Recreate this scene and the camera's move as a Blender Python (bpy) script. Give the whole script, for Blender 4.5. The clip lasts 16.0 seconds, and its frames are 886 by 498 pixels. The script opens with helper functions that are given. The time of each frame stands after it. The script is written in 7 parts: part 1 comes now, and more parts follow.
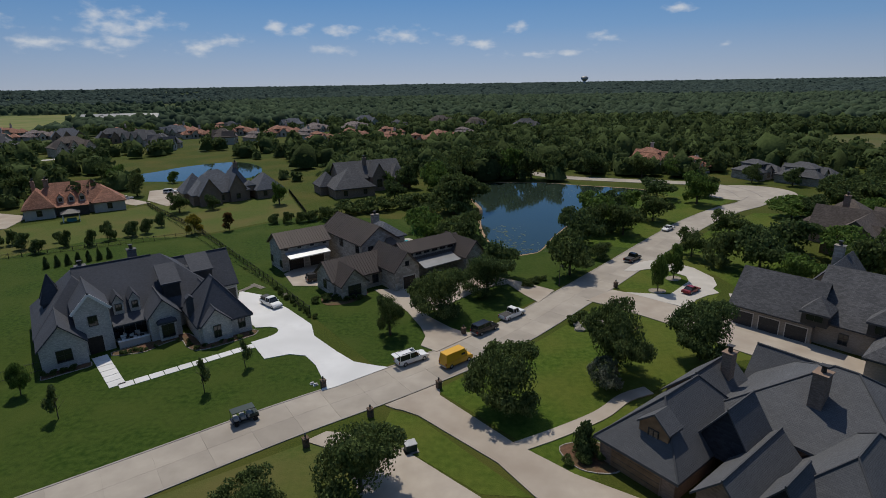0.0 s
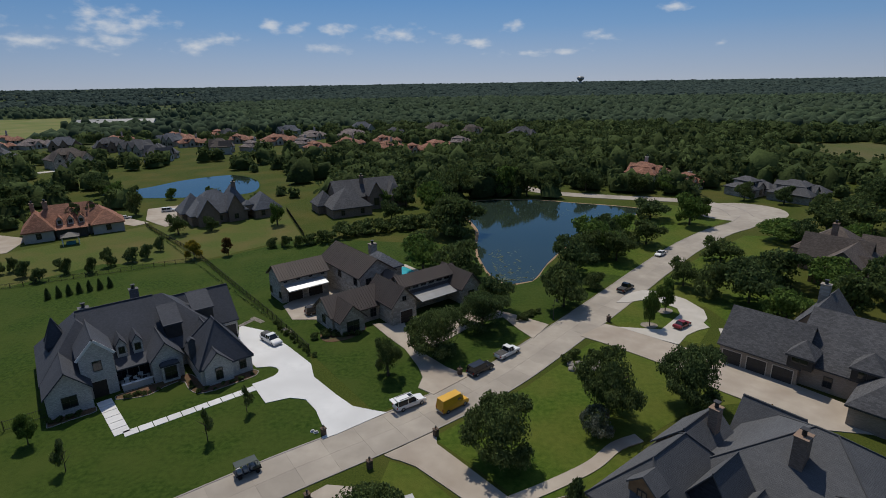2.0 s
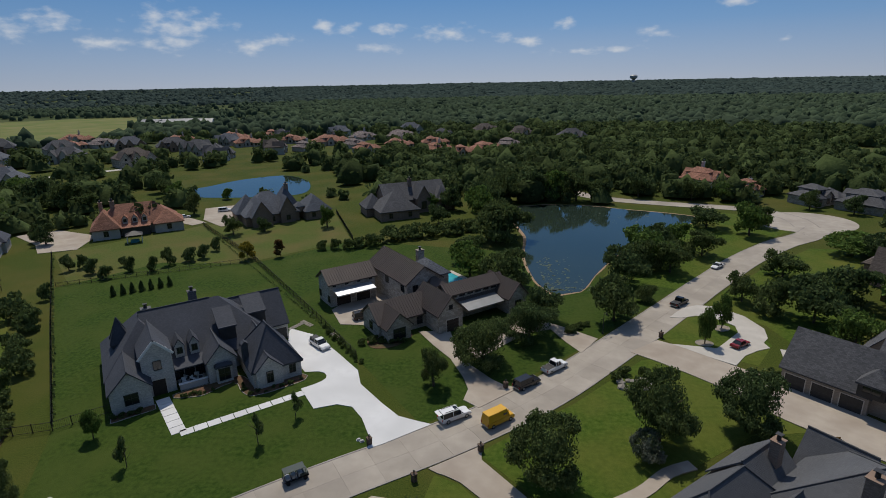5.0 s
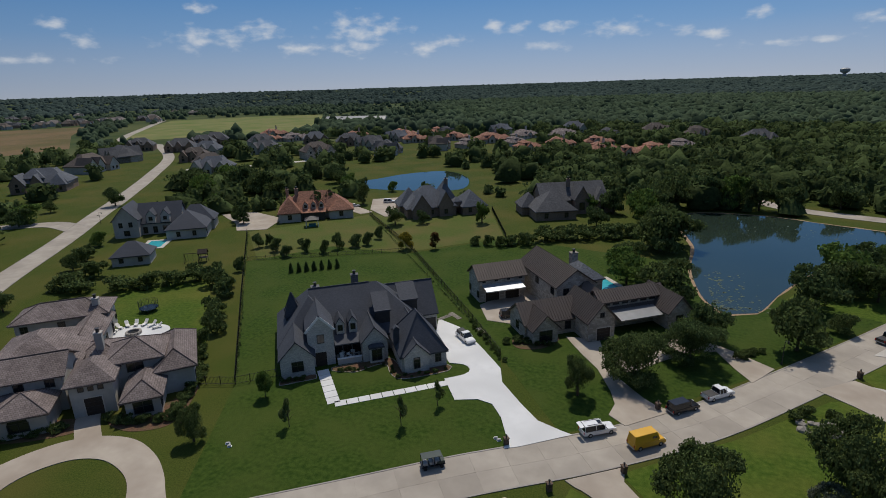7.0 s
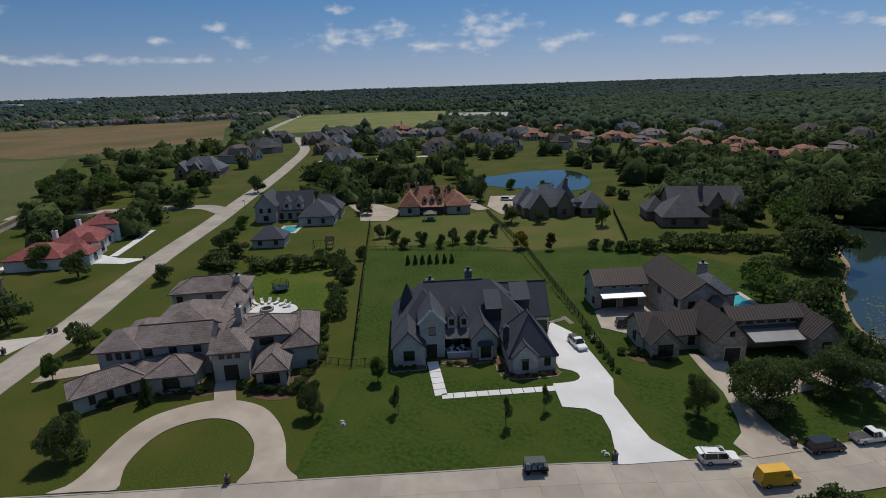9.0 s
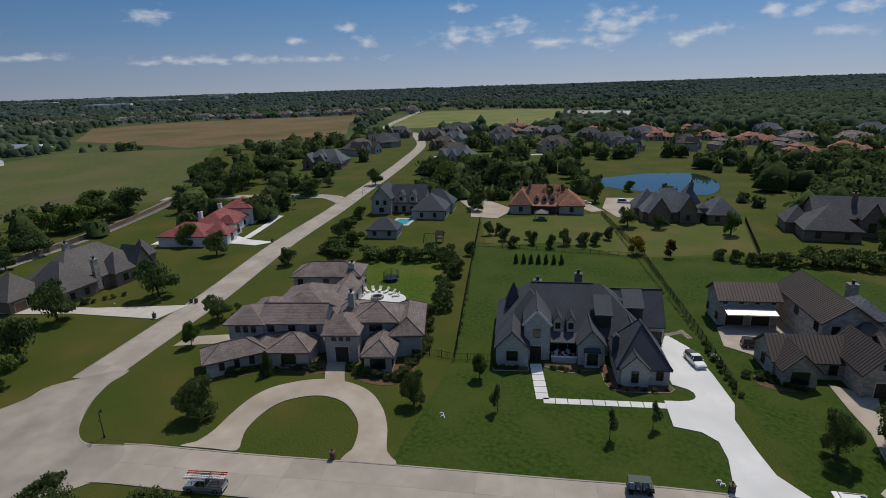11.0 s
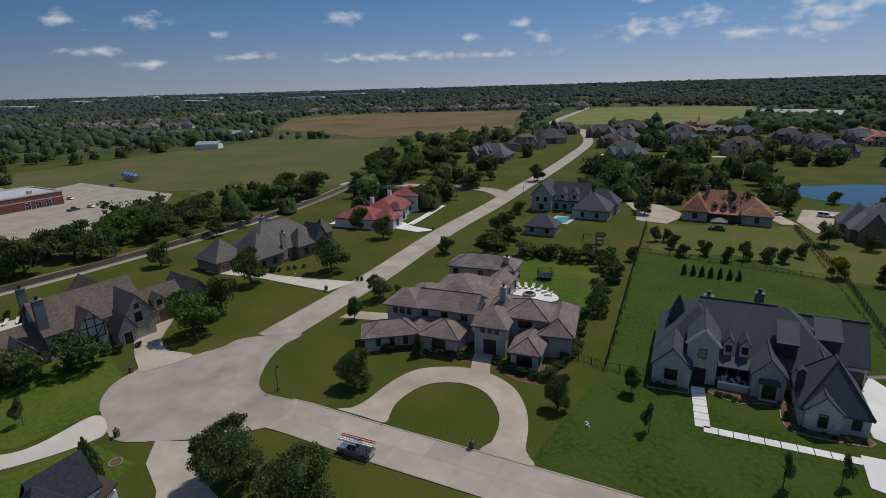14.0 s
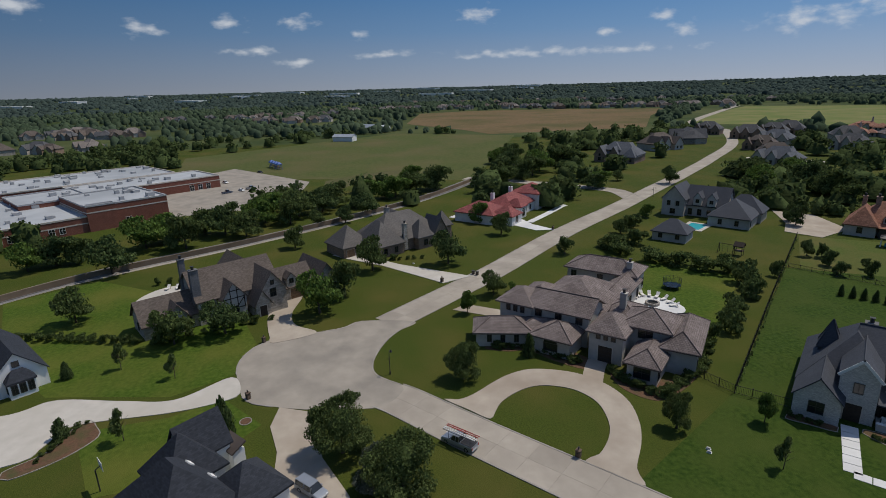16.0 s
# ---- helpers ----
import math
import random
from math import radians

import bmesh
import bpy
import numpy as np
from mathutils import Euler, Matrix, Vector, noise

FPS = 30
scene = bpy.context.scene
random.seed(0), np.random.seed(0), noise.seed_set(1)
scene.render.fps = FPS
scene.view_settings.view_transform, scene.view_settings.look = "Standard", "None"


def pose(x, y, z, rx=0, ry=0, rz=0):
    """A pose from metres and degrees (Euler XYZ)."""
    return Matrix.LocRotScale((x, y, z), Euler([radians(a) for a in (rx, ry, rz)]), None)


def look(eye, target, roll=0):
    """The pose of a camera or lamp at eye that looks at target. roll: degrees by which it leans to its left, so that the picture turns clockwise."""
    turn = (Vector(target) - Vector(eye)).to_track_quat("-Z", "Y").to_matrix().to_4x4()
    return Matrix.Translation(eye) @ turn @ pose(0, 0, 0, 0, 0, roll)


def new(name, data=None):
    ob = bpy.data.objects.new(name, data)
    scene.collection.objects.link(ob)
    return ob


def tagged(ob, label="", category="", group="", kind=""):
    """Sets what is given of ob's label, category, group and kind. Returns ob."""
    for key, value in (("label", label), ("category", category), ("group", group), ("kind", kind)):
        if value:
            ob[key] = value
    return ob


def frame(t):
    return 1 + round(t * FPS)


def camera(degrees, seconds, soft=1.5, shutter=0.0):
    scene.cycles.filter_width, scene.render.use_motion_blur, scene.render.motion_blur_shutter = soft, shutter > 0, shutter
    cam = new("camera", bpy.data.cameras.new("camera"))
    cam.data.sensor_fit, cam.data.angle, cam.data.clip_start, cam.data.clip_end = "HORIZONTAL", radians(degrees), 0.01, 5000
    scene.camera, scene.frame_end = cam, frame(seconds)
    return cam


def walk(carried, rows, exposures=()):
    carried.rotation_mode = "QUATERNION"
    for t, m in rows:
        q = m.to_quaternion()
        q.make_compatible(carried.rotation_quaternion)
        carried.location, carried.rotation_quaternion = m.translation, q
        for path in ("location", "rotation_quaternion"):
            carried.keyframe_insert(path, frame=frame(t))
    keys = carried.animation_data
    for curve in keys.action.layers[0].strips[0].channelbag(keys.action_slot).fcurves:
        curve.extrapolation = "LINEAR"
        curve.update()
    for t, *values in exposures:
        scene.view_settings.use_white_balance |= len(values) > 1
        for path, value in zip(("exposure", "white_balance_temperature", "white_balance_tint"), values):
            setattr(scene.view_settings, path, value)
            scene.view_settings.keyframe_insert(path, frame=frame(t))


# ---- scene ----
cam = camera(78.94, 16.0, soft=0.9)
PATH = [
    (0.0, -0.53, 2.32, 36.51, -1.37, -16.99, -0.88),
    (0.5, -0.50, 2.38, 38.19, -1.49, -16.99, -0.87),
    (1.0, -0.42, 2.33, 40.03, -1.54, -17.02, -0.89),
    (1.5, -0.43, 2.36, 41.89, -1.63, -17.07, -0.88),
    (2.0, -0.43, 2.42, 43.63, -1.76, -17.11, -0.88),
    (2.5, -0.35, 2.35, 44.94, -1.82, -17.14, -0.88),
    (3.0, -0.40, 2.31, 45.54, -1.91, -17.16, -0.90),
    (3.5, -0.47, 2.42, 45.52, -1.59, -17.16, -0.90),
    (4.0, -0.64, 2.69, 45.47, -0.72, -17.16, -0.92),
    (4.5, -0.82, 3.04, 45.41, 0.84, -17.16, -0.96),
    (5.0, -0.95, 3.36, 45.34, 3.24, -17.14, -1.06),
    (5.5, -0.93, 3.56, 45.30, 6.64, -17.09, -1.23),
    (6.0, -0.71, 3.79, 45.23, 10.51, -17.04, -1.44),
    (6.5, -0.85, 4.09, 45.11, 14.99, -16.97, -1.63),
    (7.0, -0.98, 4.30, 45.06, 20.14, -16.90, -1.72),
    (7.5, -1.16, 4.41, 45.14, 25.05, -16.90, -1.86),
    (8.0, -1.38, 4.47, 45.24, 28.86, -16.88, -1.89),
    (8.5, -1.33, 4.43, 45.27, 30.84, -16.84, -1.92),
    (9.0, -1.31, 4.35, 45.37, 32.73, -16.88, -1.87),
    (9.5, -1.42, 4.39, 45.35, 35.88, -16.89, -1.83),
    (10.0, -1.52, 4.43, 45.32, 38.95, -16.88, -1.81),
    (10.5, -1.68, 4.52, 45.28, 41.86, -16.84, -1.80),
    (11.0, -1.85, 4.61, 45.24, 44.67, -16.80, -1.80),
    (11.5, -2.00, 4.69, 45.21, 47.45, -16.77, -1.80),
    (12.0, -2.08, 4.73, 45.21, 50.24, -16.77, -1.80),
    (12.5, -2.16, 4.73, 45.26, 53.05, -16.79, -1.78),
    (13.0, -2.27, 4.71, 45.14, 55.86, -16.77, -1.70),
    (13.5, -2.39, 4.70, 45.12, 58.78, -16.79, -1.66),
    (14.0, -2.53, 4.82, 45.08, 61.79, -16.79, -1.65),
    (14.5, -2.72, 4.91, 44.97, 65.31, -16.79, -1.67),
    (15.0, -2.89, 4.96, 44.85, 69.24, -16.76, -1.66),
    (15.5, -2.94, 5.09, 44.86, 72.16, -16.79, -1.72),
    (16.0, -2.96, 5.14, 44.79, 74.82, -16.78, -1.62),
]
EXPO = 0.0
walk(cam, [(t, pose(x, y, z, 90 + pitch, 0, yaw) @ pose(0, 0, 0, 0, 0, roll)) for t, x, y, z, yaw, pitch, roll in PATH],
     exposures=[(0.0, EXPO), (16.0, EXPO)])

# ---- world, sun ----
SUN_TO = Vector((-0.14, 0.54, 0.95)).normalized()
SKY_POWER, SUN_POWER = 0.1, 3.0


def nd(tree, kind, **props):
    n = tree.nodes.new(kind)
    for k, v in props.items():
        setattr(n, k, v)
    return n


def build_sky():
    w = bpy.data.worlds.new("sky")
    scene.world = w
    w.use_nodes = True
    nt = w.node_tree
    nt.nodes.clear()
    out = nd(nt, "ShaderNodeOutputWorld")
    bg = nd(nt, "ShaderNodeBackground")
    sky = nd(nt, "ShaderNodeTexSky", sky_type="NISHITA", sun_disc=False)
    sky.sun_elevation = math.asin(SUN_TO.z)
    sky.sun_rotation = 0.12
    sky.altitude, sky.air_density, sky.dust_density, sky.ozone_density = 200, 1.0, 0.6, 2.5
    bg.inputs["Strength"].default_value = SKY_POWER
    tc = nd(nt, "ShaderNodeTexCoord")
    sep = nd(nt, "ShaderNodeSeparateXYZ")
    nt.links.new(tc.outputs["Generated"], sep.inputs[0])
    az = nd(nt, "ShaderNodeMath", operation="ARCTAN2")
    nt.links.new(sep.outputs["X"], az.inputs[0])
    nt.links.new(sep.outputs["Y"], az.inputs[1])
    el = nd(nt, "ShaderNodeMath", operation="ARCSINE")
    nt.links.new(sep.outputs["Z"], el.inputs[0])
    ae = nd(nt, "ShaderNodeCombineXYZ")
    nt.links.new(az.outputs[0], ae.inputs[0])
    nt.links.new(el.outputs[0], ae.inputs[1])
    # small fair-weather cumulus: azimuth, elevation, half width, half height in degrees
    east = [(-27.5, 5.3, 4.5, 1.6), (-28.4, 3.9, 2.6, .9), (-33.2, 3.8, 3, .7), (-21.7, 3.6, 2.1, .8), (-19, 4.2, 2.6, .65), (-14.4, 5.5, 1.2, .65), (-12.2, 5.1, 1.7, .7), (-8.2, 5.1, 2.1, .7), (-9.2, 3.4, 2.3, .55),
            (-2.5, 4.6, 3.4, .9), (3, 4.2, 1.1, .55), (5.7, 3.8, 1.8, .55), (9, 5.3, 1.5, .5), (17.4, 4.1, 1.5, .7), (23.8, 6.4, 1.4, .55), (27.9, 3.1, .8, .3), (11.5, 2.8, 4.5, .4)]
    middle = [(-42, 7.3, 1.5, .55), (-53.4, 5.9, 1.2, .55), (-51.4, 4.5, 1.7, .65), (-41.9, 4.7, 4.1, 1.1), (-37.3, 5.4, 2.9, .95), (-58.6, 4.6, 1.1, .5), (-70.5, 6.6, 2.2, .85), (-64.5, 3, 12, .5)]
    west = [(-88.1, 6.3, 1.7, .8), (-82.3, 5, 1, .5), (-92.3, 3.7, 3, .45), (-88.8, 2.6, 2.3, .4), (-79.5, 3.2, 3.8, .4), (-111.1, 7.1, 2.3, .95), (-102, 5.6, 2.1, .75), (-94.4, 6.2, 1.8, .85)]
    clouds = east + middle + west
    last = None
    for a, e, hw, hh in clouds:
        a, e, hw, hh = radians(a), radians(e), radians(hw), radians(hh)
        vm = nd(nt, "ShaderNodeVectorMath", operation="MULTIPLY_ADD")
        nt.links.new(ae.outputs[0], vm.inputs[0])
        vm.inputs[1].default_value = (1 / hw, 1 / hh, 0)
        vm.inputs[2].default_value = (-a / hw, -e / hh, 0)
        ln = nd(nt, "ShaderNodeVectorMath", operation="LENGTH")
        nt.links.new(vm.outputs[0], ln.inputs[0])
        sub = nd(nt, "ShaderNodeMath", operation="SUBTRACT")
        sub.inputs[0].default_value = 1
        nt.links.new(ln.outputs["Value"], sub.inputs[1])
        if last is None:
            last = sub
        else:
            mx = nd(nt, "ShaderNodeMath", operation="MAXIMUM")
            nt.links.new(last.outputs[0], mx.inputs[0])
            nt.links.new(sub.outputs[0], mx.inputs[1])
            last = mx
    sc = nd(nt, "ShaderNodeVectorMath", operation="MULTIPLY")
    sc.inputs[1].default_value = (1, 2.0, 1)
    nt.links.new(ae.outputs[0], sc.inputs[0])
    nz = nd(nt, "ShaderNodeTexNoise")
    nz.inputs["Scale"].default_value, nz.inputs["Detail"].default_value, nz.inputs["Roughness"].default_value = 34, 4, 0.5
    nt.links.new(sc.outputs[0], nz.inputs["Vector"])
    nm = nd(nt, "ShaderNodeMath", operation="MULTIPLY_ADD")
    nt.links.new(nz.outputs["Fac"], nm.inputs[0])
    nm.inputs[1].default_value, nm.inputs[2].default_value = 3.2, -1.66
    cl = nd(nt, "ShaderNodeMath", operation="MAXIMUM")
    nt.links.new(last.outputs[0], cl.inputs[0])
    cl.inputs[1].default_value = -0.9
    ad = nd(nt, "ShaderNodeMath", operation="ADD")
    nt.links.new(cl.outputs[0], ad.inputs[0])
    nt.links.new(nm.outputs[0], ad.inputs[1])
    ramp = nd(nt, "ShaderNodeMapRange", interpolation_type="SMOOTHSTEP")
    nt.links.new(ad.outputs[0], ramp.inputs["Value"])
    ramp.inputs["From Min"].default_value, ramp.inputs["From Max"].default_value = -0.1, 1.5
    ramp.inputs["To Max"].default_value = 0.8
    # paler, denser air towards the horizon
    hz = nd(nt, "ShaderNodeMapRange")
    nt.links.new(el.outputs[0], hz.inputs["Value"])
    hz.inputs["From Min"].default_value, hz.inputs["From Max"].default_value = 0, radians(40)
    cr = nd(nt, "ShaderNodeValToRGB")
    nt.links.new(hz.outputs[0], cr.inputs[0])
    el0, el1 = cr.color_ramp.elements
    el0.position, el0.color = 0.0, HAZE
    el1.position, el1.color = 1.0, ZENITH
    for p, c in MIDSKY:
        cr.color_ramp.elements.new(p).color = c
    up = nd(nt, "ShaderNodeVectorMath", operation="SCALE")
    nt.links.new(cr.outputs[0], up.inputs[0])
    glow = nd(nt, "ShaderNodeMath", operation="MULTIPLY_ADD")
    nt.links.new(sep.outputs["Y"], glow.inputs[0])
    glow.inputs[1].default_value, glow.inputs[2].default_value = 0.40 / SKY_POWER, 0.70 / SKY_POWER
    nt.links.new(glow.outputs[0], up.inputs["Scale"])
    bl = nd(nt, "ShaderNodeMapRange", interpolation_type="SMOOTHSTEP")
    nt.links.new(el.outputs[0], bl.inputs["Value"])
    bl.inputs["From Min"].default_value, bl.inputs["From Max"].default_value = radians(16), radians(38)
    m0 = nd(nt, "ShaderNodeMix", data_type="RGBA")
    nt.links.new(bl.outputs[0], m0.inputs["Factor"])
    nt.links.new(up.outputs[0], m0.inputs["A"])
    nt.links.new(sky.outputs[0], m0.inputs["B"])
    mix = nd(nt, "ShaderNodeMix", data_type="RGBA")
    nt.links.new(ramp.outputs[0], mix.inputs["Factor"])
    nt.links.new(m0.outputs["Result"], mix.inputs["A"])
    mix.inputs["B"].default_value = CLOUD
    nt.links.new(mix.outputs["Result"], bg.inputs["Color"])
    nt.links.new(bg.outputs[0], out.inputs["Surface"])


HAZE, ZENITH, CLOUD = (.335, .385, .47, 1), (.065, .16, .38, 1), (6.0, 6.25, 6.6, 1)
MIDSKY = ((.06, (.255, .345, .485, 1)), (.13, (.158, .288, .49, 1)), (.22, (.092, .23, .465, 1)), (.4, (.065, .18, .40, 1)))
build_sky()
sun_data = bpy.data.lights.new("sun", "SUN")
sun_data.energy, sun_data.angle, sun_data.color = SUN_POWER, radians(0.53), (1.0, 0.925, 0.81)
sun = new("sun", sun_data)
sun.matrix_world = look(SUN_TO * 100, (0, 0, 0))


# ---- materials ----
def mat(name, c1, c2, scale=1.0, rough=0.85, bump=0.0, bump_scale=None, metal=0.0, c3=None, big=0.08, coords="Object", spec=0.3, island=0.0, translucent=0.0, rand=0.0):
    """Two-scale procedural surface: c1 to c2 by fine noise, tinted to c3 by broad noise."""
    m = bpy.data.materials.new(name)
    m.use_nodes = True
    nt = m.node_tree
    p = nt.nodes["Principled BSDF"]
    p.inputs["Roughness"].default_value, p.inputs["Metallic"].default_value = rough, metal
    p.inputs["Specular IOR Level"].default_value = spec
    tc = nd(nt, "ShaderNodeTexCoord")
    n1 = nd(nt, "ShaderNodeTexNoise")
    n1.inputs["Scale"].default_value, n1.inputs["Detail"].default_value = scale, 6
    nt.links.new(tc.outputs[coords], n1.inputs["Vector"])
    r1 = nd(nt, "ShaderNodeMapRange")
    r1.inputs["From Min"].default_value, r1.inputs["From Max"].default_value = 0.3, 0.7
    nt.links.new(n1.outputs["Fac"], r1.inputs["Value"])
    mx = nd(nt, "ShaderNodeMix", data_type="RGBA")
    mx.inputs["A"].default_value, mx.inputs["B"].default_value = (*c1, 1), (*c2, 1)
    nt.links.new(r1.outputs[0], mx.inputs["Factor"])
    col = mx.outputs["Result"]
    if c3:
        n2 = nd(nt, "ShaderNodeTexNoise")
        n2.inputs["Scale"].default_value, n2.inputs["Detail"].default_value = big, 4
        nt.links.new(tc.outputs[coords], n2.inputs["Vector"])
        r2 = nd(nt, "ShaderNodeMapRange")
        r2.inputs["From Min"].default_value, r2.inputs["From Max"].default_value = 0.42, 0.72
        nt.links.new(n2.outputs["Fac"], r2.inputs["Value"])
        m2 = nd(nt, "ShaderNodeMix", data_type="RGBA")
        nt.links.new(r2.outputs[0], m2.inputs["Factor"])
        nt.links.new(col, m2.inputs["A"])
        m2.inputs["B"].default_value = (*c3, 1)
        col = m2.outputs["Result"]
    if island or rand:
        if island:
            g = nd(nt, "ShaderNodeNewGeometry").outputs["Random Per Island"]
            amount = island
        else:
            g = nd(nt, "ShaderNodeObjectInfo").outputs["Random"]
            amount = rand
        r3 = nd(nt, "ShaderNodeMapRange")
        r3.inputs["To Min"].default_value, r3.inputs["To Max"].default_value = 1 - amount, 1 + amount
        nt.links.new(g, r3.inputs["Value"])
        hs = nd(nt, "ShaderNodeHueSaturation")
        nt.links.new(r3.outputs[0], hs.inputs["Value"])
        nt.links.new(col, hs.inputs["Color"])
        col = hs.outputs["Color"]
    nt.links.new(col, p.inputs["Base Color"])
    if bump:
        nb = nd(nt, "ShaderNodeTexNoise")
        nb.inputs["Scale"].default_value, nb.inputs["Detail"].default_value = bump_scale or scale * 3, 5
        nt.links.new(tc.outputs[coords], nb.inputs["Vector"])
        b = nd(nt, "ShaderNodeBump")
        b.inputs["Strength"].default_value, b.inputs["Distance"].default_value = 1.0, bump
        nt.links.new(nb.outputs["Fac"], b.inputs["Height"])
        nt.links.new(b.outputs[0], p.inputs["Normal"])
    if translucent:
        tr = nd(nt, "ShaderNodeBsdfTranslucent")
        nt.links.new(col, tr.inputs["Color"])
        ms = nd(nt, "ShaderNodeMixShader")
        ms.inputs[0].default_value = translucent
        nt.links.new(p.outputs[0], ms.inputs[1])
        nt.links.new(tr.outputs[0], ms.inputs[2])
        nt.links.new(ms.outputs[0], nt.nodes["Material Output"].inputs["Surface"])
    return m


def tile_mat(name, c1, c2, mortar, tile_w, tile_h, rough=0.8, bump=0.02, c3=None, spec=0.25, offset=0.5, joint=0.012, contrast=.33):
    """Coursed roofing or masonry laid out in metres on the UVs."""
    m = mat(name, c1, c2, 0.4, rough, spec=spec, c3=c3)
    nt = m.node_tree
    p = nt.nodes["Principled BSDF"]
    base = p.inputs["Base Color"].links[0].from_socket
    uv = nd(nt, "ShaderNodeUVMap")
    br = nd(nt, "ShaderNodeTexBrick", offset=offset)
    br.inputs["Scale"].default_value = 1
    br.inputs["Brick Width"].default_value, br.inputs["Row Height"].default_value = tile_w, tile_h
    br.inputs["Mortar Size"].default_value, br.inputs["Mortar Smooth"].default_value = joint, 0.2
    br.inputs["Color1"].default_value, br.inputs["Color2"].default_value = (*(1 + contrast * .85,) * 3, 1), (*(1 - contrast * 1.15,) * 3, 1)
    br.inputs["Mortar"].default_value = (*mortar, 1)
    nt.links.new(uv.outputs[0], br.inputs["Vector"])
    mu = nd(nt, "ShaderNodeMix", data_type="RGBA", blend_type="MULTIPLY")
    mu.inputs["Factor"].default_value = 0.75
    nt.links.new(base, mu.inputs["A"])
    nt.links.new(br.outputs["Color"], mu.inputs["B"])
    nt.links.new(mu.outputs["Result"], p.inputs["Base Color"])
    b = nd(nt, "ShaderNodeBump", invert=True)
    b.inputs["Strength"].default_value, b.inputs["Distance"].default_value = 0.8, bump
    nt.links.new(br.outputs["Fac"], b.inputs["Height"])
    nt.links.new(b.outputs[0], p.inputs["Normal"])
    return m


M = {}
M["grass"] = mat("grass", (.027, .047, .006), (.072, .087, .0145), 4.5, 0.95, 0.08, 7, c3=(.082, .079, .018), big=0.06, spec=.1)
M["lawn_lush"] = mat("lawn_lush", (0.0182, 0.0414, 0.0046), (0.0488, 0.0794, 0.0119), 1.5, 0.95, 0.07, 8, c3=(0.0529, 0.0744, 0.0133), big=0.11, spec=.1)
M["lawn_green"] = mat("lawn_green", (0.034, 0.068, 0.0064), (0.078, 0.116, 0.0160), 1.4, .95, .07, 8, c3=(0.106, 0.114, 0.0216), big=.07, spec=.1)
M["lawn_dry"] = mat("lawn_dry", (.056, .084, .016), (.090, .106, .026), 1.8, 0.95, 0.05, 6, c3=(.115, .100, .034), big=0.08, spec=.1)
M["field"] = mat("field", (0.0626, 0.0818, 0.0226), (0.0914, 0.1027, 0.0331), .35, 0.95, 0.1, 2, c3=(0.1131, 0.1001, 0.0435), big=0.022, spec=.1)
M["field_brown"] = mat("field_brown", (.080, .078, .034), (.118, .104, .050), .3, .95, .1, 2, c3=(.072, .082, .028), big=.02, spec=.1)
M["brown_field"] = mat("brown_field", (0.1312, 0.0920, 0.0480), (0.1722, 0.1200, 0.0600), .15, 0.95, 0.1, 2, c3=(0.0902, 0.0840, 0.0320), big=0.015, spec=.1)
M["green_field"] = mat("green_field", (.13, .155, .045), (.20, .18, .075), .05, 0.95, c3=(.10, .14, .035), big=0.02, spec=.1)
M["woodland"] = mat("woodland", (.030, .050, .018), (.055, .075, .026), .03, 0.95, c3=(.10, .11, .045), big=0.006, spec=.05)
# the blue in this ridge colour stands in for haze over distance
M["hills_hazed"] = mat("hills_hazed", (.034, .052, .066), (.042, .062, .076), .004, 1.0, c3=(.035, .05, .06), big=0.002, spec=0)
M["road"] = mat("road", (0.3300, 0.2940, 0.2463), (0.3900, 0.3485, 0.2933), .5, 0.9, 0.004, 40, c3=(0.2800, 0.2475, 0.2087), big=0.12, spec=.2, rand=.07)
M["road_worn"] = mat("road_worn", (0.2850, 0.2554, 0.2162), (0.3450, 0.3089, 0.2613), .35, .9, .004, 40, c3=(0.2250, 0.2039, 0.1758), big=.16, spec=.2)
M["road_base"] = mat("road_base", (.27, .245, .22), (.31, .28, .252), 1, 0.95)
M["kerb"] = mat("kerb", (0.2880, 0.2640, 0.2320), (0.3520, 0.3200, 0.2880), .8, 0.9, 0.01, 10, c3=(0.2400, 0.2160, 0.1920), big=.3)
M["drive_white"] = mat("drive_white", (.60, .60, .59), (.68, .68, .67), .6, 0.85, 0.003, 30, c3=(.55, .55, .54), big=.15, spec=.2)
M["drive_tan"] = mat("drive_tan", (.36, .312, .255), (.43, .376, .31), .5, 0.9, 0.004, 30, c3=(.30, .25, .20), big=.12, spec=.2)
M["drive_pale"] = mat("drive_pale", (.44, .412, .365), (.52, .488, .44), .5, 0.9, 0.004, 30, c3=(.44, .41, .36), big=.12, spec=.2)
M["asphalt"] = mat("asphalt", (.10, .10, .098), (.15, .145, .14), .5, 0.9, 0.01, 20, c3=(.2, .19, .17), big=.05)
M["ballast"] = mat("ballast", (.13, .127, .125), (.21, .205, .20), 1.5, .95, .05, 6, c3=(.22, .21, .2), big=.1)
M["gravel"] = mat("gravel", (.28, .25, .21), (.38, .34, .29), 2, 0.95, 0.03, 8, c3=(.22, .18, .13), big=.08)
M["mulch"] = mat("mulch", (.085, .046, .028), (.15, .082, .048), 3, 0.95, 0.05, 12, c3=(.07, .07, .025), big=.5)
M["soil"] = mat("soil", (.26, .17, .10), (.34, .24, .15), 2, 0.95, 0.03, 8)
M["water"] = mat("water", (.020, .034, .026), (.026, .040, .030), .05, 0.06, 0.004, 1.2, spec=.5)
M["pool_water"] = mat("pool_water", (.04, .36, .42), (.07, .44, .50), .8, 0.05, 0.01, 3, spec=.5)
M["algae"] = mat("algae", (.05, .075, .045), (.09, .11, .07), 1.5, 0.8)
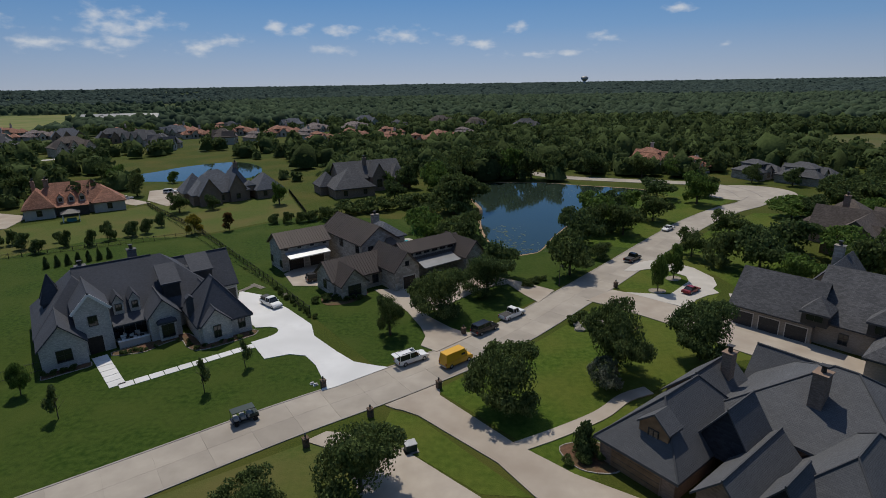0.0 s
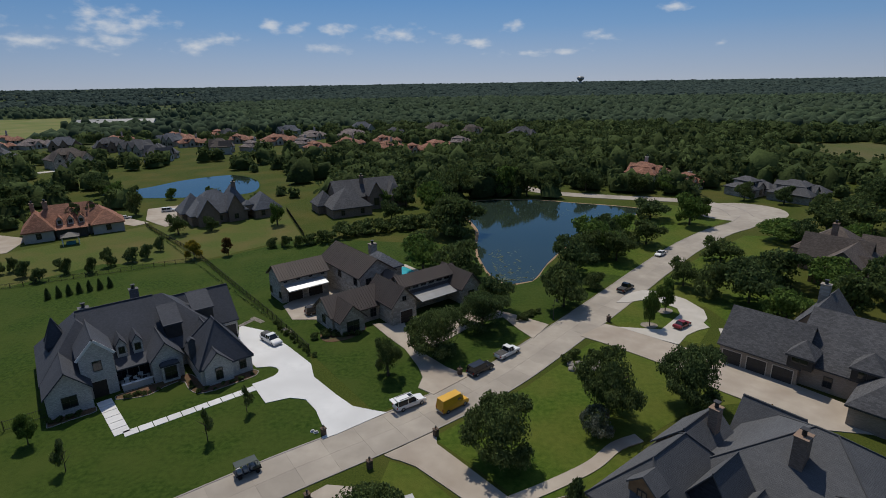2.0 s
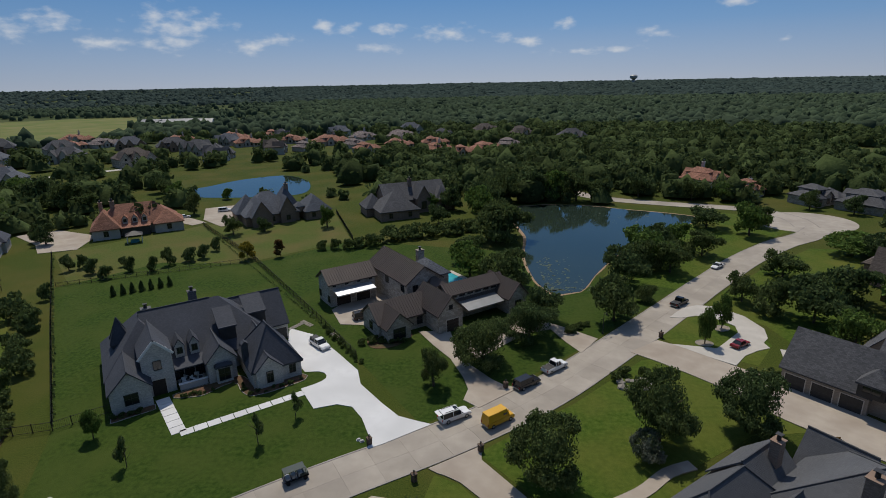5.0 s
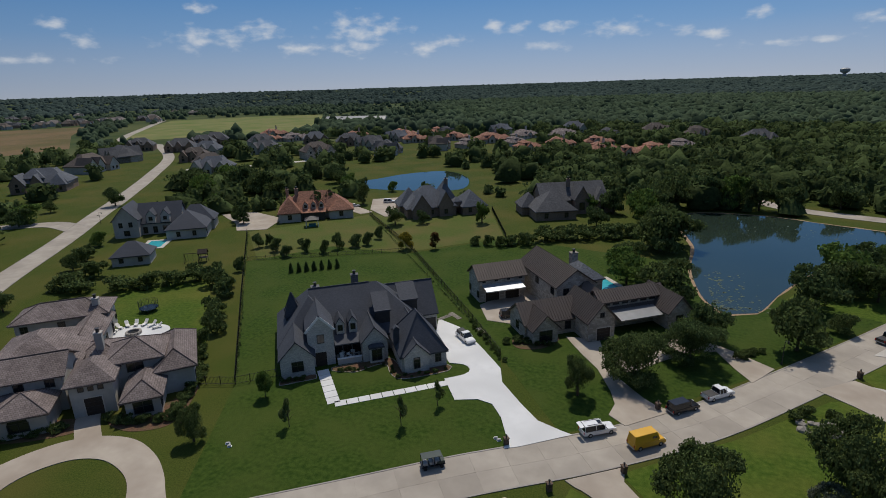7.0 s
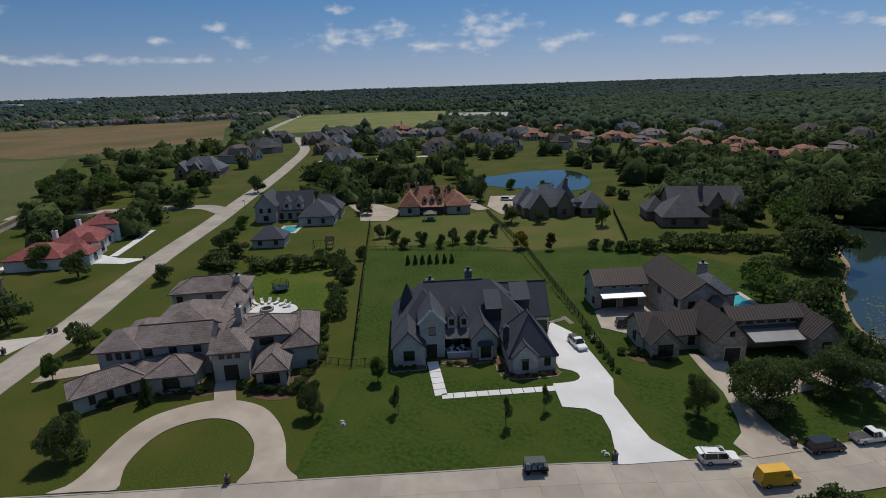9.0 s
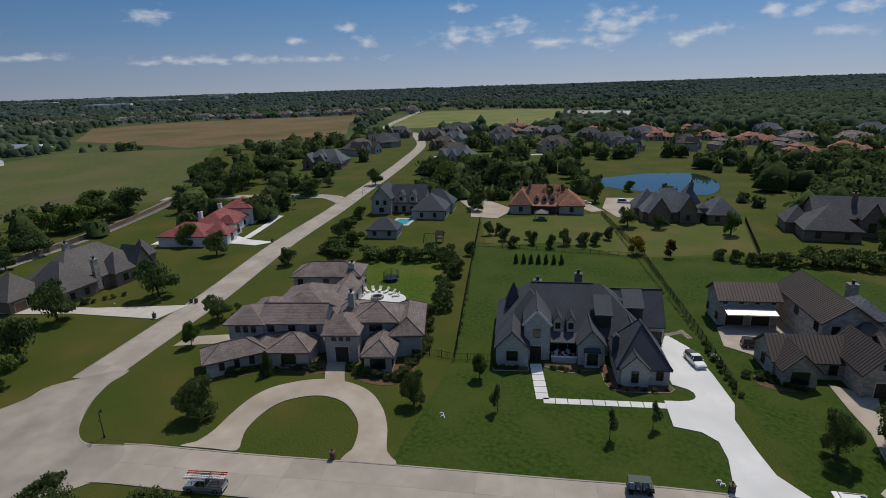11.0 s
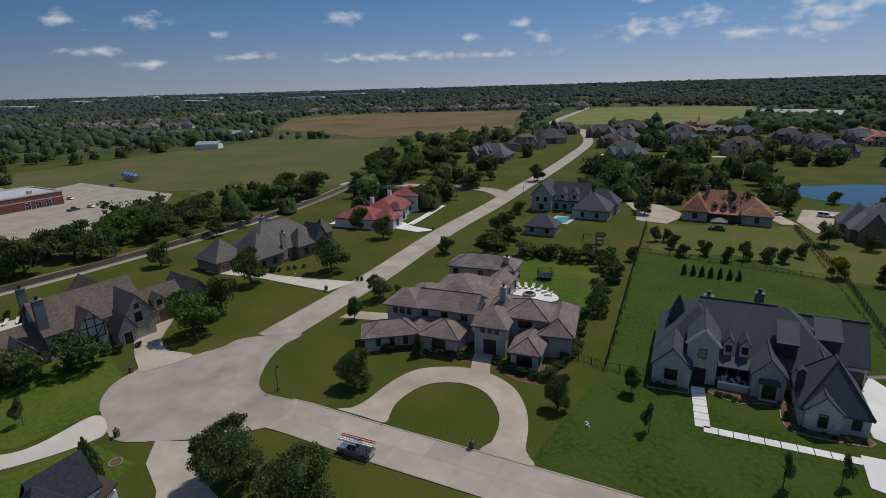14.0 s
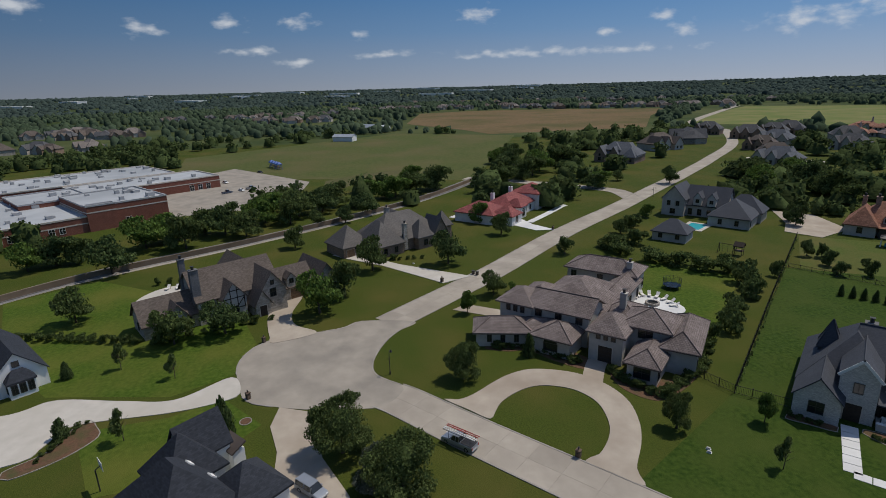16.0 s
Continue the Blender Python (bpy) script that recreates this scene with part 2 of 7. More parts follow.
M["slate"] = tile_mat("slate", (0.0586, 0.0647, 0.0793), (0.0708, 0.0769, 0.0927), (.8, .8, .8), .3, .2, .75, .008, c3=(0.0525, 0.0573, 0.0695), contrast=.14)
M["brick_grey"] = tile_mat("brick_grey", (.15, .15, .155), (.19, .19, .195), (.8, .8, .8), .25, .08, .9, .006, c3=(.12, .12, .125))
M["slate_c"] = tile_mat("slate_c", (.096, .099, .106), (.116, .119, .126), (.6, .6, .6), .3, .17, .8, .012, c3=(.086, .089, .096), joint=.014, contrast=.13)
M["brick_tan"] = tile_mat("brick_tan", (.33, .285, .24), (.40, .35, .30), (.9, .87, .84), .3, .1, .9, .006, c3=(.28, .24, .20), contrast=.2)
M["stone_tan"] = tile_mat("stone_tan", (.24, .19, .14), (.31, .25, .19), (.6, .55, .5), .6, .25, .9, .02, c3=(.19, .15, .11))
M["rail_steel"] = mat("rail_steel", (.13, .12, .115), (.19, .175, .165), 2, .5, metal=.5)
M["shingle_grey"] = tile_mat("shingle_grey", (.086, .087, .093), (.108, .108, .113), (.55, .55, .55), .4, .2, .85, .01, c3=(.074, .075, .081))
M["shingle_blue"] = tile_mat("shingle_blue", (.105, .114, .132), (.128, .138, .156), (.55, .55, .55), .4, .2, .85, .01, c3=(.09, .098, .115))
M["shingle_taupe"] = tile_mat("shingle_taupe", (.125, .115, .108), (.152, .140, .131), (.55, .55, .55), .4, .2, .85, .01, c3=(.108, .100, .094), contrast=.2)
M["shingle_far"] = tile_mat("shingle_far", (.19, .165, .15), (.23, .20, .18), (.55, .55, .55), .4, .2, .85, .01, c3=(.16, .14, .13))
# real black roofs, also the painted shade on two gables of the brick house
M["black_shingle_and_shade"] = tile_mat("black_shingle_and_shade", (.030, .035, .046), (.040, .045, .058), (.55, .55, .55), .4, .2, .8, .01, c3=(.026, .03, .04))
M["shingle_brown"] = tile_mat("shingle_brown", (.112, .092, .080), (.138, .112, .096), (.55, .55, .55), .4, .2, .85, .01, c3=(.10, .08, .068))
M["tile_taupe"] = tile_mat("tile_taupe", (.16, .128, .118), (.29, .24, .225), (.38, .36, .35), .42, .34, .8, .05, c3=(.15, .12, .11), joint=.03, contrast=.24)
M["tile_orange"] = tile_mat("tile_orange", (.29, .132, .082), (.36, .172, .112), (.5, .45, .42), .5, .4, .8, .04, c3=(.24, .118, .078), joint=.03)
M["tile_red"] = tile_mat("tile_red", (.255, .072, .068), (.31, .095, .088), (.5, .45, .45), .5, .4, .75, .04, c3=(.21, .062, .06), joint=.03)
M["metal_brown"] = mat("metal_brown", (.088, .070, .060), (.108, .088, .076), .3, .55, c3=(.075, .06, .054), big=.3, metal=.2, spec=.3)
M["metal_grey"] = mat("metal_grey", (.17, .175, .18), (.22, .225, .23), .5, .45, metal=.4)
M["metal_pale"] = mat("metal_pale", (.42, .44, .46), (.52, .54, .56), .5, .4, metal=.5)
M["white_paint"] = mat("white_paint", (.74, .74, .73), (.80, .80, .79), .7, .6, c3=(.68, .68, .66), big=.3)
M["brick_white"] = tile_mat("brick_white", (.54, .515, .48), (.62, .595, .56), (.8, .8, .8), .25, .08, .9, .006, c3=(.48, .455, .425))
M["stone_cream"] = tile_mat("stone_cream", (.38, .35, .305), (.47, .435, .385), (.6, .58, .55), .7, .32, .9, .02, c3=(.31, .28, .24))
M["stucco"] = mat("stucco", (.42, .395, .36), (.50, .47, .435), 1.2, .9, .01, 20, c3=(.36, .335, .30), big=.2)
M["stucco_pale"] = mat("stucco_pale", (.66, .65, .63), (.74, .73, .71), 1.2, .9, .01, 20, c3=(.6, .59, .57), big=.2)
M["brick_red"] = tile_mat("brick_red", (.20, .080, .057), (.25, .104, .076), (1.1, 1.0, .9), .3, .1, .9, .006, c3=(.2, .08, .055))
M["brick_brown"] = tile_mat("brick_brown", (.25, .18, .135), (.32, .235, .18), (.9, .85, .8), .3, .1, .9, .006, c3=(.2, .15, .12))
M["brick_dark"] = tile_mat("brick_dark", (.12, .088, .068), (.17, .125, .095), (.8, .75, .7), .25, .08, .9, .006, c3=(.09, .07, .055))
M["timber"] = mat("timber", (.035, .026, .020), (.055, .040, .030), 2, .8, .01, 12)
M["wood"] = mat("wood", (.20, .125, .07), (.29, .185, .105), 2, .75, .01, 12, c3=(.15, .09, .05), big=.6)
M["fence_iron"] = mat("fence_iron", (.012, .012, .012), (.022, .022, .022), 3, .5)
M["glass"] = mat("glass", (.012, .015, .018), (.022, .026, .03), .6, .06, spec=.6)
M["frame_dark"] = mat("frame_dark", (.035, .034, .034), (.05, .048, .048), 2, .5)
M["gutter"] = mat("gutter", (.34, .34, .34), (.42, .42, .42), 1.5, .5)
M["bark"] = mat("bark", (.075, .058, .042), (.12, .095, .07), 6, .95, .03, 18)
LEAF = {"oak": ((.066, .097, .032), (.130, .168, .059)), "fresh": ((.080, .135, .030), (.135, .20, .050)), "deep": ((.056, .088, .032), (.108, .148, .055)),
        "yellow": ((.20, .17, .022), (.28, .22, .035)), "olive": ((.085, .12, .042), (.135, .175, .065)), "rust": ((.12, .07, .025), (.17, .11, .04)),
        "bloom": ((.045, .075, .03), (.26, .27, .22))}
for k, (a, b) in LEAF.items():
    M["leaf_" + k] = mat("leaf_" + k, a, b, 1.6, .8, island=.38, translucent=.36, spec=.04, rand=0)
M["forest"] = mat("forest", (.044, .068, .025), (.098, .132, .048), .8, .95, .4, 1.1, c3=(.066, .092, .033), big=.02, island=.3, spec=.04, translucent=.34)
# air haze painted into the leaf colour: bluer and greyer with distance
M["forest_distant_hazed"] = mat("forest_distant_hazed", (.034, .052, .046), (.060, .080, .066), .05, 1.0, .3, .1, c3=(.048, .068, .062), big=.003, island=.16, spec=0)
M["forest_far_hazed"] = mat("forest_far_hazed", (.034, .054, .034), (.068, .092, .052), .12, 1.0, .4, .35, c3=(.050, .070, .046), big=.006, island=.2, spec=0)
M["car_white"] = mat("car_white", (.72, .72, .71), (.76, .76, .75), .5, .25, spec=.6)
M["car_black"] = mat("car_black", (.010, .011, .014), (.016, .017, .020), .5, .2, spec=.6)
M["car_red"] = mat("car_red", (.20, .018, .020), (.24, .024, .026), .5, .25, spec=.6)
M["car_yellow"] = mat("car_yellow", (.62, .33, .012), (.68, .37, .018), .5, .35, spec=.5)
M["car_silver"] = mat("car_silver", (.34, .36, .39), (.40, .42, .45), .5, .3, metal=.5, spec=.5)
M["car_blue"] = mat("car_blue", (.06, .08, .12), (.08, .10, .15), .5, .3, spec=.5)
M["car_cart"] = mat("car_cart", (.016, .030, .026), (.026, .046, .040), .5, .4)
M["tyre"] = mat("tyre", (.014, .014, .014), (.024, .024, .024), 5, .9)
M["rim"] = mat("rim", (.38, .38, .39), (.46, .46, .47), 3, .35, metal=.8)
M["tail_red"] = mat("tail_red", (.30, .012, .012), (.36, .016, .016), 3, .3)
M["roof_membrane"] = mat("roof_membrane", (.34, .36, .38), (.43, .45, .47), .1, .8, c3=(.27, .29, .31), big=.03)
M["precast"] = mat("precast", (.50, .45, .39), (.57, .52, .46), 1, .9)
M["play_blue"] = mat("play_blue", (.03, .09, .34), (.05, .13, .42), 2, .5)
M["cushion"] = mat("cushion", (.66, .64, .60), (.74, .72, .68), 2, .9)
M["teal"] = mat("teal", (.05, .22, .25), (.08, .28, .30), 2, .8)


# ---- mesh helpers ----
def mesh_of(name, bm, material, smooth=False):
    me = bpy.data.meshes.new(name)
    bm.normal_update()
    bm.to_mesh(me)
    bm.free()
    me.materials.append(material)
    if smooth:
        me.polygons.foreach_set("use_smooth", [True] * len(me.polygons))
    return me


def part(name, bm, material, parent, label="", smooth=False):
    ob = new(name, mesh_of(name, bm, material, smooth))
    ob.parent = parent
    if label:
        ob["label"] = label
    return ob


def share(name, me, parent, m=None):
    """One more piece on shared mesh data."""
    ob = new(name, me)
    ob.parent = parent
    if m is not None:
        ob.matrix_basis = m
    return ob


def thing(name, label, category, m=None, group="", kind=""):
    ob = new(name)
    ob.empty_display_size = 0.5
    if m is not None:
        ob.matrix_basis = m
    return tagged(ob, label, category, group, kind)


def box(bm, x0, x1, y0, y1, z0, z1, m=None):
    vs = [bm.verts.new(v) for v in ((x0, y0, z0), (x1, y0, z0), (x1, y1, z0), (x0, y1, z0), (x0, y0, z1), (x1, y0, z1), (x1, y1, z1), (x0, y1, z1))]
    if m is not None:
        for v in vs:
            v.co = m @ v.co
    for f in ((3, 2, 1, 0), (4, 5, 6, 7), (0, 1, 5, 4), (1, 2, 6, 5), (2, 3, 7, 6), (3, 0, 4, 7)):
        bm.faces.new([vs[i] for i in f])
    return vs


def boxed(*dims, m=None, bevel=0.0):
    bm = bmesh.new()
    box(bm, *dims, m=m)
    if bevel:
        bmesh.ops.bevel(bm, geom=bm.edges[:], offset=bevel, segments=2, affect="EDGES")
    return bm


def tube(bm, a, b, r0, r1, n=8):
    a, b = Vector(a), Vector(b)
    d = (b - a)
    q = d.to_track_quat("Z", "Y")
    rings = []
    for c, r in ((a, r0), (b, r1)):
        rings.append([bm.verts.new(c + q @ Vector((r * math.cos(2 * math.pi * i / n), r * math.sin(2 * math.pi * i / n), 0))) for i in range(n)])
    for i in range(n):
        bm.faces.new((rings[0][i], rings[0][(i + 1) % n], rings[1][(i + 1) % n], rings[1][i]))
    bm.faces.new(rings[1])
    bm.faces.new(rings[0][::-1])


def spline(pts, step=1.0, closed=False):
    """Points along a Catmull-Rom curve."""
    P = [Vector((p[0], p[1])) for p in pts]
    n = len(P)
    out = []
    for i in range(n if closed else n - 1):
        if closed:
            a, b, c, d = (P[(i + k) % n] for k in (-1, 0, 1, 2))
        else:
            a, b, c, d = P[max(i - 1, 0)], P[i], P[i + 1], P[min(i + 2, n - 1)]
        k = max(1, int((c - b).length / step))
        for j in range(k):
            t = j / k
            out.append(0.5 * ((2 * b) + (c - a) * t + (2 * a - 5 * b + 4 * c - d) * t * t + (3 * b - a - 3 * c + d) * t ** 3))
    if not closed:
        out.append(P[-1])
    return out


def slab_mesh(pts, z0, z1):
    bm = bmesh.new()
    top = [bm.verts.new((p[0], p[1], z1)) for p in pts]
    bot = [bm.verts.new((p[0], p[1], z0)) for p in pts]
    f = bm.faces.new(top)
    f.normal_update()
    if f.normal.z < 0:
        f.normal_flip()
    for i in range(len(pts)):
        j = (i + 1) % len(pts)
        bm.faces.new((bot[i], bot[j], top[j], top[i]))
    bmesh.ops.recalc_face_normals(bm, faces=bm.faces[:])
    return bm


def slab(name, pts, z0, z1, material, label, category, kind="structure"):
    return tagged(new(name, mesh_of(name, slab_mesh(pts, z0, z1), material)), label, category, kind=kind)


def sides(line, w0, w1=None):
    """Left and right edges of a ribbon about a line of points."""
    lo, hi = [], []
    n = len(line)
    for i, p in enumerate(line):
        d = (line[min(i + 1, n - 1)] - line[max(i - 1, 0)]).normalized()
        q = Vector((-d.y, d.x))
        w = w0 if w1 is None else w0 + (w1 - w0) * i / (n - 1)
        lo.append(p - q * w / 2)
        hi.append(p + q * w / 2)
    return lo, hi


def ribbon(bm, a, b, z0, z1):
    """A closed slab between two edge lines."""
    rows = [[bm.verts.new((p.x, p.y, z)) for p in line] for line, z in ((a, z0), (a, z1), (b, z1), (b, z0))]
    n = len(a)
    for i in range(n - 1):
        for r in range(4):
            s = (r + 1) % 4
            bm.faces.new((rows[r][i], rows[s][i], rows[s][i + 1], rows[r][i + 1]))
    bm.faces.new([rows[r][0] for r in range(4)][::-1])
    bm.faces.new([rows[r][-1] for r in range(4)])
    bmesh.ops.recalc_face_normals(bm, faces=bm.faces[:])


# ---- ground, roads, water ----
def build_ground():
    """One sheet that reaches the horizon and rises gently far out."""
    radii = [0, 60, 150, 300, 500, 800, 1200, 1700, 2300, 3000, 3800, 4400, 4900]
    n = 120
    bm = bmesh.new()
    c = bm.verts.new((0, 0, 0))
    prev = None
    for r in radii[1:]:
        k = max(0.0, (r - 1700) / 3200)
        z = 34.5 * k * k * (3 - 2 * k)
        ring = [bm.verts.new((r * math.cos(2 * math.pi * i / n), r * math.sin(2 * math.pi * i / n), z)) for i in range(n)]
        for i in range(n):
            j = (i + 1) % n
            if prev:
                bm.faces.new((prev[i], ring[i], ring[j], prev[j]))
            else:
                bm.faces.new((c, ring[i], ring[j]))
        prev = ring
    ob = new("ground", mesh_of("ground", bm, M["grass"]))
    ob.data.materials.append(M["woodland"])
    for p in ob.data.polygons:
        if p.center.to_2d().length > 560:
            p.material_index = 1
    tagged(ob, "mown green grass ground running to wooded plains", "ground", kind="structure")


build_ground()


def far_hills():
    bm = bmesh.new()
    n = 240
    rows = []
    for r, z in ((4500, 20), (4700, 38.5), (4850, 30)):
        rows.append([bm.verts.new((r * math.cos(2 * math.pi * i / n), r * math.sin(2 * math.pi * i / n),
                                   z + (noise.noise((i * .35, r * .01, 0)) * 1.8 + noise.noise((i * .06, 3, 0)) * 2.2 if z > 35 else 0))) for i in range(n)])
    for a, b in zip(rows, rows[1:]):
        for i in range(n):
            bm.faces.new((a[i], a[(i + 1) % n], b[(i + 1) % n], b[i]))
    # wooded backdrop ridge, tinted blue as if seen through haze
    tagged(new("backdrop", mesh_of("backdrop", bm, M["hills_hazed"], True)), "low wooded ridge on the horizon, dark blue-green from haze put into its colour", "backdrop", kind="structure")


far_hills()


def lawn(pts, material, z, label):
    slab("lawn", pts, -0.05, z, M[material], label, "lawn")


lawn([(-59.5, 64.8), (-47.2, 39.6), (-13.9, 62.8), (-21, 85.8), (-60, 137), (-85.1, 138), (-101, 119)], "lawn_lush", 0.02, "lush dark green mown lawn round the slate-roofed house")
lawn([(-8, 67.2), (4, 76.4), (17, 89), (45, 119), (28, 128), (13, 147), (-10, 152), (-37, 159), (-60, 137), (-21, 86)], "lawn_lush", 0.012, "green mown lawn round the metal-roofed house")
lawn([(-100, 20), (-81, 16.5), (-47.4, 39.4), (-59.6, 64.6), (-99, 115), (-118, 98), (-127, 70)], "grass", 0.016, "green and partly dry mown lawn with a circular drive")
lawn([(-100, 122), (-60, 138), (-93, 178), (-122, 146)], "lawn_dry", 0.014, "dry yellowish back lawn with young trees")
lawn([(-60, 139), (-38, 160), (-52, 196), (-92, 178)], "lawn_dry", 0.018, "dry yellowish back lawn")
lawn([(-255, 90), (-475, 205), (-560, 110), (-430, -70), (-330, -60)], "field", 0.03, "wide mown yellow-green field")
lawn([(-500, 190), (-560, 184), (-700, 150), (-960, 230), (-985, 330), (-920, 492), (-798, 612), (-640, 470), (-484, 352), (-494, 256)], "brown_field", 0.05, "dry reddish brown field")
lawn([(-500, 412), (-350, 545), (-390, 614), (-428, 691), (-523, 844), (-560, 890), (-650, 860), (-765, 745), (-715, 674), (-565, 488)], "green_field", 0.05, "pale green hay field in strips")
lawn([(205, 255), (300, 255), (310, 370), (225, 375)], "field", 0.05, "bright green clearing in the woods")
lawn([(-258, 26), (-268, 18), (-284, 20), (-300, 40), (-306, 66), (-296, 74), (-288, 52), (-274, 36)], "field_brown", 0.042, "bare brownish earth patch in the mown field")
lawn([(-46, 33), (-14, 52), (0, 42), (-20, 20), (-50, 10)], "lawn_dry", 0.015, "dry grass verge beside the road")


lawn([(-.3, 61.6), (8.6, 50.8), (23, 57.6), (36, 66), (44, 67), (37, 78), (29.6, 86.6), (27.6, 86.2), (14, 73)], "lawn_green", 0.016, "bright green mown front lawn with oaks")
lawn([(-5.6, 57.4), (-2.4, 55.8), (8.2, 42.8), (3.6, 43.4), (-6.6, 53)], "lawn_green", 0.02, "narrow green lawn strip between driveways")
lawn([(33.4, 95.6), (35, 92.2), (46, 84.6), (52, 92), (51.4, 101), (46, 106.4), (42, 106)], "lawn_green", 0.02, "green lawn island inside the loop drive")
lawn([(22, 97), (46, 119.6), (58, 132.5), (78, 153), (98, 169), (104, 182), (82, 196), (72, 180), (56, 160), (33, 131), (24, 117)], "lawn_green", 0.011, "green mown bank between pond and street")
lawn([(46, 108), (56, 119), (70, 132), (92, 150), (104, 148), (84, 118), (66, 96), (56, 90), (55, 100)], "lawn_green", 0.012, "green mown lawn under oaks")
lawn([(8, 49), (22, 57), (26, 59), (22, 50), (14, 45)], "lawn_green", 0.011, "green lawn by the footpath")
lawn([(-97, 57), (-84, 66), (-73, 73), (-100, 104), (-118, 93), (-110, 76)], "lawn_green", 0.022, "green back lawn with a trampoline")
lawn([(-82, -9), (-79, -16), (-79, -28), (-64, -22), (-64, -12), (-73, -3)], "lawn_green", 0.02, "green mown side lawn")
lawn([(-100, -5), (-89, -8), (-85, -17), (-88, -26), (-91, -36), (-108, -49), (-140, -62), (-150, -45), (-128, -20), (-112, -8)], "lawn_green", 0.014, "green mown lawn beside the turning circle")


def road(name, centre, width, label, slab_len=4.6):
    line = spline(centre, 1.5)
    lo, hi = sides(line, width)
    base = new(name)
    tagged(base, label, "road", kind="structure")
    bm = bmesh.new()
    ribbon(bm, lo, hi, -0.1, 0.03)
    part("road_bed", bm, M["road_base"], base)
    for edge, off in ((lo, -1), (hi, 1)):
        inner, outer = [], []
        for i, p in enumerate(edge):
            q = (hi[i] - lo[i]).normalized() * off
            inner.append(p - q * 0.02)
            outer.append(p + q * 0.2)
        bm = bmesh.new()
        ribbon(bm, inner, outer, -0.1, 0.105)
        part("kerb", bm, M["kerb"], base)
    step = max(1, round(slab_len / 1.5))
    count = 0
    for i in range(0, len(line) - 1, step):
        j = min(i + step, len(line) - 1)
        for s0, s1 in ((0.0, 0.4988), (0.5012, 1.0)):
            a, b = [], []
            for k in range(i, j + 1):
                t = 0.0
                if k == i:
                    t = 0.015
                d = (line[min(k + 1, len(line) - 1)] - line[max(k - 1, 0)]).normalized() * t
                a.append(lo[k].lerp(hi[k], s0) + d)
                b.append(lo[k].lerp(hi[k], s1) + d)
            if len(a) > 1:
                bm = bmesh.new()
                ribbon(bm, a, b, 0.0, 0.055 + 0.004 * random.random())
                part("concrete_slab", bm, M["road"], base)
                count += 1
    return base


MAIN = [(-75, 15.4), (-72.8, 17.2), (-60, 26), (-45, 36.8), (-30, 47.3), (-18, 55.8), (-4, 64.8), (9.5, 75.2), (22.5, 88.5), (40, 107.5), (53, 122), (70, 140), (86, 154), (98, 162), (107, 171)]
road("road_main", MAIN, 7.1, "pale concrete street with slab joints and low kerbs")
road("road_pond", [(104, 172), (106, 184), (100, 196), (88, 202), (72, 208), (50, 220), (30, 250)], 7.0, "pale concrete street bending behind the pond")
road("road_west", [(-101, 20.3), (-103, 23), (-113, 37), (-124, 52), (-150, 84), (-176, 121), (-200, 153), (-225, 187), (-267, 241), (-330, 315), (-420, 390)], 7.3, "pale concrete street running between the houses")
road("road_side", [(-186, 134), (-202, 137), (-214, 131), (-226, 122), (-245, 105), (-262, 88)], 7.5, "pale concrete side street with a wide mouth")
road("road_far", [(-420, 390), (-455, 398), (-520, 436), (-690, 632), (-790, 752)], 9, "pale straight country road far off", 30)


def disc(cx, cy, rx, ry, rot=0, n=40):
    c, s = math.cos(radians(rot)), math.sin(radians(rot))
    return [(cx + rx * math.cos(a) * c - ry * math.sin(a) * s, cy + rx * math.cos(a) * s + ry * math.sin(a) * c) for a in (2 * math.pi * i / n for i in range(n))]


def kerb_line(pts):
    """A low kerb of its own along a curve."""
    bm = bmesh.new()
    ribbon(bm, *sides(spline(pts, 1.0), .22), -0.1, 0.1)
    tagged(new("kerb", mesh_of("kerb", bm, M["kerb"])), "low pale concrete kerb round a street bend", "kerb", kind="structure")


CORNER = [(-99.8, 25.2), (-96.6, 21.2), (-93.4, 18.4), (-89, 15.9), (-85, 14.5), (-81.3, 14.7), (-77.2, 17.9)]
RIM = [(-103.6, 15.2), (-101.6, 11), (-101.2, 7.2)]
RIM_B = [(-100.4, -2.6), (-98.4, -5.2), (-95.2, -7), (-91.8, -7.7), (-89, -7.6)]
RIM_C = [(-81.4, -6.2), (-79, -4.6), (-77.2, -1.6)]
TURN = CORNER + [(-74.6, 17.2), (-72.2, 14), (-72.6, 10.6), (-74.2, 6), (-74.9, 3)] + RIM_C[::-1] + RIM_B[::-1] + [(-102, 1.5)] + RIM[::-1]
slab("pavement", [(v.x, v.y) for v in spline(TURN, 1.0, True)], -0.1, 0.066, M["road_worn"], "round concrete turning circle with worn tyre marks", "road")
for bend in (CORNER, RIM, RIM_B, RIM_C):
    kerb_line(bend)
slab("pavement", disc(107, 179, 16, 13.5, 20), -0.1, 0.067, M["road"], "wide concrete street bend", "road")


def drive(name, pts, material, label, z=0.12, curve=0.0):
    p = [(v.x, v.y) for v in spline(pts, curve, True)] if curve else pts
    return slab(name, p, -0.1, z, M[material], label, "driveway")


def drive_line(name, pts, width, material, label, z=0.115, w1=None):
    line = spline(pts, 1.0)
    lo, hi = sides(line, width, w1)
    bm = bmesh.new()
    ribbon(bm, lo, hi, -0.1, z)
    return tagged(new(name, mesh_of(name, bm, M[material])), label, "driveway", kind="structure")


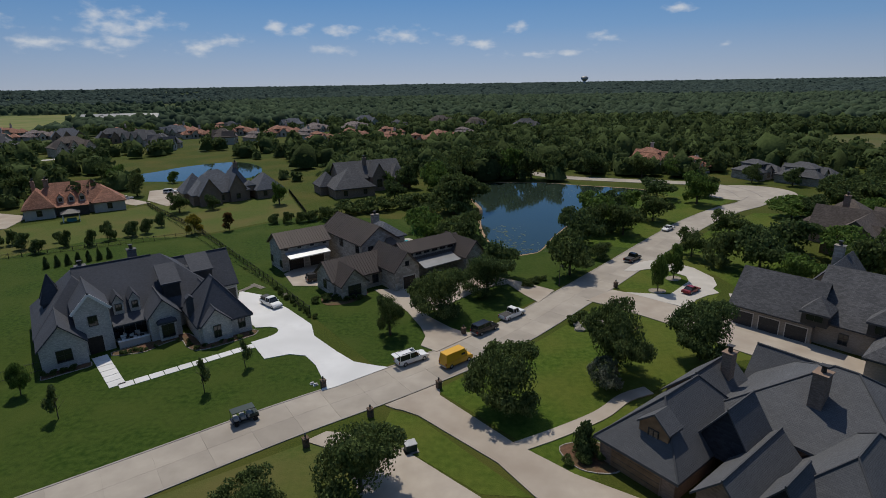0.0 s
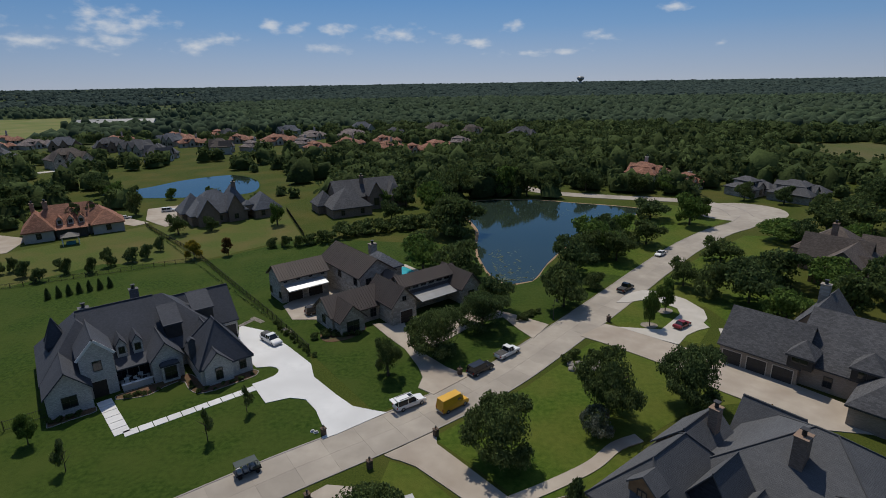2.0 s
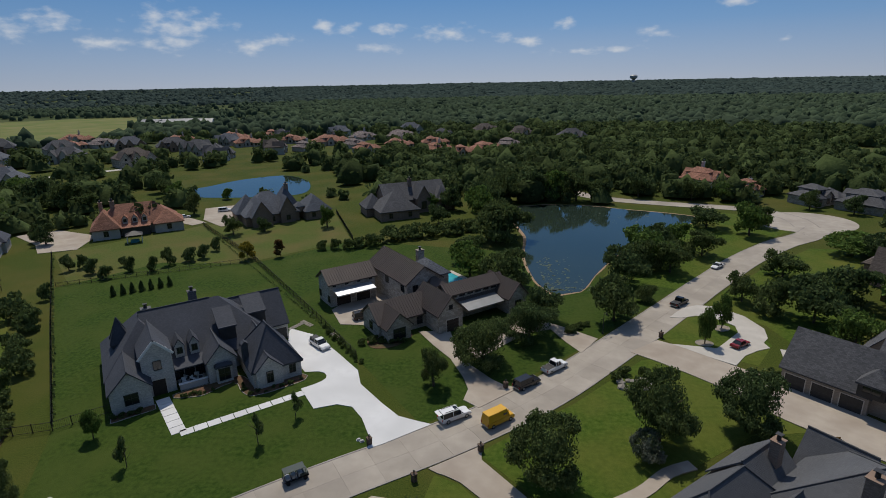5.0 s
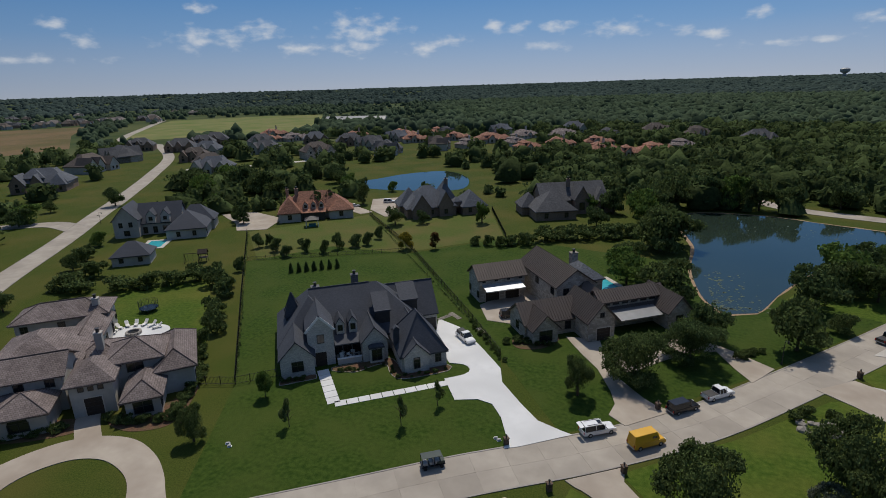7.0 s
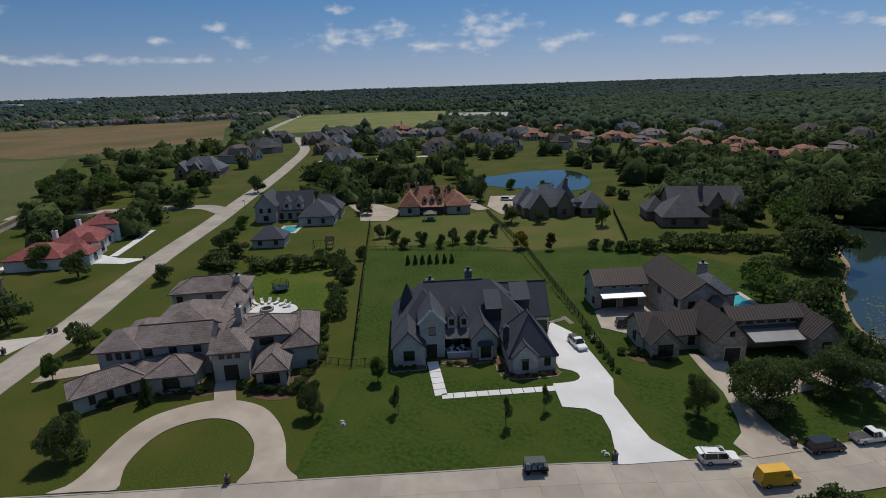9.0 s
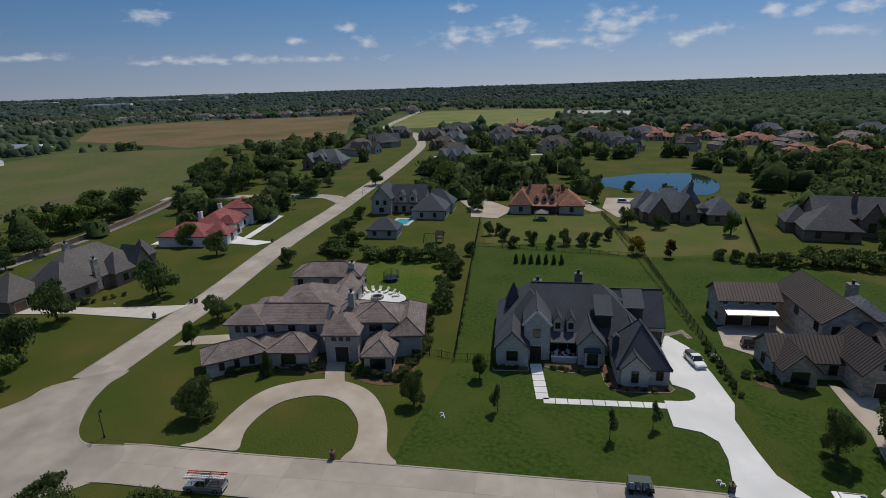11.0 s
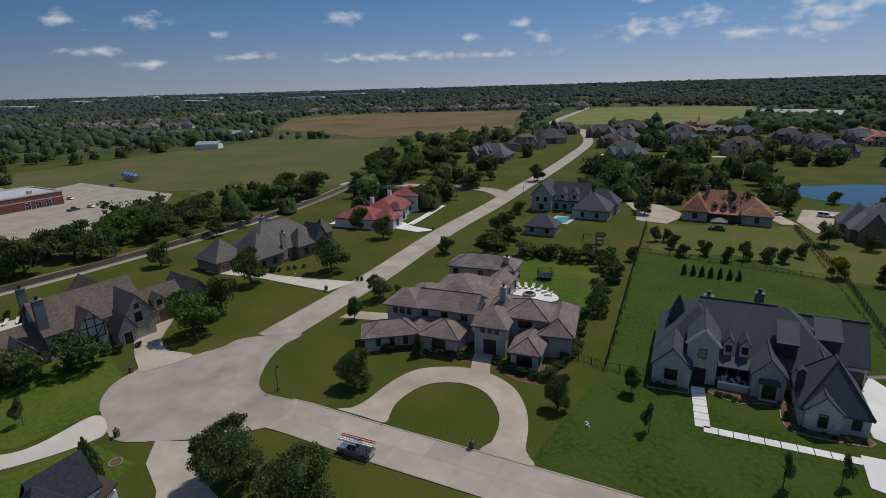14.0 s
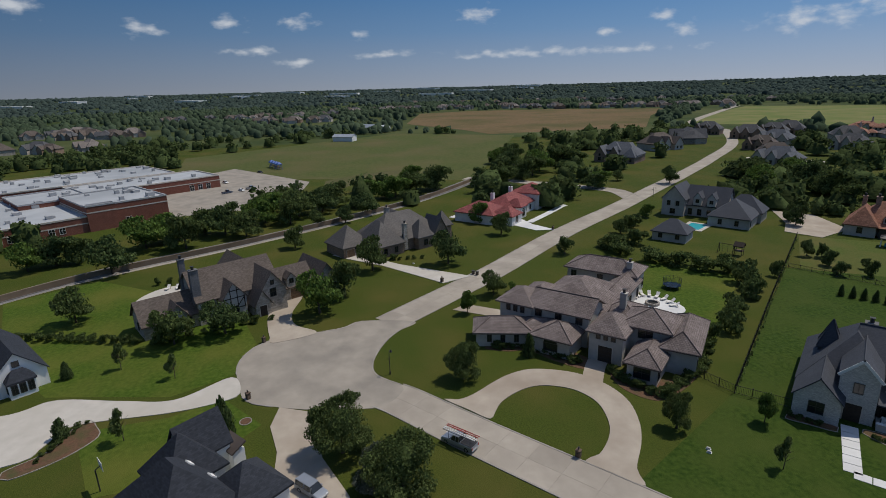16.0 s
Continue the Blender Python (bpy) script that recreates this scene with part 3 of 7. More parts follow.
drive("driveway", [(-27.7, 76), (-24.2, 70.7), (-21, 71.9), (-18.6, 71.3), (-16.6, 68.5), (-14.6, 63.9), (-14.6, 61.9), (-12.8, 62.9), (-6.6, 67.4), (-8.2, 67.9), (-11.5, 69.2),
                   (-14.4, 72.4), (-18.6, 77.6), (-19.9, 81.8), (-25.2, 88.4), (-31.3, 95), (-36.5, 97.5), (-35.6, 94), (-33.9, 88.4), (-28.6, 81.1), (-26.3, 81.3), (-25.3, 80.9), (-24.7, 80.1), (-24.6, 79.2), (-25.0, 78.3), (-26.0, 77.3)],
      "drive_white", "new white concrete driveway")
# stepping slabs of the front walk
walk_thing = thing("garden_path", "white concrete paving slabs set in the lawn", "path", kind="structure")
for a, b, n in (((-48.2, 72.8), (-41.2, 64.6), 6), ((-41.0, 64.4), (-26.6, 75.2), 10)):
    A, B = Vector(a), Vector(b)
    d = (B - A) / n
    q = Vector((-d.y, d.x)).normalized() * (0.95 if n == 6 else 0.72)
    for i in range(n):
        p0, p1 = A + d * i + d * 0.03, A + d * (i + 1) - d * 0.03
        part("paving_slab", slab_mesh([p0 - q, p1 - q, p1 + q, p0 + q], -0.05, 0.08), M["drive_white"], walk_thing)
drive("driveway", [(-5.2, 97), (-11.2, 96.5), (-8, 91), (-4.7, 86), (-2.4, 80), (-1.6, 76.5), (-2.3, 73.5), (0, 71.5), (6.2, 77), (4, 77.8), (2.2, 79.4), (-1, 83.6), (-3.6, 89)], "drive_tan", "brown-stained concrete driveway under oaks")
drive("driveway", [(-30.5, 106.5), (-27, 99.5), (-22, 99.2), (-16, 106), (-21, 118), (-25, 118.5)], "drive_tan", "tan concrete garage court")
drive("driveway", [(-4, 97), (-3.6, 89), (0, 86), (9, 96), (14, 98), (16, 92.5), (18, 88.5), (22, 94), (17.4, 98.2), (11, 103)], "drive_tan", "tan concrete driveway")
drive("driveway", [(0.6, 63.2), (0.2, 61.8), (0.2, 60.2), (7.6, 50.9), (13, 45.6), (19.8, 41), (20, 36), (14, 36), (8.5, 42.9), (5.7, 47.6), (-2.4, 56.1), (-4.4, 57.3), (-5.2, 57.6), (-6.4, 58.4)], "drive_tan", "tan concrete driveway")
drive_line("footpath", [(8.2, 50), (13, 52.2), (18.5, 55.2), (22.5, 58.5), (26, 60)], 1.7, "drive_tan", "curved tan concrete footpath")
drive("driveway", [(-12.5, 53.6), (-6.4, 52.6), (3.5, 43), (10, 36), (2, 30), (-7.8, 44), (-10.5, 50), (-14.5, 52)], "drive_tan", "tan concrete driveway")
drive("driveway", [(26.5, 89), (30.2, 85.6), (34, 81.5), (37.5, 77.4), (42.1, 69.7), (50.5, 60.2), (60, 58), (60, 62), (49.5, 77), (46.2, 80.6), (43, 83.5), (40, 86.5), (35.4, 91.4), (32.6, 93.6), (30.5, 92)], "drive_tan", "tan concrete driveway before the garages")
drive("driveway", [(40.6, 106.4), (43.2, 108.7), (46, 109.8), (49.5, 109), (52.9, 104.3), (53.9, 98.6), (52.6, 94.7), (50.9, 92.8), (51, 90.8), (48.4, 89.8), (45.5, 88), (42.4, 84.6), (39.6, 87), (36.4, 90.4), (34.4, 92.2), (38.6, 91.3), (41.9, 90.6), (44.6, 93.2), (48.4, 97), (49.1, 99.7), (46.7, 103.6), (43.6, 104.4), (40.4, 103.4), (38.2, 103.6)],
      "drive_pale", "pale concrete loop drive", z=.118)
drive_line("driveway", [(52, 89), (57, 87), (62, 83)], 3, "drive_pale", "pale concrete walk to the house")
drive("driveway", [(-71.2, 23.2), (-70.4, 25), (-71, 27.6), (-73.2, 31.5), (-74.8, 35), (-75.3, 38.8), (-73.8, 42.7), (-71.2, 46), (-67.2, 48.2), (-62.4, 48.7), (-57.4, 47.1), (-53.4, 44.6), (-49.4, 41.2), (-46.6, 40.4),
                   (-49.4, 38.2), (-52.6, 36.1), (-53.1, 38.3), (-55.7, 41.3), (-58.8, 43.2), (-63.2, 44.2), (-67, 43.1), (-69.4, 40.4), (-70.3, 37.4), (-69.6, 34.2), (-67.8, 31), (-65.7, 29.2), (-64.4, 27.9), (-67.4, 25.8)],
      "drive_tan", "circular tan concrete driveway", curve=.8)
drive_line("footpath", [(-68, 46), (-72.8, 49.5), (-76.5, 53)], 3.2, "drive_tan", "tan stone entrance walk", z=0.09)
drive("driveway", [(-88.2, -8.3), (-82.6, -6.6), (-80.9, -9.4), (-80.2, -16), (-80.9, -28.9), (-77, -31), (-73.5, -35), (-73, -60), (-90, -62), (-87, -41), (-89.4, -34), (-86, -24), (-83.8, -16)], "drive_pale", "pale concrete driveway past the turning circle", z=0.1, curve=1.0)
drive("driveway", [(-99, -2), (-101.5, -2.6), (-107, -3.2), (-112.6, -3.2), (-118, -2.2), (-123.3, -0.4), (-122.5, 4), (-112.5, 1.6), (-106, 2.2), (-101, 6)], "drive_tan", "tan concrete driveway to the timbered house", curve=1.0)
drive("driveway", [(-119, 36.5), (-121.5, 44.2), (-136.5, 29.5), (-147, 22), (-152, 19.5), (-151.5, 13), (-146.5, 16.5), (-136.9, 25)], "drive_pale", "pale concrete driveway")
drive("driveway", [(-155.4, 77.5), (-154, 83.5), (-163, 79.8), (-176, 79), (-186, 60), (-183, 56.5), (-174, 66), (-163, 74)], "drive_white", "white concrete driveway and walk")
drive_line("footpath", [(-166, 80), (-176, 92), (-184, 101), (-186, 104)], 2.4, "drive_white", "white concrete walk")
drive("driveway", [(-76.6, -0.6), (-74.2, 3.4), (-69, 4.2), (-63, 4.8), (-55.8, 7.2), (-48, 9), (-46, 2), (-57.9, -1.3), (-66, -0.8), (-72, -1.8)], "drive_tan", "tan concrete driveway")
drive("driveway", [(-103, 34), (-105, 37.5), (-100, 43), (-97, 46), (-95, 43)], "drive_tan", "short tan driveway apron", z=0.1)
drive("driveway", [(-127, 146), (-118, 150), (-122, 165), (-140, 172), (-150, 165), (-135, 155)], "drive_tan", "tan concrete court beside the blue-grey house")
drive("driveway", [(-97, 186), (-86, 176), (-82, 180), (-86, 200), (-95, 210), (-105, 204)], "drive_tan", "tan concrete court")
drive("driveway", [(-112, 195), (-94, 182), (-97, 178), (-118, 190)], "drive_tan", "tan concrete drive")
drive_line("driveway", [(-2, 255), (5, 275), (-2, 300), (-12, 320)], 8, "drive_pale", "pale concrete street among the trees")
drive_line("driveway", [(-262, 262), (-240, 275), (-215, 300), (-190, 330)], 6, "drive_pale", "pale concrete street among the houses")


def pond(pts, label, bank=1.3, rim="soil", rim_label="bare sandy soil bank of a pond"):
    edge = spline(pts, 3.0, True)
    c = sum(edge, Vector((0, 0))) / len(edge)
    ring = [p + (p - c).normalized() * bank * (0.8 + 0.7 * noise.noise((p.x * .2, p.y * .2, 0))) for p in edge]
    slab("bank", ring, -0.1, 0.035, M[rim], rim_label, "bank")
    slab("pond", edge, -0.1, 0.06, M["water"], label, "pond")


pond([(13.5, 146), (15.4, 163), (13, 185), (16, 204), (38, 206), (56, 198), (76, 186), (66, 174), (56, 161), (42, 149), (31, 132), (23.5, 117.5), (18, 115.5), (14.5, 122), (13.2, 135)], "dark still pond with blue sky reflection and weed")
pond([(-140, 236), (-118, 226), (-92, 226), (-75, 234), (-82, 264), (-100, 282), (-118, 270), (-128, 250)], "dark pond behind the grey-roofed house", .8, "lawn_lush", "green grass bank of a pond")
weed_bm = bmesh.new()
for i in range(260):
    r = random.random()
    x, y = 16 + 12 * random.random() * random.random(), 118 + 24 * r * r
    if i % 5 == 0:
        x, y = 30 + 30 * random.random(), 178 + 16 * random.random()
    s = 0.12 + 0.4 * random.random() * random.random()
    vs = [weed_bm.verts.new((x + s * (.7 + .5 * random.random()) * math.cos(a), y + s * (.7 + .5 * random.random()) * math.sin(a), 0.072)) for a in (0, .9, 1.8, 2.7, 3.6, 4.5, 5.4)]
    weed_bm.faces.new(vs)
tagged(new("pond_weed", mesh_of("pond_weed", weed_bm, M["algae"])), "grey-green mats of floating pond weed", "pond weed", kind="stuff")

# rail track and parking by the school
TRACK = [(-112, -92), (-132, -76), (-146, -61), (-155, -50), (-162, -38), (-170, -22), (-178, -7), (-196, 22), (-230, 66), (-300, 130)]
drive_line("pavement", TRACK, 7.5, "ballast", "grey stone ballast of a railway line", z=0.08)
for off in (-2.5, -1.06, 1.06, 2.5):
    line = spline(TRACK, 2.0)
    lo, hi = sides(line, 2 * abs(off) + .14)
    lo2, hi2 = sides(line, 2 * abs(off) - .14)
    bm = bmesh.new()
    ribbon(bm, *((lo, lo2) if off < 0 else (hi, hi2)), 0.05, 0.24)
    tagged(new("rail", mesh_of("rail", bm, M["rail_steel"])), "worn steel rail on ballast", "rail", kind="structure")
side_line = [(p[0] + 5.6, p[1] - 3.2) for p in TRACK]
drive_line("pavement", side_line, 3.6, "gravel", "strip of tan gravel and dry grass beside the railway", z=0.05)
bm = bmesh.new()
line = spline([(p[0] + 3.9, p[1] - 2.2) for p in TRACK], 2.0)
ribbon(bm, *sides(line, .4), -.1, 1.5)
tagged(new("retaining_wall", mesh_of("retaining_wall", bm, M["stone_tan"])), "long low tan stone wall beside the railway", "wall", kind="structure")
drive("pavement", [(-196, -90), (-208, -70), (-223, -43), (-226, -8), (-262, 8), (-285, 12), (-355, -30), (-322, -56), (-290, -56), (-232, -60), (-215, -90)], "road_worn", "pale concrete school parking lot", z=0.06)
lawn([(-296, -52), (-312, -48), (-330, -54), (-330, -62), (-296, -62)], "lawn_dry", 0.1, "dry grass island by the parking lot")


# ---- houses ----
def set_uv(me):
    bm = bmesh.new()
    bm.from_mesh(me)
    uvl = bm.loops.layers.uv.verify()
    for f in bm.faces:
        n = f.normal
        if abs(n.z) > 0.98:
            t, s = Vector((1, 0, 0)), Vector((0, 1, 0))
        else:
            t = Vector((0, 0, 1)).cross(n).normalized()
            s = n.cross(t)
        for l in f.loops:
            l[uvl].uv = (l.vert.co.dot(t), l.vert.co.dot(s))
    bm.to_mesh(me)
    bm.free()


def roof_bm(kind, lu, lv, h, rise, o):
    """Roof over a lu x lv footprint about the origin, ridge along u for 'gu'/'hu', along v for 'gv'/'hv'."""
    bm = bmesh.new()
    if kind[1:] == "v":
        b2 = roof_bm(kind[0] + "u", lv, lu, h, rise, o)
        bmesh.ops.rotate(b2, verts=b2.verts[:], cent=(0, 0, 0), matrix=Matrix.Rotation(math.pi / 2, 3, "Z"))
        return b2
    A, B = lu / 2 + o, lv / 2 + o
    slope = rise / (lv / 2)
    ze, zr, th = h - o * slope, h + rise, 0.22
    if kind[0] == "g":
        for sgn in (-1, 1):
            q = [(-A, sgn * B, ze), (A, sgn * B, ze), (A, 0, zr), (-A, 0, zr)]
            lo = [bm.verts.new(p) for p in q]
            hi = [bm.verts.new((x, y, z + th)) for x, y, z in q]
            bm.faces.new(hi)
            bm.faces.new(lo[::-1])
            for i in range(4):
                if i != 2:
                    bm.faces.new((lo[i], lo[(i + 1) % 4], hi[(i + 1) % 4], hi[i]))
    elif kind[0] == "s":
        q = [(-A, -B, ze), (A, -B, ze), (A, B, zr), (-A, B, zr)]
        lo = [bm.verts.new(p) for p in q]
        hi = [bm.verts.new((x, y, z + th)) for x, y, z in q]
        bm.faces.new(hi), bm.faces.new(lo[::-1])
        for i in range(4):
            bm.faces.new((lo[i], lo[(i + 1) % 4], hi[(i + 1) % 4], hi[i]))
    elif kind[0] == "f":
        box(bm, -A, A, -B, B, h, h + max(rise, .3))
    else:
        r = max(A - B, 0.02)
        ring0 = [bm.verts.new(p) for p in ((-A, -B, ze - .06), (A, -B, ze - .06), (A, B, ze - .06), (-A, B, ze - .06))]
        ring1 = [bm.verts.new((v.co.x, v.co.y, ze + th)) for v in ring0]
        if B > A:
            k = B - A
            r0, r1 = bm.verts.new((0, -k, zr + th)), bm.verts.new((0, k, zr + th))
            bm.faces.new((ring1[0], ring1[1], r0)), bm.faces.new((ring1[1], ring1[2], r1, r0)), bm.faces.new((ring1[2], ring1[3], r1)), bm.faces.new((ring1[3], ring1[0], r0, r1))
        else:
            r0, r1 = bm.verts.new((-r, 0, zr + th)), bm.verts.new((r, 0, zr + th))
            bm.faces.new((ring1[0], ring1[1], r1, r0)), bm.faces.new((ring1[1], ring1[2], r1)), bm.faces.new((ring1[2], ring1[3], r0, r1)), bm.faces.new((ring1[3], ring1[0], r0))
        for i in range(4):
            bm.faces.new((ring0[i], ring0[(i + 1) % 4], ring1[(i + 1) % 4], ring1[i]))
        bm.faces.new(ring0[::-1])
    bmesh.ops.recalc_face_normals(bm, faces=bm.faces[:])
    return bm


def wall_bm(kind, lu, lv, z0, h, rise):
    bm = bmesh.new()
    a, b = lu / 2, lv / 2
    if kind in ("gu", "gv") and rise > 0:
        if kind == "gv":
            b2 = wall_bm("gu", lv, lu, z0, h, rise)
            bmesh.ops.rotate(b2, verts=b2.verts[:], cent=(0, 0, 0), matrix=Matrix.Rotation(math.pi / 2, 3, "Z"))
            return b2
        pr = [(-b, z0), (b, z0), (b, h), (0, h + rise), (-b, h)]
        L = [bm.verts.new((-a, y, z)) for y, z in pr]
        R = [bm.verts.new((a, y, z)) for y, z in pr]
        bm.faces.new(L), bm.faces.new(R[::-1])
        for i in range(5):
            bm.faces.new((L[i], R[i], R[(i + 1) % 5], L[(i + 1) % 5]))
        bmesh.ops.recalc_face_normals(bm, faces=bm.faces[:])
    else:
        box(bm, -a, a, -b, b, z0, h)
    return bm


SIDE = {"S": 0, "E": 90, "N": 180, "W": 270}


def window(parent, m, w, h, arched=False, frame="frame_dark"):
    """A framed pane set proud on a wall; m carries local x along the wall, -y outwards."""
    base = new("window")
    base.parent = parent
    base.matrix_basis = m
    bm = bmesh.new()
    t = 0.09
    for x0, x1, z0, z1 in ((-w / 2 - t, w / 2 + t, -t, 0), (-w / 2 - t, w / 2 + t, h, h + t), (-w / 2 - t, -w / 2, 0, h), (w / 2, w / 2 + t, 0, h), (-.025, .025, 0, h)):
        box(bm, x0, x1, -0.09, 0.02, z0, z1)
    if h > 1.4:
        box(bm, -w / 2, w / 2, -0.08, 0.02, h * .55, h * .55 + .05)
    part("frame", bm, M[frame], base)
    bm = boxed(-w / 2, w / 2, -0.035, 0.02, 0, h)
    if arched:
        ring = [bm.verts.new((w / 2 * math.cos(a), -0.06, h + w / 2 * math.sin(a))) for a in (math.pi * i / 10 for i in range(11))]
        bm.faces.new(ring[::-1])
    part("pane", bm, M["glass"], base)


def house(name, label, category, origin, angle, wings, wall, roof, chimneys=(), ribs=False, frame="frame_dark", group="", caps=None):
    """wings: (cu, cv, lu, lv, eave, rise, kind, options)."""
    H = thing(name, label, category, pose(origin[0], origin[1], 0, 0, 0, angle), group=group)
    for cu, cv, lu, lv, h, rise, kind, opt in wings:
        z0, rot, o = opt.get("z0", -0.2), opt.get("rot", 0), opt.get("o", 0.45)
        m = pose(cu, cv, 0, 0, 0, rot)
        if opt.get("wall") != "none":
            w = part("wall", wall_bm(kind, lu, lv, z0, h, rise), M[opt.get("wall", wall)], H)
            set_uv(w.data)
            w.matrix_basis = m
        if opt.get("roof") != "none":
            r = part("roof", roof_bm(kind, lu, lv, h, rise, o), M[opt.get("roof", roof)], H)
            set_uv(r.data)
            r.matrix_basis = m
            if caps and opt.get("cap", True) and kind[0] in "gh" and min(lu, lv) > 2.5:
                bm = bmesh.new()
                a, b = (lu, lv) if kind[1] == "u" else (lv, lu)
                zr = h + rise + .24
                if kind[0] == "g":
                    tube(bm, (-a / 2 - o, 0, zr), (a / 2 + o, 0, zr), .11, .11, 6)
                else:
                    A, B, ze = a / 2 + o, b / 2 + o, h - o * rise / (b / 2) + .22
                    r = max(A - B, .02)
                    if A >= B:
                        tube(bm, (-r, 0, zr), (r, 0, zr), .11, .11, 6)
                        for sx in (-1, 1):
                            for sy in (-1, 1):
                                tube(bm, (sx * A, sy * B, ze), (sx * r, 0, zr), .1, .1, 6)
                if kind[1] == "v":
                    bmesh.ops.rotate(bm, verts=bm.verts[:], cent=(0, 0, 0), matrix=Matrix.Rotation(math.pi / 2, 3, "Z"))
                part("ridge_cap", bm, M[caps], H).matrix_basis = m
            if opt.get("rake"):
                bm = bmesh.new()
                ang = math.atan2(rise, lu / 2)
                ln = math.hypot(lu / 2 + o, rise * (lu / 2 + o) / (lu / 2))
                for sgn in (-1, 1):
                    box(bm, min(0, sgn * ln), max(0, sgn * ln), -lv / 2 - o - .06, -lv / 2 - o + .02, -.12, .26, m=Matrix.Translation((0, 0, h + rise)) @ Matrix.Rotation(sgn * ang, 4, "Y"))
                part("rake_board", bm, M["white_paint"], H).matrix_basis = m
            if ribs and kind[0] == "g":
                bm = bmesh.new()
                a, b = (lu, lv) if kind[1] == "u" else (lv, lu)
                n = int((a + 2 * o) / 0.55)
                ln = math.hypot(b / 2 + o, rise * (b / 2 + o) / (b / 2))
                ang = math.atan2(rise, b / 2)
                for sgn in (-1, 1):
                    for i in range(n + 1):
                        x = -a / 2 - o + (a + 2 * o) * i / n
                        mm = Matrix.Translation((x, 0, h + rise + .22)) @ Matrix.Rotation(-sgn * ang, 4, "X")
                        box(bm, -.035, .035, min(0, sgn * ln), max(0, sgn * ln), -.02, .07, m=mm)
                if kind[1] == "v":
                    bmesh.ops.rotate(bm, verts=bm.verts[:], cent=(0, 0, 0), matrix=Matrix.Rotation(math.pi / 2, 3, "Z"))
                part("roof_seam", bm, M[opt.get("roof", roof)], H).matrix_basis = m
        for side, n, ww, wh, sill, *rest in opt.get("win", ()):
            length = lu if side in "SN" else lv
            depth = lv if side in "SN" else lu
            span = rest[0] if rest else 0.8
            for i in range(n):
                x = 0 if n == 1 else (i / (n - 1) - 0.5) * length * span
                if n == 1 and rest:
                    x = rest[0]
                window(H, m @ pose(0, 0, 0, 0, 0, SIDE[side]) @ Matrix.Translation((x, -depth / 2, sill)), ww, wh, "arch" in opt and side in opt["arch"], frame)
        for side, x, dw, dh, dm in opt.get("door", ()):
            depth = lv if side in "SN" else lu
            d = part("door", boxed(-dw / 2, dw / 2, -0.06, 0.02, 0, dh, bevel=.02), M[dm], H)
            d.matrix_basis = m @ pose(0, 0, 0, 0, 0, SIDE[side]) @ Matrix.Translation((x, -depth / 2, 0))
            bm = bmesh.new()
            for x0, x1, za, zb in ((-dw / 2 - .12, -dw / 2, 0, dh + .12), (dw / 2, dw / 2 + .12, 0, dh + .12), (-dw / 2, dw / 2, dh, dh + .12)):
                box(bm, x0, x1, -.1, .02, za, zb)
            part("frame", bm, M[opt.get("trim", "precast")], d)
            if dw > 2.2:
                bm = bmesh.new()
                for k in range(1, 4):
                    box(bm, -dw / 2, dw / 2, -.075, -.05, dh * k / 4 - .02, dh * k / 4 + .02)
                part("panel_rail", bm, M["frame_dark"], d)
    for cu, cv, w, d, zt, cm in chimneys:
        c = part("chimney", boxed(cu - w / 2, cu + w / 2, cv - d / 2, cv + d / 2, 0.5, zt), M[cm], H)
        set_uv(c.data)
        part("cap", boxed(cu - w / 2 - .1, cu + w / 2 + .1, cv - d / 2 - .1, cv + d / 2 + .1, zt, zt + .12), M[cm], c)
        bm = bmesh.new()
        tube(bm, (cu, cv, zt + .1), (cu, cv, zt + .75), .24, .2, 10)
        box(bm, cu - .34, cu + .34, cv - .34, cv + .34, zt + .8, zt + .86)
        for sx in (-.26, .26):
            box(bm, cu + sx - .02, cu + sx + .02, cv - .02, cv + .02, zt + .1, zt + .8)
        part("pot", bm, M["frame_dark"], c)
    return H


W3 = [("S", 1, 1.2, 1.6, 1.0)]
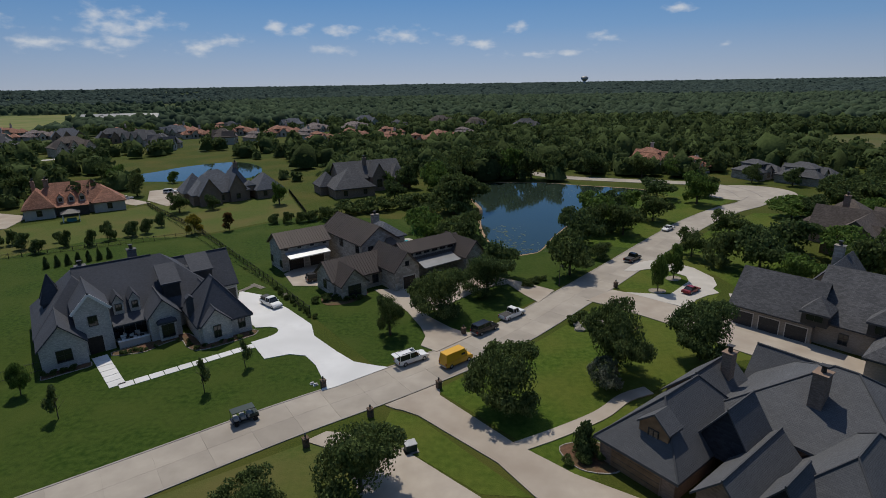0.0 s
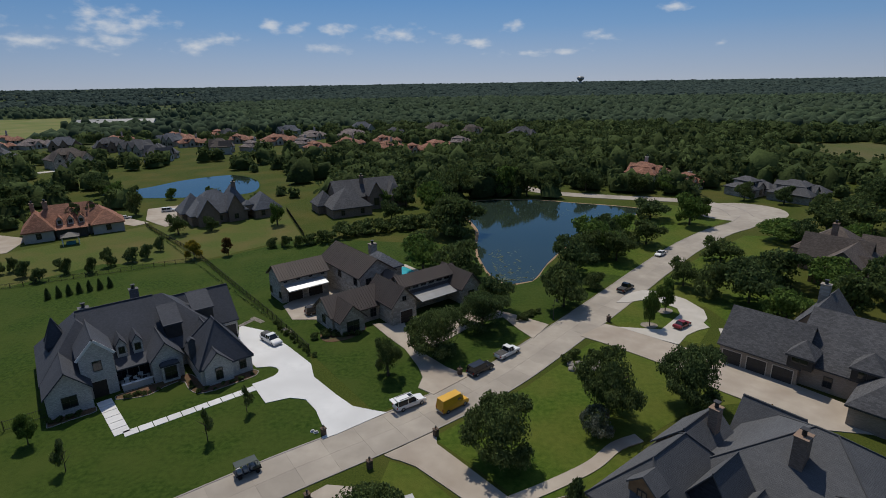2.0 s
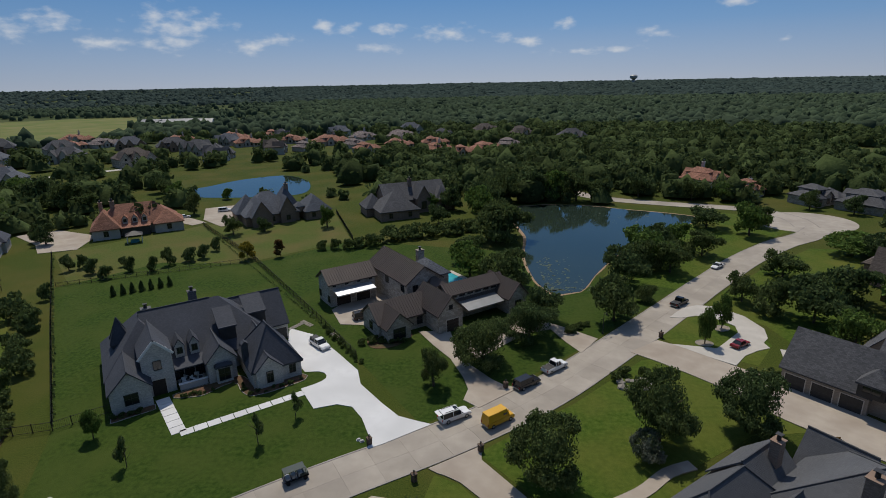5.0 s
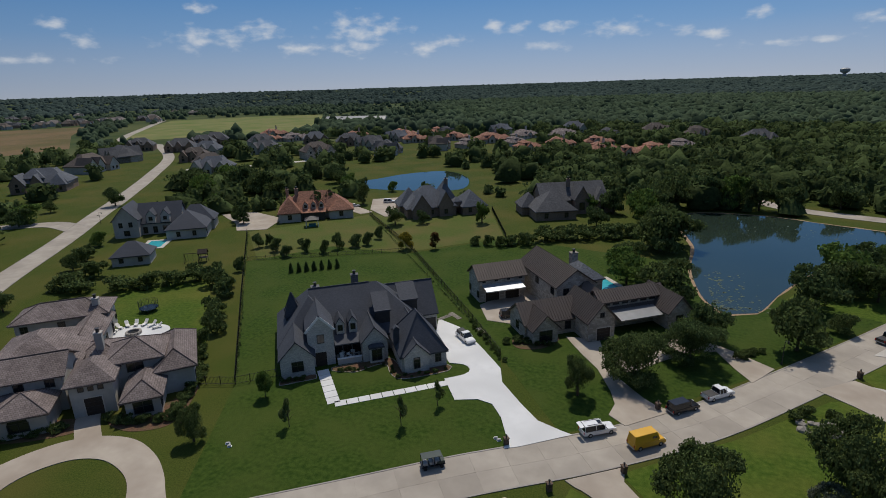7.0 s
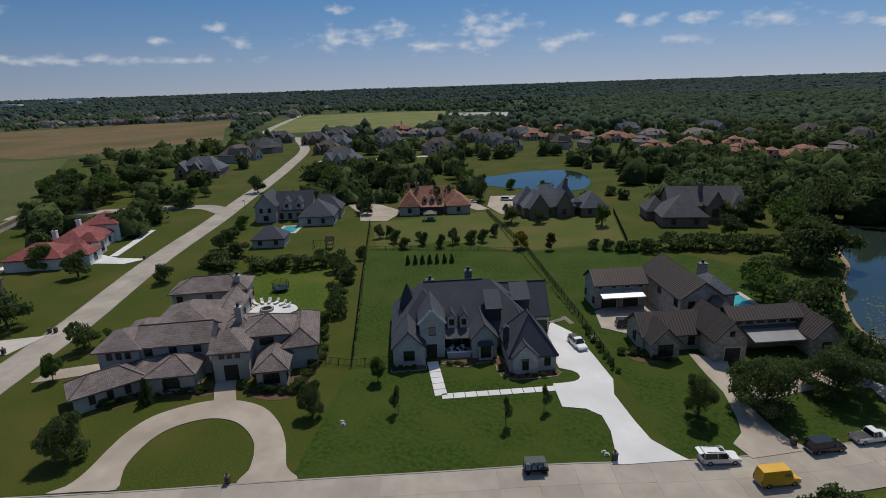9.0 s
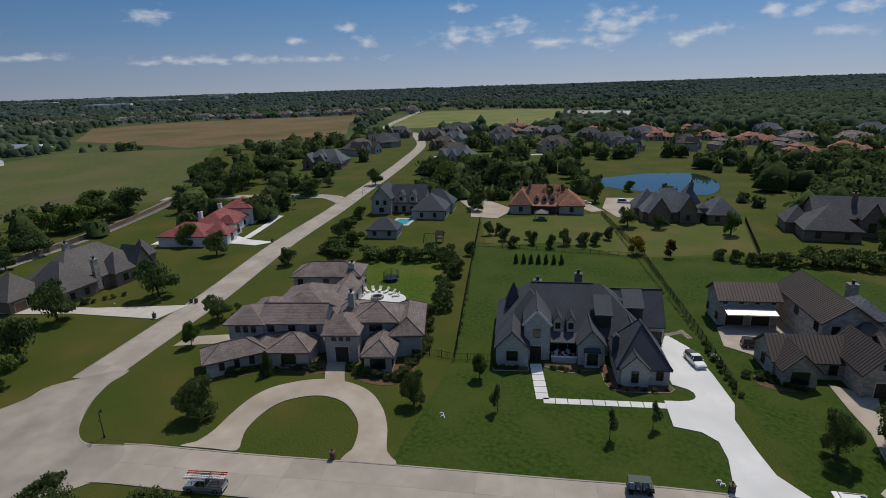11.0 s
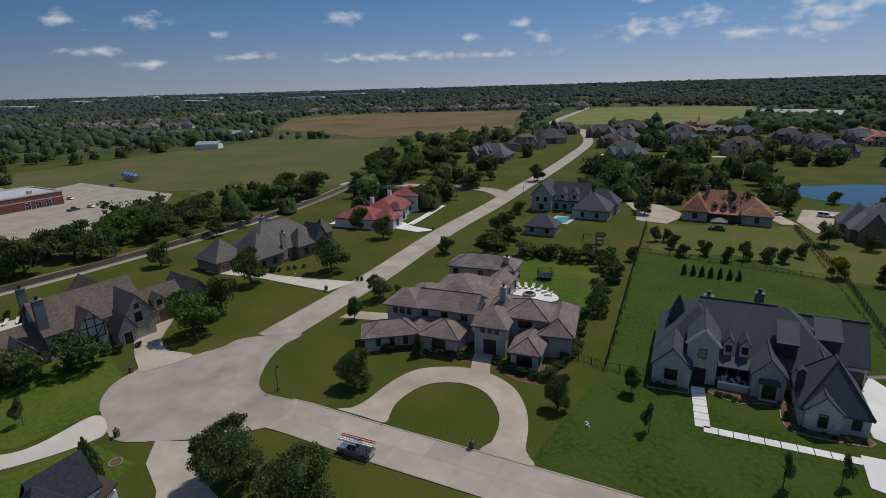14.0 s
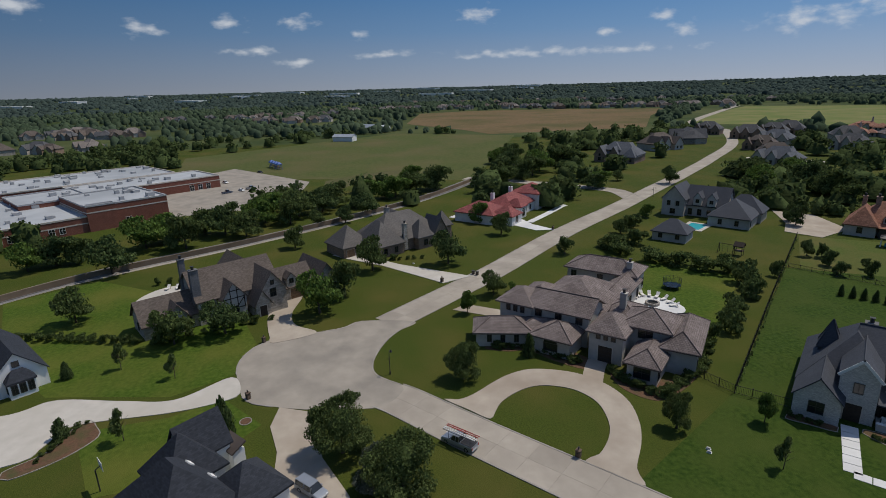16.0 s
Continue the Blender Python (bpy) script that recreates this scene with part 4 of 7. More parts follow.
# slate-roofed house with painted brick gables
house("house", "painted grey-white brick house with steep dark slate roofs", "house", (-44, 75), 36, [
    (0, 12.3, 10.4, 15.6, 3.3, 6.9, "gu", {"win": [("N", 4, 1.4, 1.8, .9), ("S", 3, 1.35, 2.3, .58, .31)], "o": .35}),
    (.05, 3.6, 4.3, 2.0, 3.15, .75, "su", {"wall": "none", "o": .12}),
    (5.0, 12.3, 19.5, 15.56, 3.3, 6.87, "hu", {"o": .35, "cap": False}),
    (13.0, 15.2, 10.0, 9.8, 3.2, 5.0, "gu", {"win": [("N", 3, 1.2, 1.6, .9), ("E", 1, 1.2, 1.6, 4.0)], "door": [("S", 3.5, 2.4, 2.3, "frame_dark")], "o": .3}),
    (-8.6, 6, 5.4, 12.6, 3.4, 2.8, "gv", {"win": [("S", 1, 1.7, 1.6, 1.1), ("W", 3, 1.2, 1.7, .9)], "o": .3}),
    (-5.6, 12.4, 11.6, 15.4, 3.3, 6.2, "hu", {"o": .35, "win": [("W", 3, 1.2, 1.7, .9)]}),
    (-8.6, 12.6, 2.6, 2.6, 6.4, 3.5, "hu", {"z0": 3, "o": .2, "wall": "slate"}),
    (-4.5, 6.5, 4.3, 8.6, 6.7, 2.3, "gv", {"win": [("S", 1, 1.0, 1.4, 4.3)], "door": [("S", -.2, 1.9, 2.6, "timber")], "o": .25, "rake": True}),
    (4.4, 5.6, 4.3, 9.2, 3.8, 2.4, "gv", {"o": .3}),
    (4.5, 0.6, 2.4, .9, 2.9, .35, "hu", {"o": .15, "win": [("S", 1, 1.6, 1.9, .6)]}),
    (11.6, 0.2, 7.7, 9.4, 3.05, 5.4, "hv", {"win": [("S", 1, .9, 1.5, 1.0, 2.4), ("E", 3, 1.0, 1.5, 1.0)], "o": .3}),
    (11.2, 6.4, 5.0, 6.0, 3.1, 3.0, "gv", {"o": .2}),
    (10.2, -2.9, 4.1, 4.6, 3.05, 2.05, "gv", {"win": [("S", 1, .9, 1.8, .8)], "o": .25}),
    (7.9, -.2, .9, 1.0, 6.0, .4, "gv", {"z0": 3, "o": .1, "wall": "slate"}),
    (6.8, 8.0, 2.5, 4.4, 6.9, .1, "su", {"z0": 3.5, "wall": "frame_dark", "o": .2}),
    (12.5, 12.0, 3.1, 4.4, 6.7, .1, "su", {"z0": 3.5, "wall": "frame_dark", "o": .2}),
    (6.8, 7.6, 2.5, 3.4, 7.1, 2.0, "su", {"wall": "none", "o": .25}),
    (12.5, 11.6, 3.1, 3.4, 6.9, 1.9, "su", {"wall": "none", "o": .25}),
    (-0.9, 6.6, 1.35, 3.0, 6.0, 1.05, "gv", {"z0": 3.6, "win": [("S", 1, .7, .95, 4.7)], "o": .15}),
    (1.3, 6.6, 1.35, 3.0, 6.0, 1.05, "gv", {"z0": 3.6, "win": [("S", 1, .7, .95, 4.7)], "o": .15}),
    (1, 21.6, 9, 4.4, 3.0, .3, "f", {"wall": "brick_white", "roof": "metal_pale"}),
], "brick_white", "slate", [(3.3, 15.6, 1.3, 1.1, 11.0, "brick_grey"), (-4.2, 13.8, 1.4, 1.1, 10.2, "brick_grey")], caps="slate")

# metal-roofed farmhouse compound
house("house", "cream stone farmhouse with brown standing-seam metal roofs", "house", (-10, 100), 36, [
    (-4.3, 2.8, 12.4, 6.8, 3.1, 2.7, "gu", {"win": [("S", 2, 1.1, 1.5, .9, .4), ("W", 1, 1.1, 1.5, .9)]}),
    (-7.7, -.6, 4.8, 5.4, 3.0, 2.4, "gv", {"win": [("S", 1, 2.4, 2.0, .5)]}),
    (10.6, 2.2, 18, 7.4, 3.4, 2.6, "gu", {"win": [("N", 5, 1.2, 1.8, .9), ("E", 1, 1.2, 1.6, 1)]}),
    (11, 1.2, 12.5, 4.2, 5.3, 1.4, "gu", {"z0": 3, "win": [("S", 6, 1.2, .6, 4.5)]}),
    (11.3, -3, 8.5, 3.2, 2.8, .7, "su", {"roof": "metal_grey", "wall": "none", "o": .3}),
    (2.2, -.8, 5.4, 9.4, 4.1, 3.0, "gv", {"door": [("S", .4, 2.7, 2.5, "timber")], "win": [("S", 1, .7, .8, 4.6)]}),
    (18.6, -1.2, 4.8, 9.2, 3.6, 2.6, "gv", {"win": [("S", 1, 1.4, 1.8, .8), ("E", 2, 1.1, 1.6, .9)]}),
    (-7, 22, 10.6, 6.4, 5.2, 2.2, "gu", {"win": [("S", 4, .6, .5, 4.5), ("W", 2, 1, 1.4, 1)], "door": [("S", -2.3, 3.2, 2.6, "timber"), ("S", 2.3, 3.2, 2.6, "timber")]}),
    (-7.2, 17.4, 8.6, 2.6, 3.2, .5, "su", {"roof": "metal_pale", "wall": "none", "o": .15}),
    (4.2, 16.2, 8.4, 17.4, 6.0, 3.0, "gv", {"win": [("W", 3, 1.3, 1.8, 3.9), ("S", 2, 1.1, 1.5, 3.8, .5)], "roof": "metal_brown"}),
    (9.0, 14, 6, 8, 5.6, 2.4, "hu", {"roof": "shingle_blue"}),
    (6.5, 8.2, 7.5, 8, 3.2, 3.4, "hu", {}),
    (-3.5, 27, 8, 6, 3, 2.6, "hu", {}),
], "stone_cream", "metal_brown", [(10.4, 19.5, 1.6, 1.2, 8.5, "stone_cream")], ribs=True)

# tiled villa with the circular drive
house("house", "pale stucco villa with mottled taupe clay tile hip roofs", "house", (-75, 60), 40, [
    (-22.8, -8.6, 9.6, 5.6, 3.0, 1.53, "hu", {"rot": 30, "win": [("S", 3, .7, 1.5, 1.0, .5)], "o": .6}),
    (-16.5, -4.6, 8, 4.6, 3.0, 1.02, "hu", {"rot": 20, "win": [("S", 3, .6, 1.4, .9, .5)], "o": .5}),
    (-22.4, -.6, 6.4, 7.4, 6.0, 1.70, "hu", {"win": [("S", 3, .7, 1.2, 4.2, .45), ("W", 3, .7, 1.2, 4.2, .5)], "o": .7}),
    (-14, -.4, 11, 7.2, 6.0, 1.95, "gu", {"win": [("S", 3, 1.1, 1.2, 4.2, .7)], "o": .6}),
    (-12.9, -6.4, 6.8, 6.8, 3.4, 1.61, "hu", {"win": [("S", 1, 2.4, 1.3, 1.0)], "arch": "S", "o": .6}),
    (-4.3, -3.6, 5.6, 7.4, 5.4, 1.87, "hu", {"win": [("S", 3, .6, .9, 4.1, .45)], "arch": "S", "door": [("S", 0, 2.3, 2.9, "timber")], "o": .6}),
    (.9, .6, 7.4, 7.2, 6.0, 1.87, "hu", {"win": [("S", 1, 2.2, 1.5, 3.9)], "o": .7}),
    (2.6, -6.6, 4.6, 8.4, 3.3, 1.36, "hv", {"win": [("S", 1, 2.4, 1.8, .8), ("E", 2, .9, 1.4, 1)], "o": .6}),
    (6.2, 1.6, 5.2, 13.4, 4.4, 1.70, "hv", {"win": [("E", 3, 1.1, 1.6, 1)], "o": .6, "rot": 4}),
    (-14.6, 9.6, 12.6, 15, 4.6, 3.23, "hu", {"win": [("W", 3, 1.1, 1.6, 1)], "o": .7}),
    (-22, 6.8, 7, 9, 4.2, 1.87, "hu", {"o": .6}),
    (-9.8, 18.4, 4.6, 13, 4.0, 1.53, "gv", {"o": .6, "win": [("E", 3, 1.0, 2.0, .4)]}),
    (-15.6, 26.8, 15, 7.4, 5.2, 1.87, "hu", {"win": [("S", 3, 1.1, 1.6, 2.6), ("E", 2, 1, 1.6, 1)], "o": .7}),
    (-6, 8, 6, 6, 3.8, 1.53, "hu", {"o": .6}),
], "stucco", "tile_taupe", [(-9.8, 25, 1.1, 1.1, 7.4, "stucco"), (-5.6, 6.5, 1.1, 1.1, 7.4, "stucco")], caps="tile_taupe")

# house with grey slates beside the tan drive
house("house", "brown brick house with steep layered grey slate roofs", "house", (25, 45), 36, [
    (1.6, 3.6, 14.2, 8.0, 3.0, 4.3, "hu", {"door": [("W", 0, 5.2, 2.4, "wood")], "o": .5, "trim": "brick_brown"}),
    (9.5, 4.4, 6.4, 6.4, 3.6, 3.2, "gu", {}),
    (-1.0, -4.6, 10.5, 4.0, 3.4, 2.2, "gu", {"o": .4, "win": [("W", 1, 1.2, 1.5, 1)]}),
    (13.0, -6.5, 15, 17, 4.4, 5.0, "hv", {"win": [("N", 3, 1.2, 1.6, 1), ("E", 3, 1.2, 1.6, 1)]}),
    (4, -11, 14, 9, 3.2, 4.6, "hu", {"win": [("W", 2, 1.2, 1.6, 1)]}),
    (12, -18, 10, 9, 3.2, 4.0, "hv", {}),
    (-3.2, 2.9, 1.9, 3.0, 5.6, 1.3, "gu", {"z0": 3, "rot": 0, "win": [("W", 1, .9, 1.0, 4.3)], "o": .2, "wall": "wood"}),
    # next two gables: black walls paint in the shadow on their faces
    (2.6, -1.6, 4.6, 4.2, 4.6, 3.2, "gu", {"o": .3, "wall": "black_shingle_and_shade", "z0": 2.5}),
    (-2.4, -8.4, 4.2, 4.0, 3.6, 3.0, "gu", {"o": .3, "wall": "black_shingle_and_shade"}),
    (18, 0, 5, 6, 3.4, 3.4, "gv", {}),
], "brick_brown", "slate_c", [(9.4, -5.6, 1.5, 1.2, 10.2, "brick_brown"), (10.4, 3.2, 1.2, 1.0, 8.4, "brick_brown")], caps="slate_c")

# house with three arched garage doors
house("house", "tan brick house with dark grey roof and three garage doors", "house", (60, 75), -50, [
    (-6.4, -3.2, 11, 9.2, 3.3, 4.8, "gu", {"door": [("S", -3.6, 2.7, 2.3, "frame_dark"), ("S", 0, 2.7, 2.3, "frame_dark"), ("S", 3.6, 2.7, 2.3, "frame_dark")], "o": .4}),
    (5.6, 1, 15, 15, 3.6, 6.0, "gu", {"win": [("S", 2, 1.0, 1.5, .9, .4)], "o": .4}),
    (-2.2, 8.5, 8, 12, 3.6, 5.2, "gv", {}),
    (-.8, -6.5, 3.2, 3.6, 5.2, 1.7, "hu", {"z0": 3.2, "win": [("S", 1, 2.0, 1.2, 3.9)], "wall": "frame_dark", "o": .3}),
    (6.8, -5.0, 3.6, 3.8, 5.4, 1.8, "hu", {"z0": 3.2, "win": [("S", 1, 2.0, 1.2, 3.9)], "wall": "frame_dark", "o": .3}),
    (10, -9.5, 7, 8, 3.2, 3.2, "hu", {}),
    (14, 6, 10, 16, 3.6, 4.5, "hv", {}),
], "brick_tan", "shingle_grey", [(-3.4, 11.8, 1.4, 1.1, 10.2, "stone_cream")])

# house behind the oaks at the loop drive
house("house", "brown-grey roofed brick house screened by oaks", "house", (97, 118), 38, [
    (-6, -2, 14, 11, 3.4, 4.6, "gu", {"win": W3}), (6, 4, 13, 14, 4, 5, "hu", {}), (-1, 2, 6, 13, 3.8, 4.4, "gv", {"win": W3}), (10, -5, 7, 9, 3.4, 3.8, "gv", {"win": W3}),
    (-8.5, -4.5, 1.8, 2.4, 5.4, 1.2, "gv", {"z0": 3, "win": [("S", 1, .8, 1, 4.2)], "o": .15})],
    "brick_brown", "shingle_brown", [(3, 4, 1.3, 1.1, 10.4, "brick_brown")])

# timbered stone house by the turning circle
H_TIMBER = house("house", "half-timbered stone house with brown shingle gables", "house", (-120, -10), 116, [
    (-13.6, 0, 11, 8, 3.0, 3.6, "gu", {"win": [("S", 2, 1.0, 1.4, .9, .5), ("W", 1, 1.0, 1.5, 1)]}),
    (-13, -2.6, 3.6, 4.6, 3.4, 2.4, "gv", {"win": W3}),
    (-.5, 1, 17, 11, 5.2, 4.8, "gu", {"win": [("S", 3, 1.0, 1.5, 3.6, .5)]}),
    (-2.4, -3.6, 5.0, 5.2, 4.6, 3.2, "gv", {"win": [("S", 1, 1.3, 1.8, 1)], "wall": "stucco"}),
    (5.0, -4.2, 5.8, 8.4, 5.0, 3.9, "gv", {"win": [("S", 1, 1.2, 1.7, 3.6), ("S", 1, .7, .9, 6.2)]}),
    (2.4, -6.2, 3.2, 5.2, 3.0, 2.6, "gv", {"door": [("S", 0, 1.5, 2.3, "timber")]}),
    (12.0, -1, 8.6, 7, 3.2, 3.6, "gu", {"door": [("S", .4, 3.6, 2.5, "wood")]}),
    (11, -3.6, 2.2, 2.2, 5.0, 1.2, "gv", {"z0": 3, "win": [("S", 1, .9, 1, 4)], "o": .15}),
    (19, -1, 5.6, 10.5, 3.2, 3.8, "gv", {"win": [("S", 1, 1.2, 1.5, .9)]}),
    (5, 10, 8, 11, 4.2, 4.4, "gv", {}),
], "stone_cream", "shingle_brown", [(-8.6, -3.2, 1.6, 1.2, 11.4, "brick_grey"), (-8.8, 3.5, 1.2, 1.0, 12.2, "brick_grey")])

def half_timber(H, m, w, eave, rise):
    """Dark oak studs, rails and braces on a gable face; m stands at its foot."""
    for x in (-w * .42, -w * .14, w * .14, w * .42):
        top = eave + rise * (1 - abs(x) / (w / 2)) - .15
        part("timber_stud", boxed(x - .09, x + .09, -.06, .02, 2.3, top), M["timber"], H).matrix_basis = m
    for z, half in ((2.4, w * .46), (eave, w * .48), (eave + rise * .5, w * .24)):
        part("timber_rail", boxed(-half, half, -.07, .02, z - .09, z + .09), M["timber"], H).matrix_basis = m
    for sgn in (-1, 1):
        part("timber_brace", boxed(-.08, .08, -.065, .02, -1.0, 1.0, m=Matrix.Rotation(sgn * .7, 4, "Y")), M["timber"], H).matrix_basis = m @ Matrix.Translation((sgn * w * .27, 0, (eave + 2.4) / 2 + .1))


half_timber(H_TIMBER, pose(-2.4, -6.2, 0), 5.0, 4.6, 3.2)

# long grey-roofed brick house
house("house", "brown brick house with long steep grey shingle roofs", "house", (-155, 30), 115, [
    (3.5, 0, 23, 14.5, 3.6, 6.2, "hu", {"win": [("S", 4, 1.0, 1.5, .9, .6), ("S", 2, .9, .8, 4.2, .3)]}),
    (-5.5, -3, 9, 11.5, 3.6, 5.4, "hv", {"win": [("S", 2, 1.0, 1.5, .9, .4)]}),
    (-12, 3.4, 8.5, 9.5, 3.2, 4.6, "hu", {"win": W3, "door": [("S", -2, 2.5, 2.2, "wood")]}),
    (6.4, -6.4, 5.4, 6, 4.0, 3.8, "hv", {"win": W3}),
    (12.4, -6, 4.4, 6, 4.2, 3.8, "gv", {"win": W3}),
    (16.6, -4.6, 4.2, 4.2, 5.0, 3.6, "hu", {"win": W3}),
    (8.5, 8, 9, 8, 3.6, 4.4, "gv", {}),
], "brick_brown", "shingle_taupe", [(.4, -7.4, 1.3, 1.0, 8.0, "stone_cream"), (2.4, 4, 1.4, 1.1, 10.6, "stone_cream")])

# red-tiled villa
house("house", "white stucco villa with bright red clay tile roofs", "house", (-182, 80), 130, [
    (-14, 4, 12, 15, 3.4, 3.0, "hv", {"door": [("S", -2, 2.6, 2.3, "frame_dark"), ("S", 2, 2.6, 2.3, "frame_dark")]}),
    (-14.5, -5.6, 7, 8, 3.4, 2.4, "hv", {"win": [("S", 1, 1.6, 1.6, .8)], "arch": "S"}),
    (0, 1, 18, 12, 3.6, 3.6, "hu", {"win": [("S", 4, 1.1, 1.6, .9, .6)]}),
    (-5, -4.4, 4.6, 6, 4.4, 2.0, "hv", {"win": [("S", 1, 1.6, 2.0, .8)], "arch": "S"}),
    (14.5, -1, 12, 11, 6.0, 2.8, "hu", {"win": [("S", 3, 1.1, 1.5, 3.8, .6), ("S", 3, 1.1, 1.8, .8, .6)], "arch": "S"}),
    (18.5, -6, 5, 5, 5.0, 1.8, "hu", {"win": W3}),
], "stucco_pale", "tile_red", [(8, 4.5, 1.2, 1.2, 7.8, "white_paint"), (-4, 5.5, 1.2, 1.2, 7.4, "white_paint")], group="tile-roofed villas")

# blue-grey house with pool and pool house
house("house", "white house with dark slate roofs beside a pool", "house", (-147, 135), 34, [
    (-11.4, 7, 7.4, 12, 6.0, 4.2, "gv", {"win": [("S", 2, 1.0, 1.5, 3.6, .4), ("S", 1, 1.6, 1.6, .8)]}),
    (-2, 9.5, 13, 11, 4.0, 5.6, "gu", {"win": [("S", 4, 1.2, 2, .5, .7)], "wall": "stucco"}),
    (-4.2, 5.6, 2.6, 5, 6.4, 1.8, "gv", {"z0": 4, "win": [("S", 1, 1, 1.1, 4.9)], "o": .15}),
    (.2, 5.6, 2.6, 5, 6.4, 1.8, "gv", {"z0": 4, "win": [("S", 1, 1, 1.1, 4.9)], "o": .15}),
    (8, 0, 12, 13, 3.4, 4.6, "hv", {"win": [("S", 2, 1.0, 1.5, .9, .4), ("E", 2, 1.0, 1.5, .9)]}),
    (9, 9, 12, 9, 3.6, 4.4, "hu", {}),
], "stucco", "slate", [])
house("pool_house", "small pale pool house with dark hip roof", "house", (-132.5, 110.5), 36, [(0, 0, 9.5, 7.5, 2.9, 3.0, "hu", {"win": [("S", 2, 1, 1.2, 1, .5)]})], "stucco", "slate")

# orange-tiled house
house("house", "cream house with orange clay tile roof and dormers", "house", (-111, 170), 32, [
    (0, 4, 24, 13, 3.4, 5.6, "hu", {"win": [("S", 3, 1.1, 1.6, .9, .8)]}), (-9, 1, 7.5, 13, 3.6, 4.4, "hv", {"win": W3}), (9, -.4, 8.5, 9, 3.3, 3.4, "hu", {"win": W3}),
    (-3.4, -.6, 1.5, 3.4, 5.4, 1.0, "gv", {"z0": 3, "win": [("S", 1, .8, .9, 4.3)], "o": .15}), (-.6, -.6, 1.5, 3.4, 5.4, 1.0, "gv", {"z0": 3, "win": [("S", 1, .8, .9, 4.3)], "o": .15}),
    (2.2, -.6, 1.5, 3.4, 5.4, 1.0, "gv", {"z0": 3, "win": [("S", 1, .8, .9, 4.3)], "o": .15}), (-.6, -3.4, 8, 3, 2.9, .8, "su", {"o": .3, "wall": "frame_dark"})],
    "stucco", "tile_orange", [(-6.4, 3.5, 1.3, 1.3, 10.4, "brick_brown"), (-10, 8, 1.1, 1.1, 9.6, "brick_brown")], group="tile-roofed villas")

# blue-grey and brown-grey houses by the second pond
house("house", "tan brick house with many blue-grey shingle gables", "house", (-69, 187), 34, [
    (-4, 2, 18, 15, 3.6, 6.4, "hu", {"win": [("S", 3, 1.1, 1.6, .9, .7)]}), (-8, -3, 6.5, 10, 3.8, 4.8, "gv", {"win": W3}), (-10, 6, 9, 9, 3.6, 5.4, "hv", {}),
    (1, -1.5, 5, 10, 4.6, 4.4, "gv", {"win": W3}), (11.5, -1.5, 9, 12, 3.2, 4.6, "hu", {"win": [("S", 2, 1.1, 1.5, 1, .4), ("E", 2, 1, 1.4, 1)]}), (3.5, 6, 8, 10, 3.6, 6.8, "hv", {}),
    (6, -2.5, 3, 3.4, 4.5, 1.4, "hu", {"z0": 2.5, "o": .2})], "brick_brown", "shingle_blue", [(4, 5, 1.3, 1, 11.5, "brick_brown")])
house("house", "tan brick house with broad brown-grey shingle roofs", "house", (-26, 199), 26, [
    (-6, -6, 14, 14, 3.4, 5.6, "hv", {"win": [("S", 2, 1.2, 1.6, .9, .5)]}), (4, 4, 24, 13, 4.6, 5.2, "gu", {"win": [("S", 3, 1.2, 1.6, .9, .6)]}), (5.5, -2, 5, 8, 5.6, 4.2, "gv", {"win": [("S", 1, 1.8, 2.6, 1.5)]}),
    (14, 1, 8, 13, 3.6, 4.6, "hv", {"win": W3}), (13, -3.5, 4, 5, 3.4, 2.4, "gv", {"win": W3}), (-12, 1, 7, 9, 3.2, 4, "hu", {})],
    "brick_brown", "shingle_grey", [(3, 2.5, 1.3, 1.1, 11.2, "brick_brown")])

# dark-roofed house beside the turning circle
H_BLACK = house("house", "white brick house with black shingle roofs and skylights", "house", (-57.5, -8.6), 36, [
    (-6.2, 3.6, 4.4, 5.2, 4.4, 3.4, "gv", {"wall": "white_paint", "o": .35}), (-4.2, 0.6, 6.4, 6.4, 4.2, 4.0, "hu", {"wall": "white_paint", "o": .4}),
    (-4.4, 6.6, 3.0, 1.6, 3.0, .7, "su", {"roof": "metal_brown", "wall": "white_paint", "o": .2}),
    (0.2, -2.4, 10, 8.0, 4.2, 4.2, "hu", {"o": .4}), (3.6, 3.6, 6.4, 6.4, 3.2, 3.0, "hu", {"door": [("N", 0, 4.6, 2.3, "white_paint")]}),
    (5, -9, 9, 9, 3.6, 4.0, "hv", {})], "white_paint", "black_shingle_and_shade")
for u_, v_ in ((1.2, 1.2), (-1.4, 0.2)):
    sk = part("skylight", boxed(-.45, .45, -.35, .35, -.05, .1), M["white_paint"], H_BLACK)
    sk.matrix_basis = Matrix.Translation((u_, v_, 4.2 + 4.2 * (1 - (v_ + 2.4) / 4) + .3)) @ Matrix.Rotation(radians(-46), 4, "X")
house("house", "white brick cottage with black gabled roof", "house", (-99, -43.5), 34, [
    (-3, 0, 18, 7.6, 3.0, 3.8, "gu", {"win": [("E", 1, .8, .8, 4.6)], "o": .3}), (6.6, 0, 2.2, 3.6, 2.8, 1.4, "hv", {"win": [("E", 3, .7, 1.6, .8, .6), ("S", 1, .7, 1.6, .8)], "o": .2})],
    "white_paint", "black_shingle_and_shade")


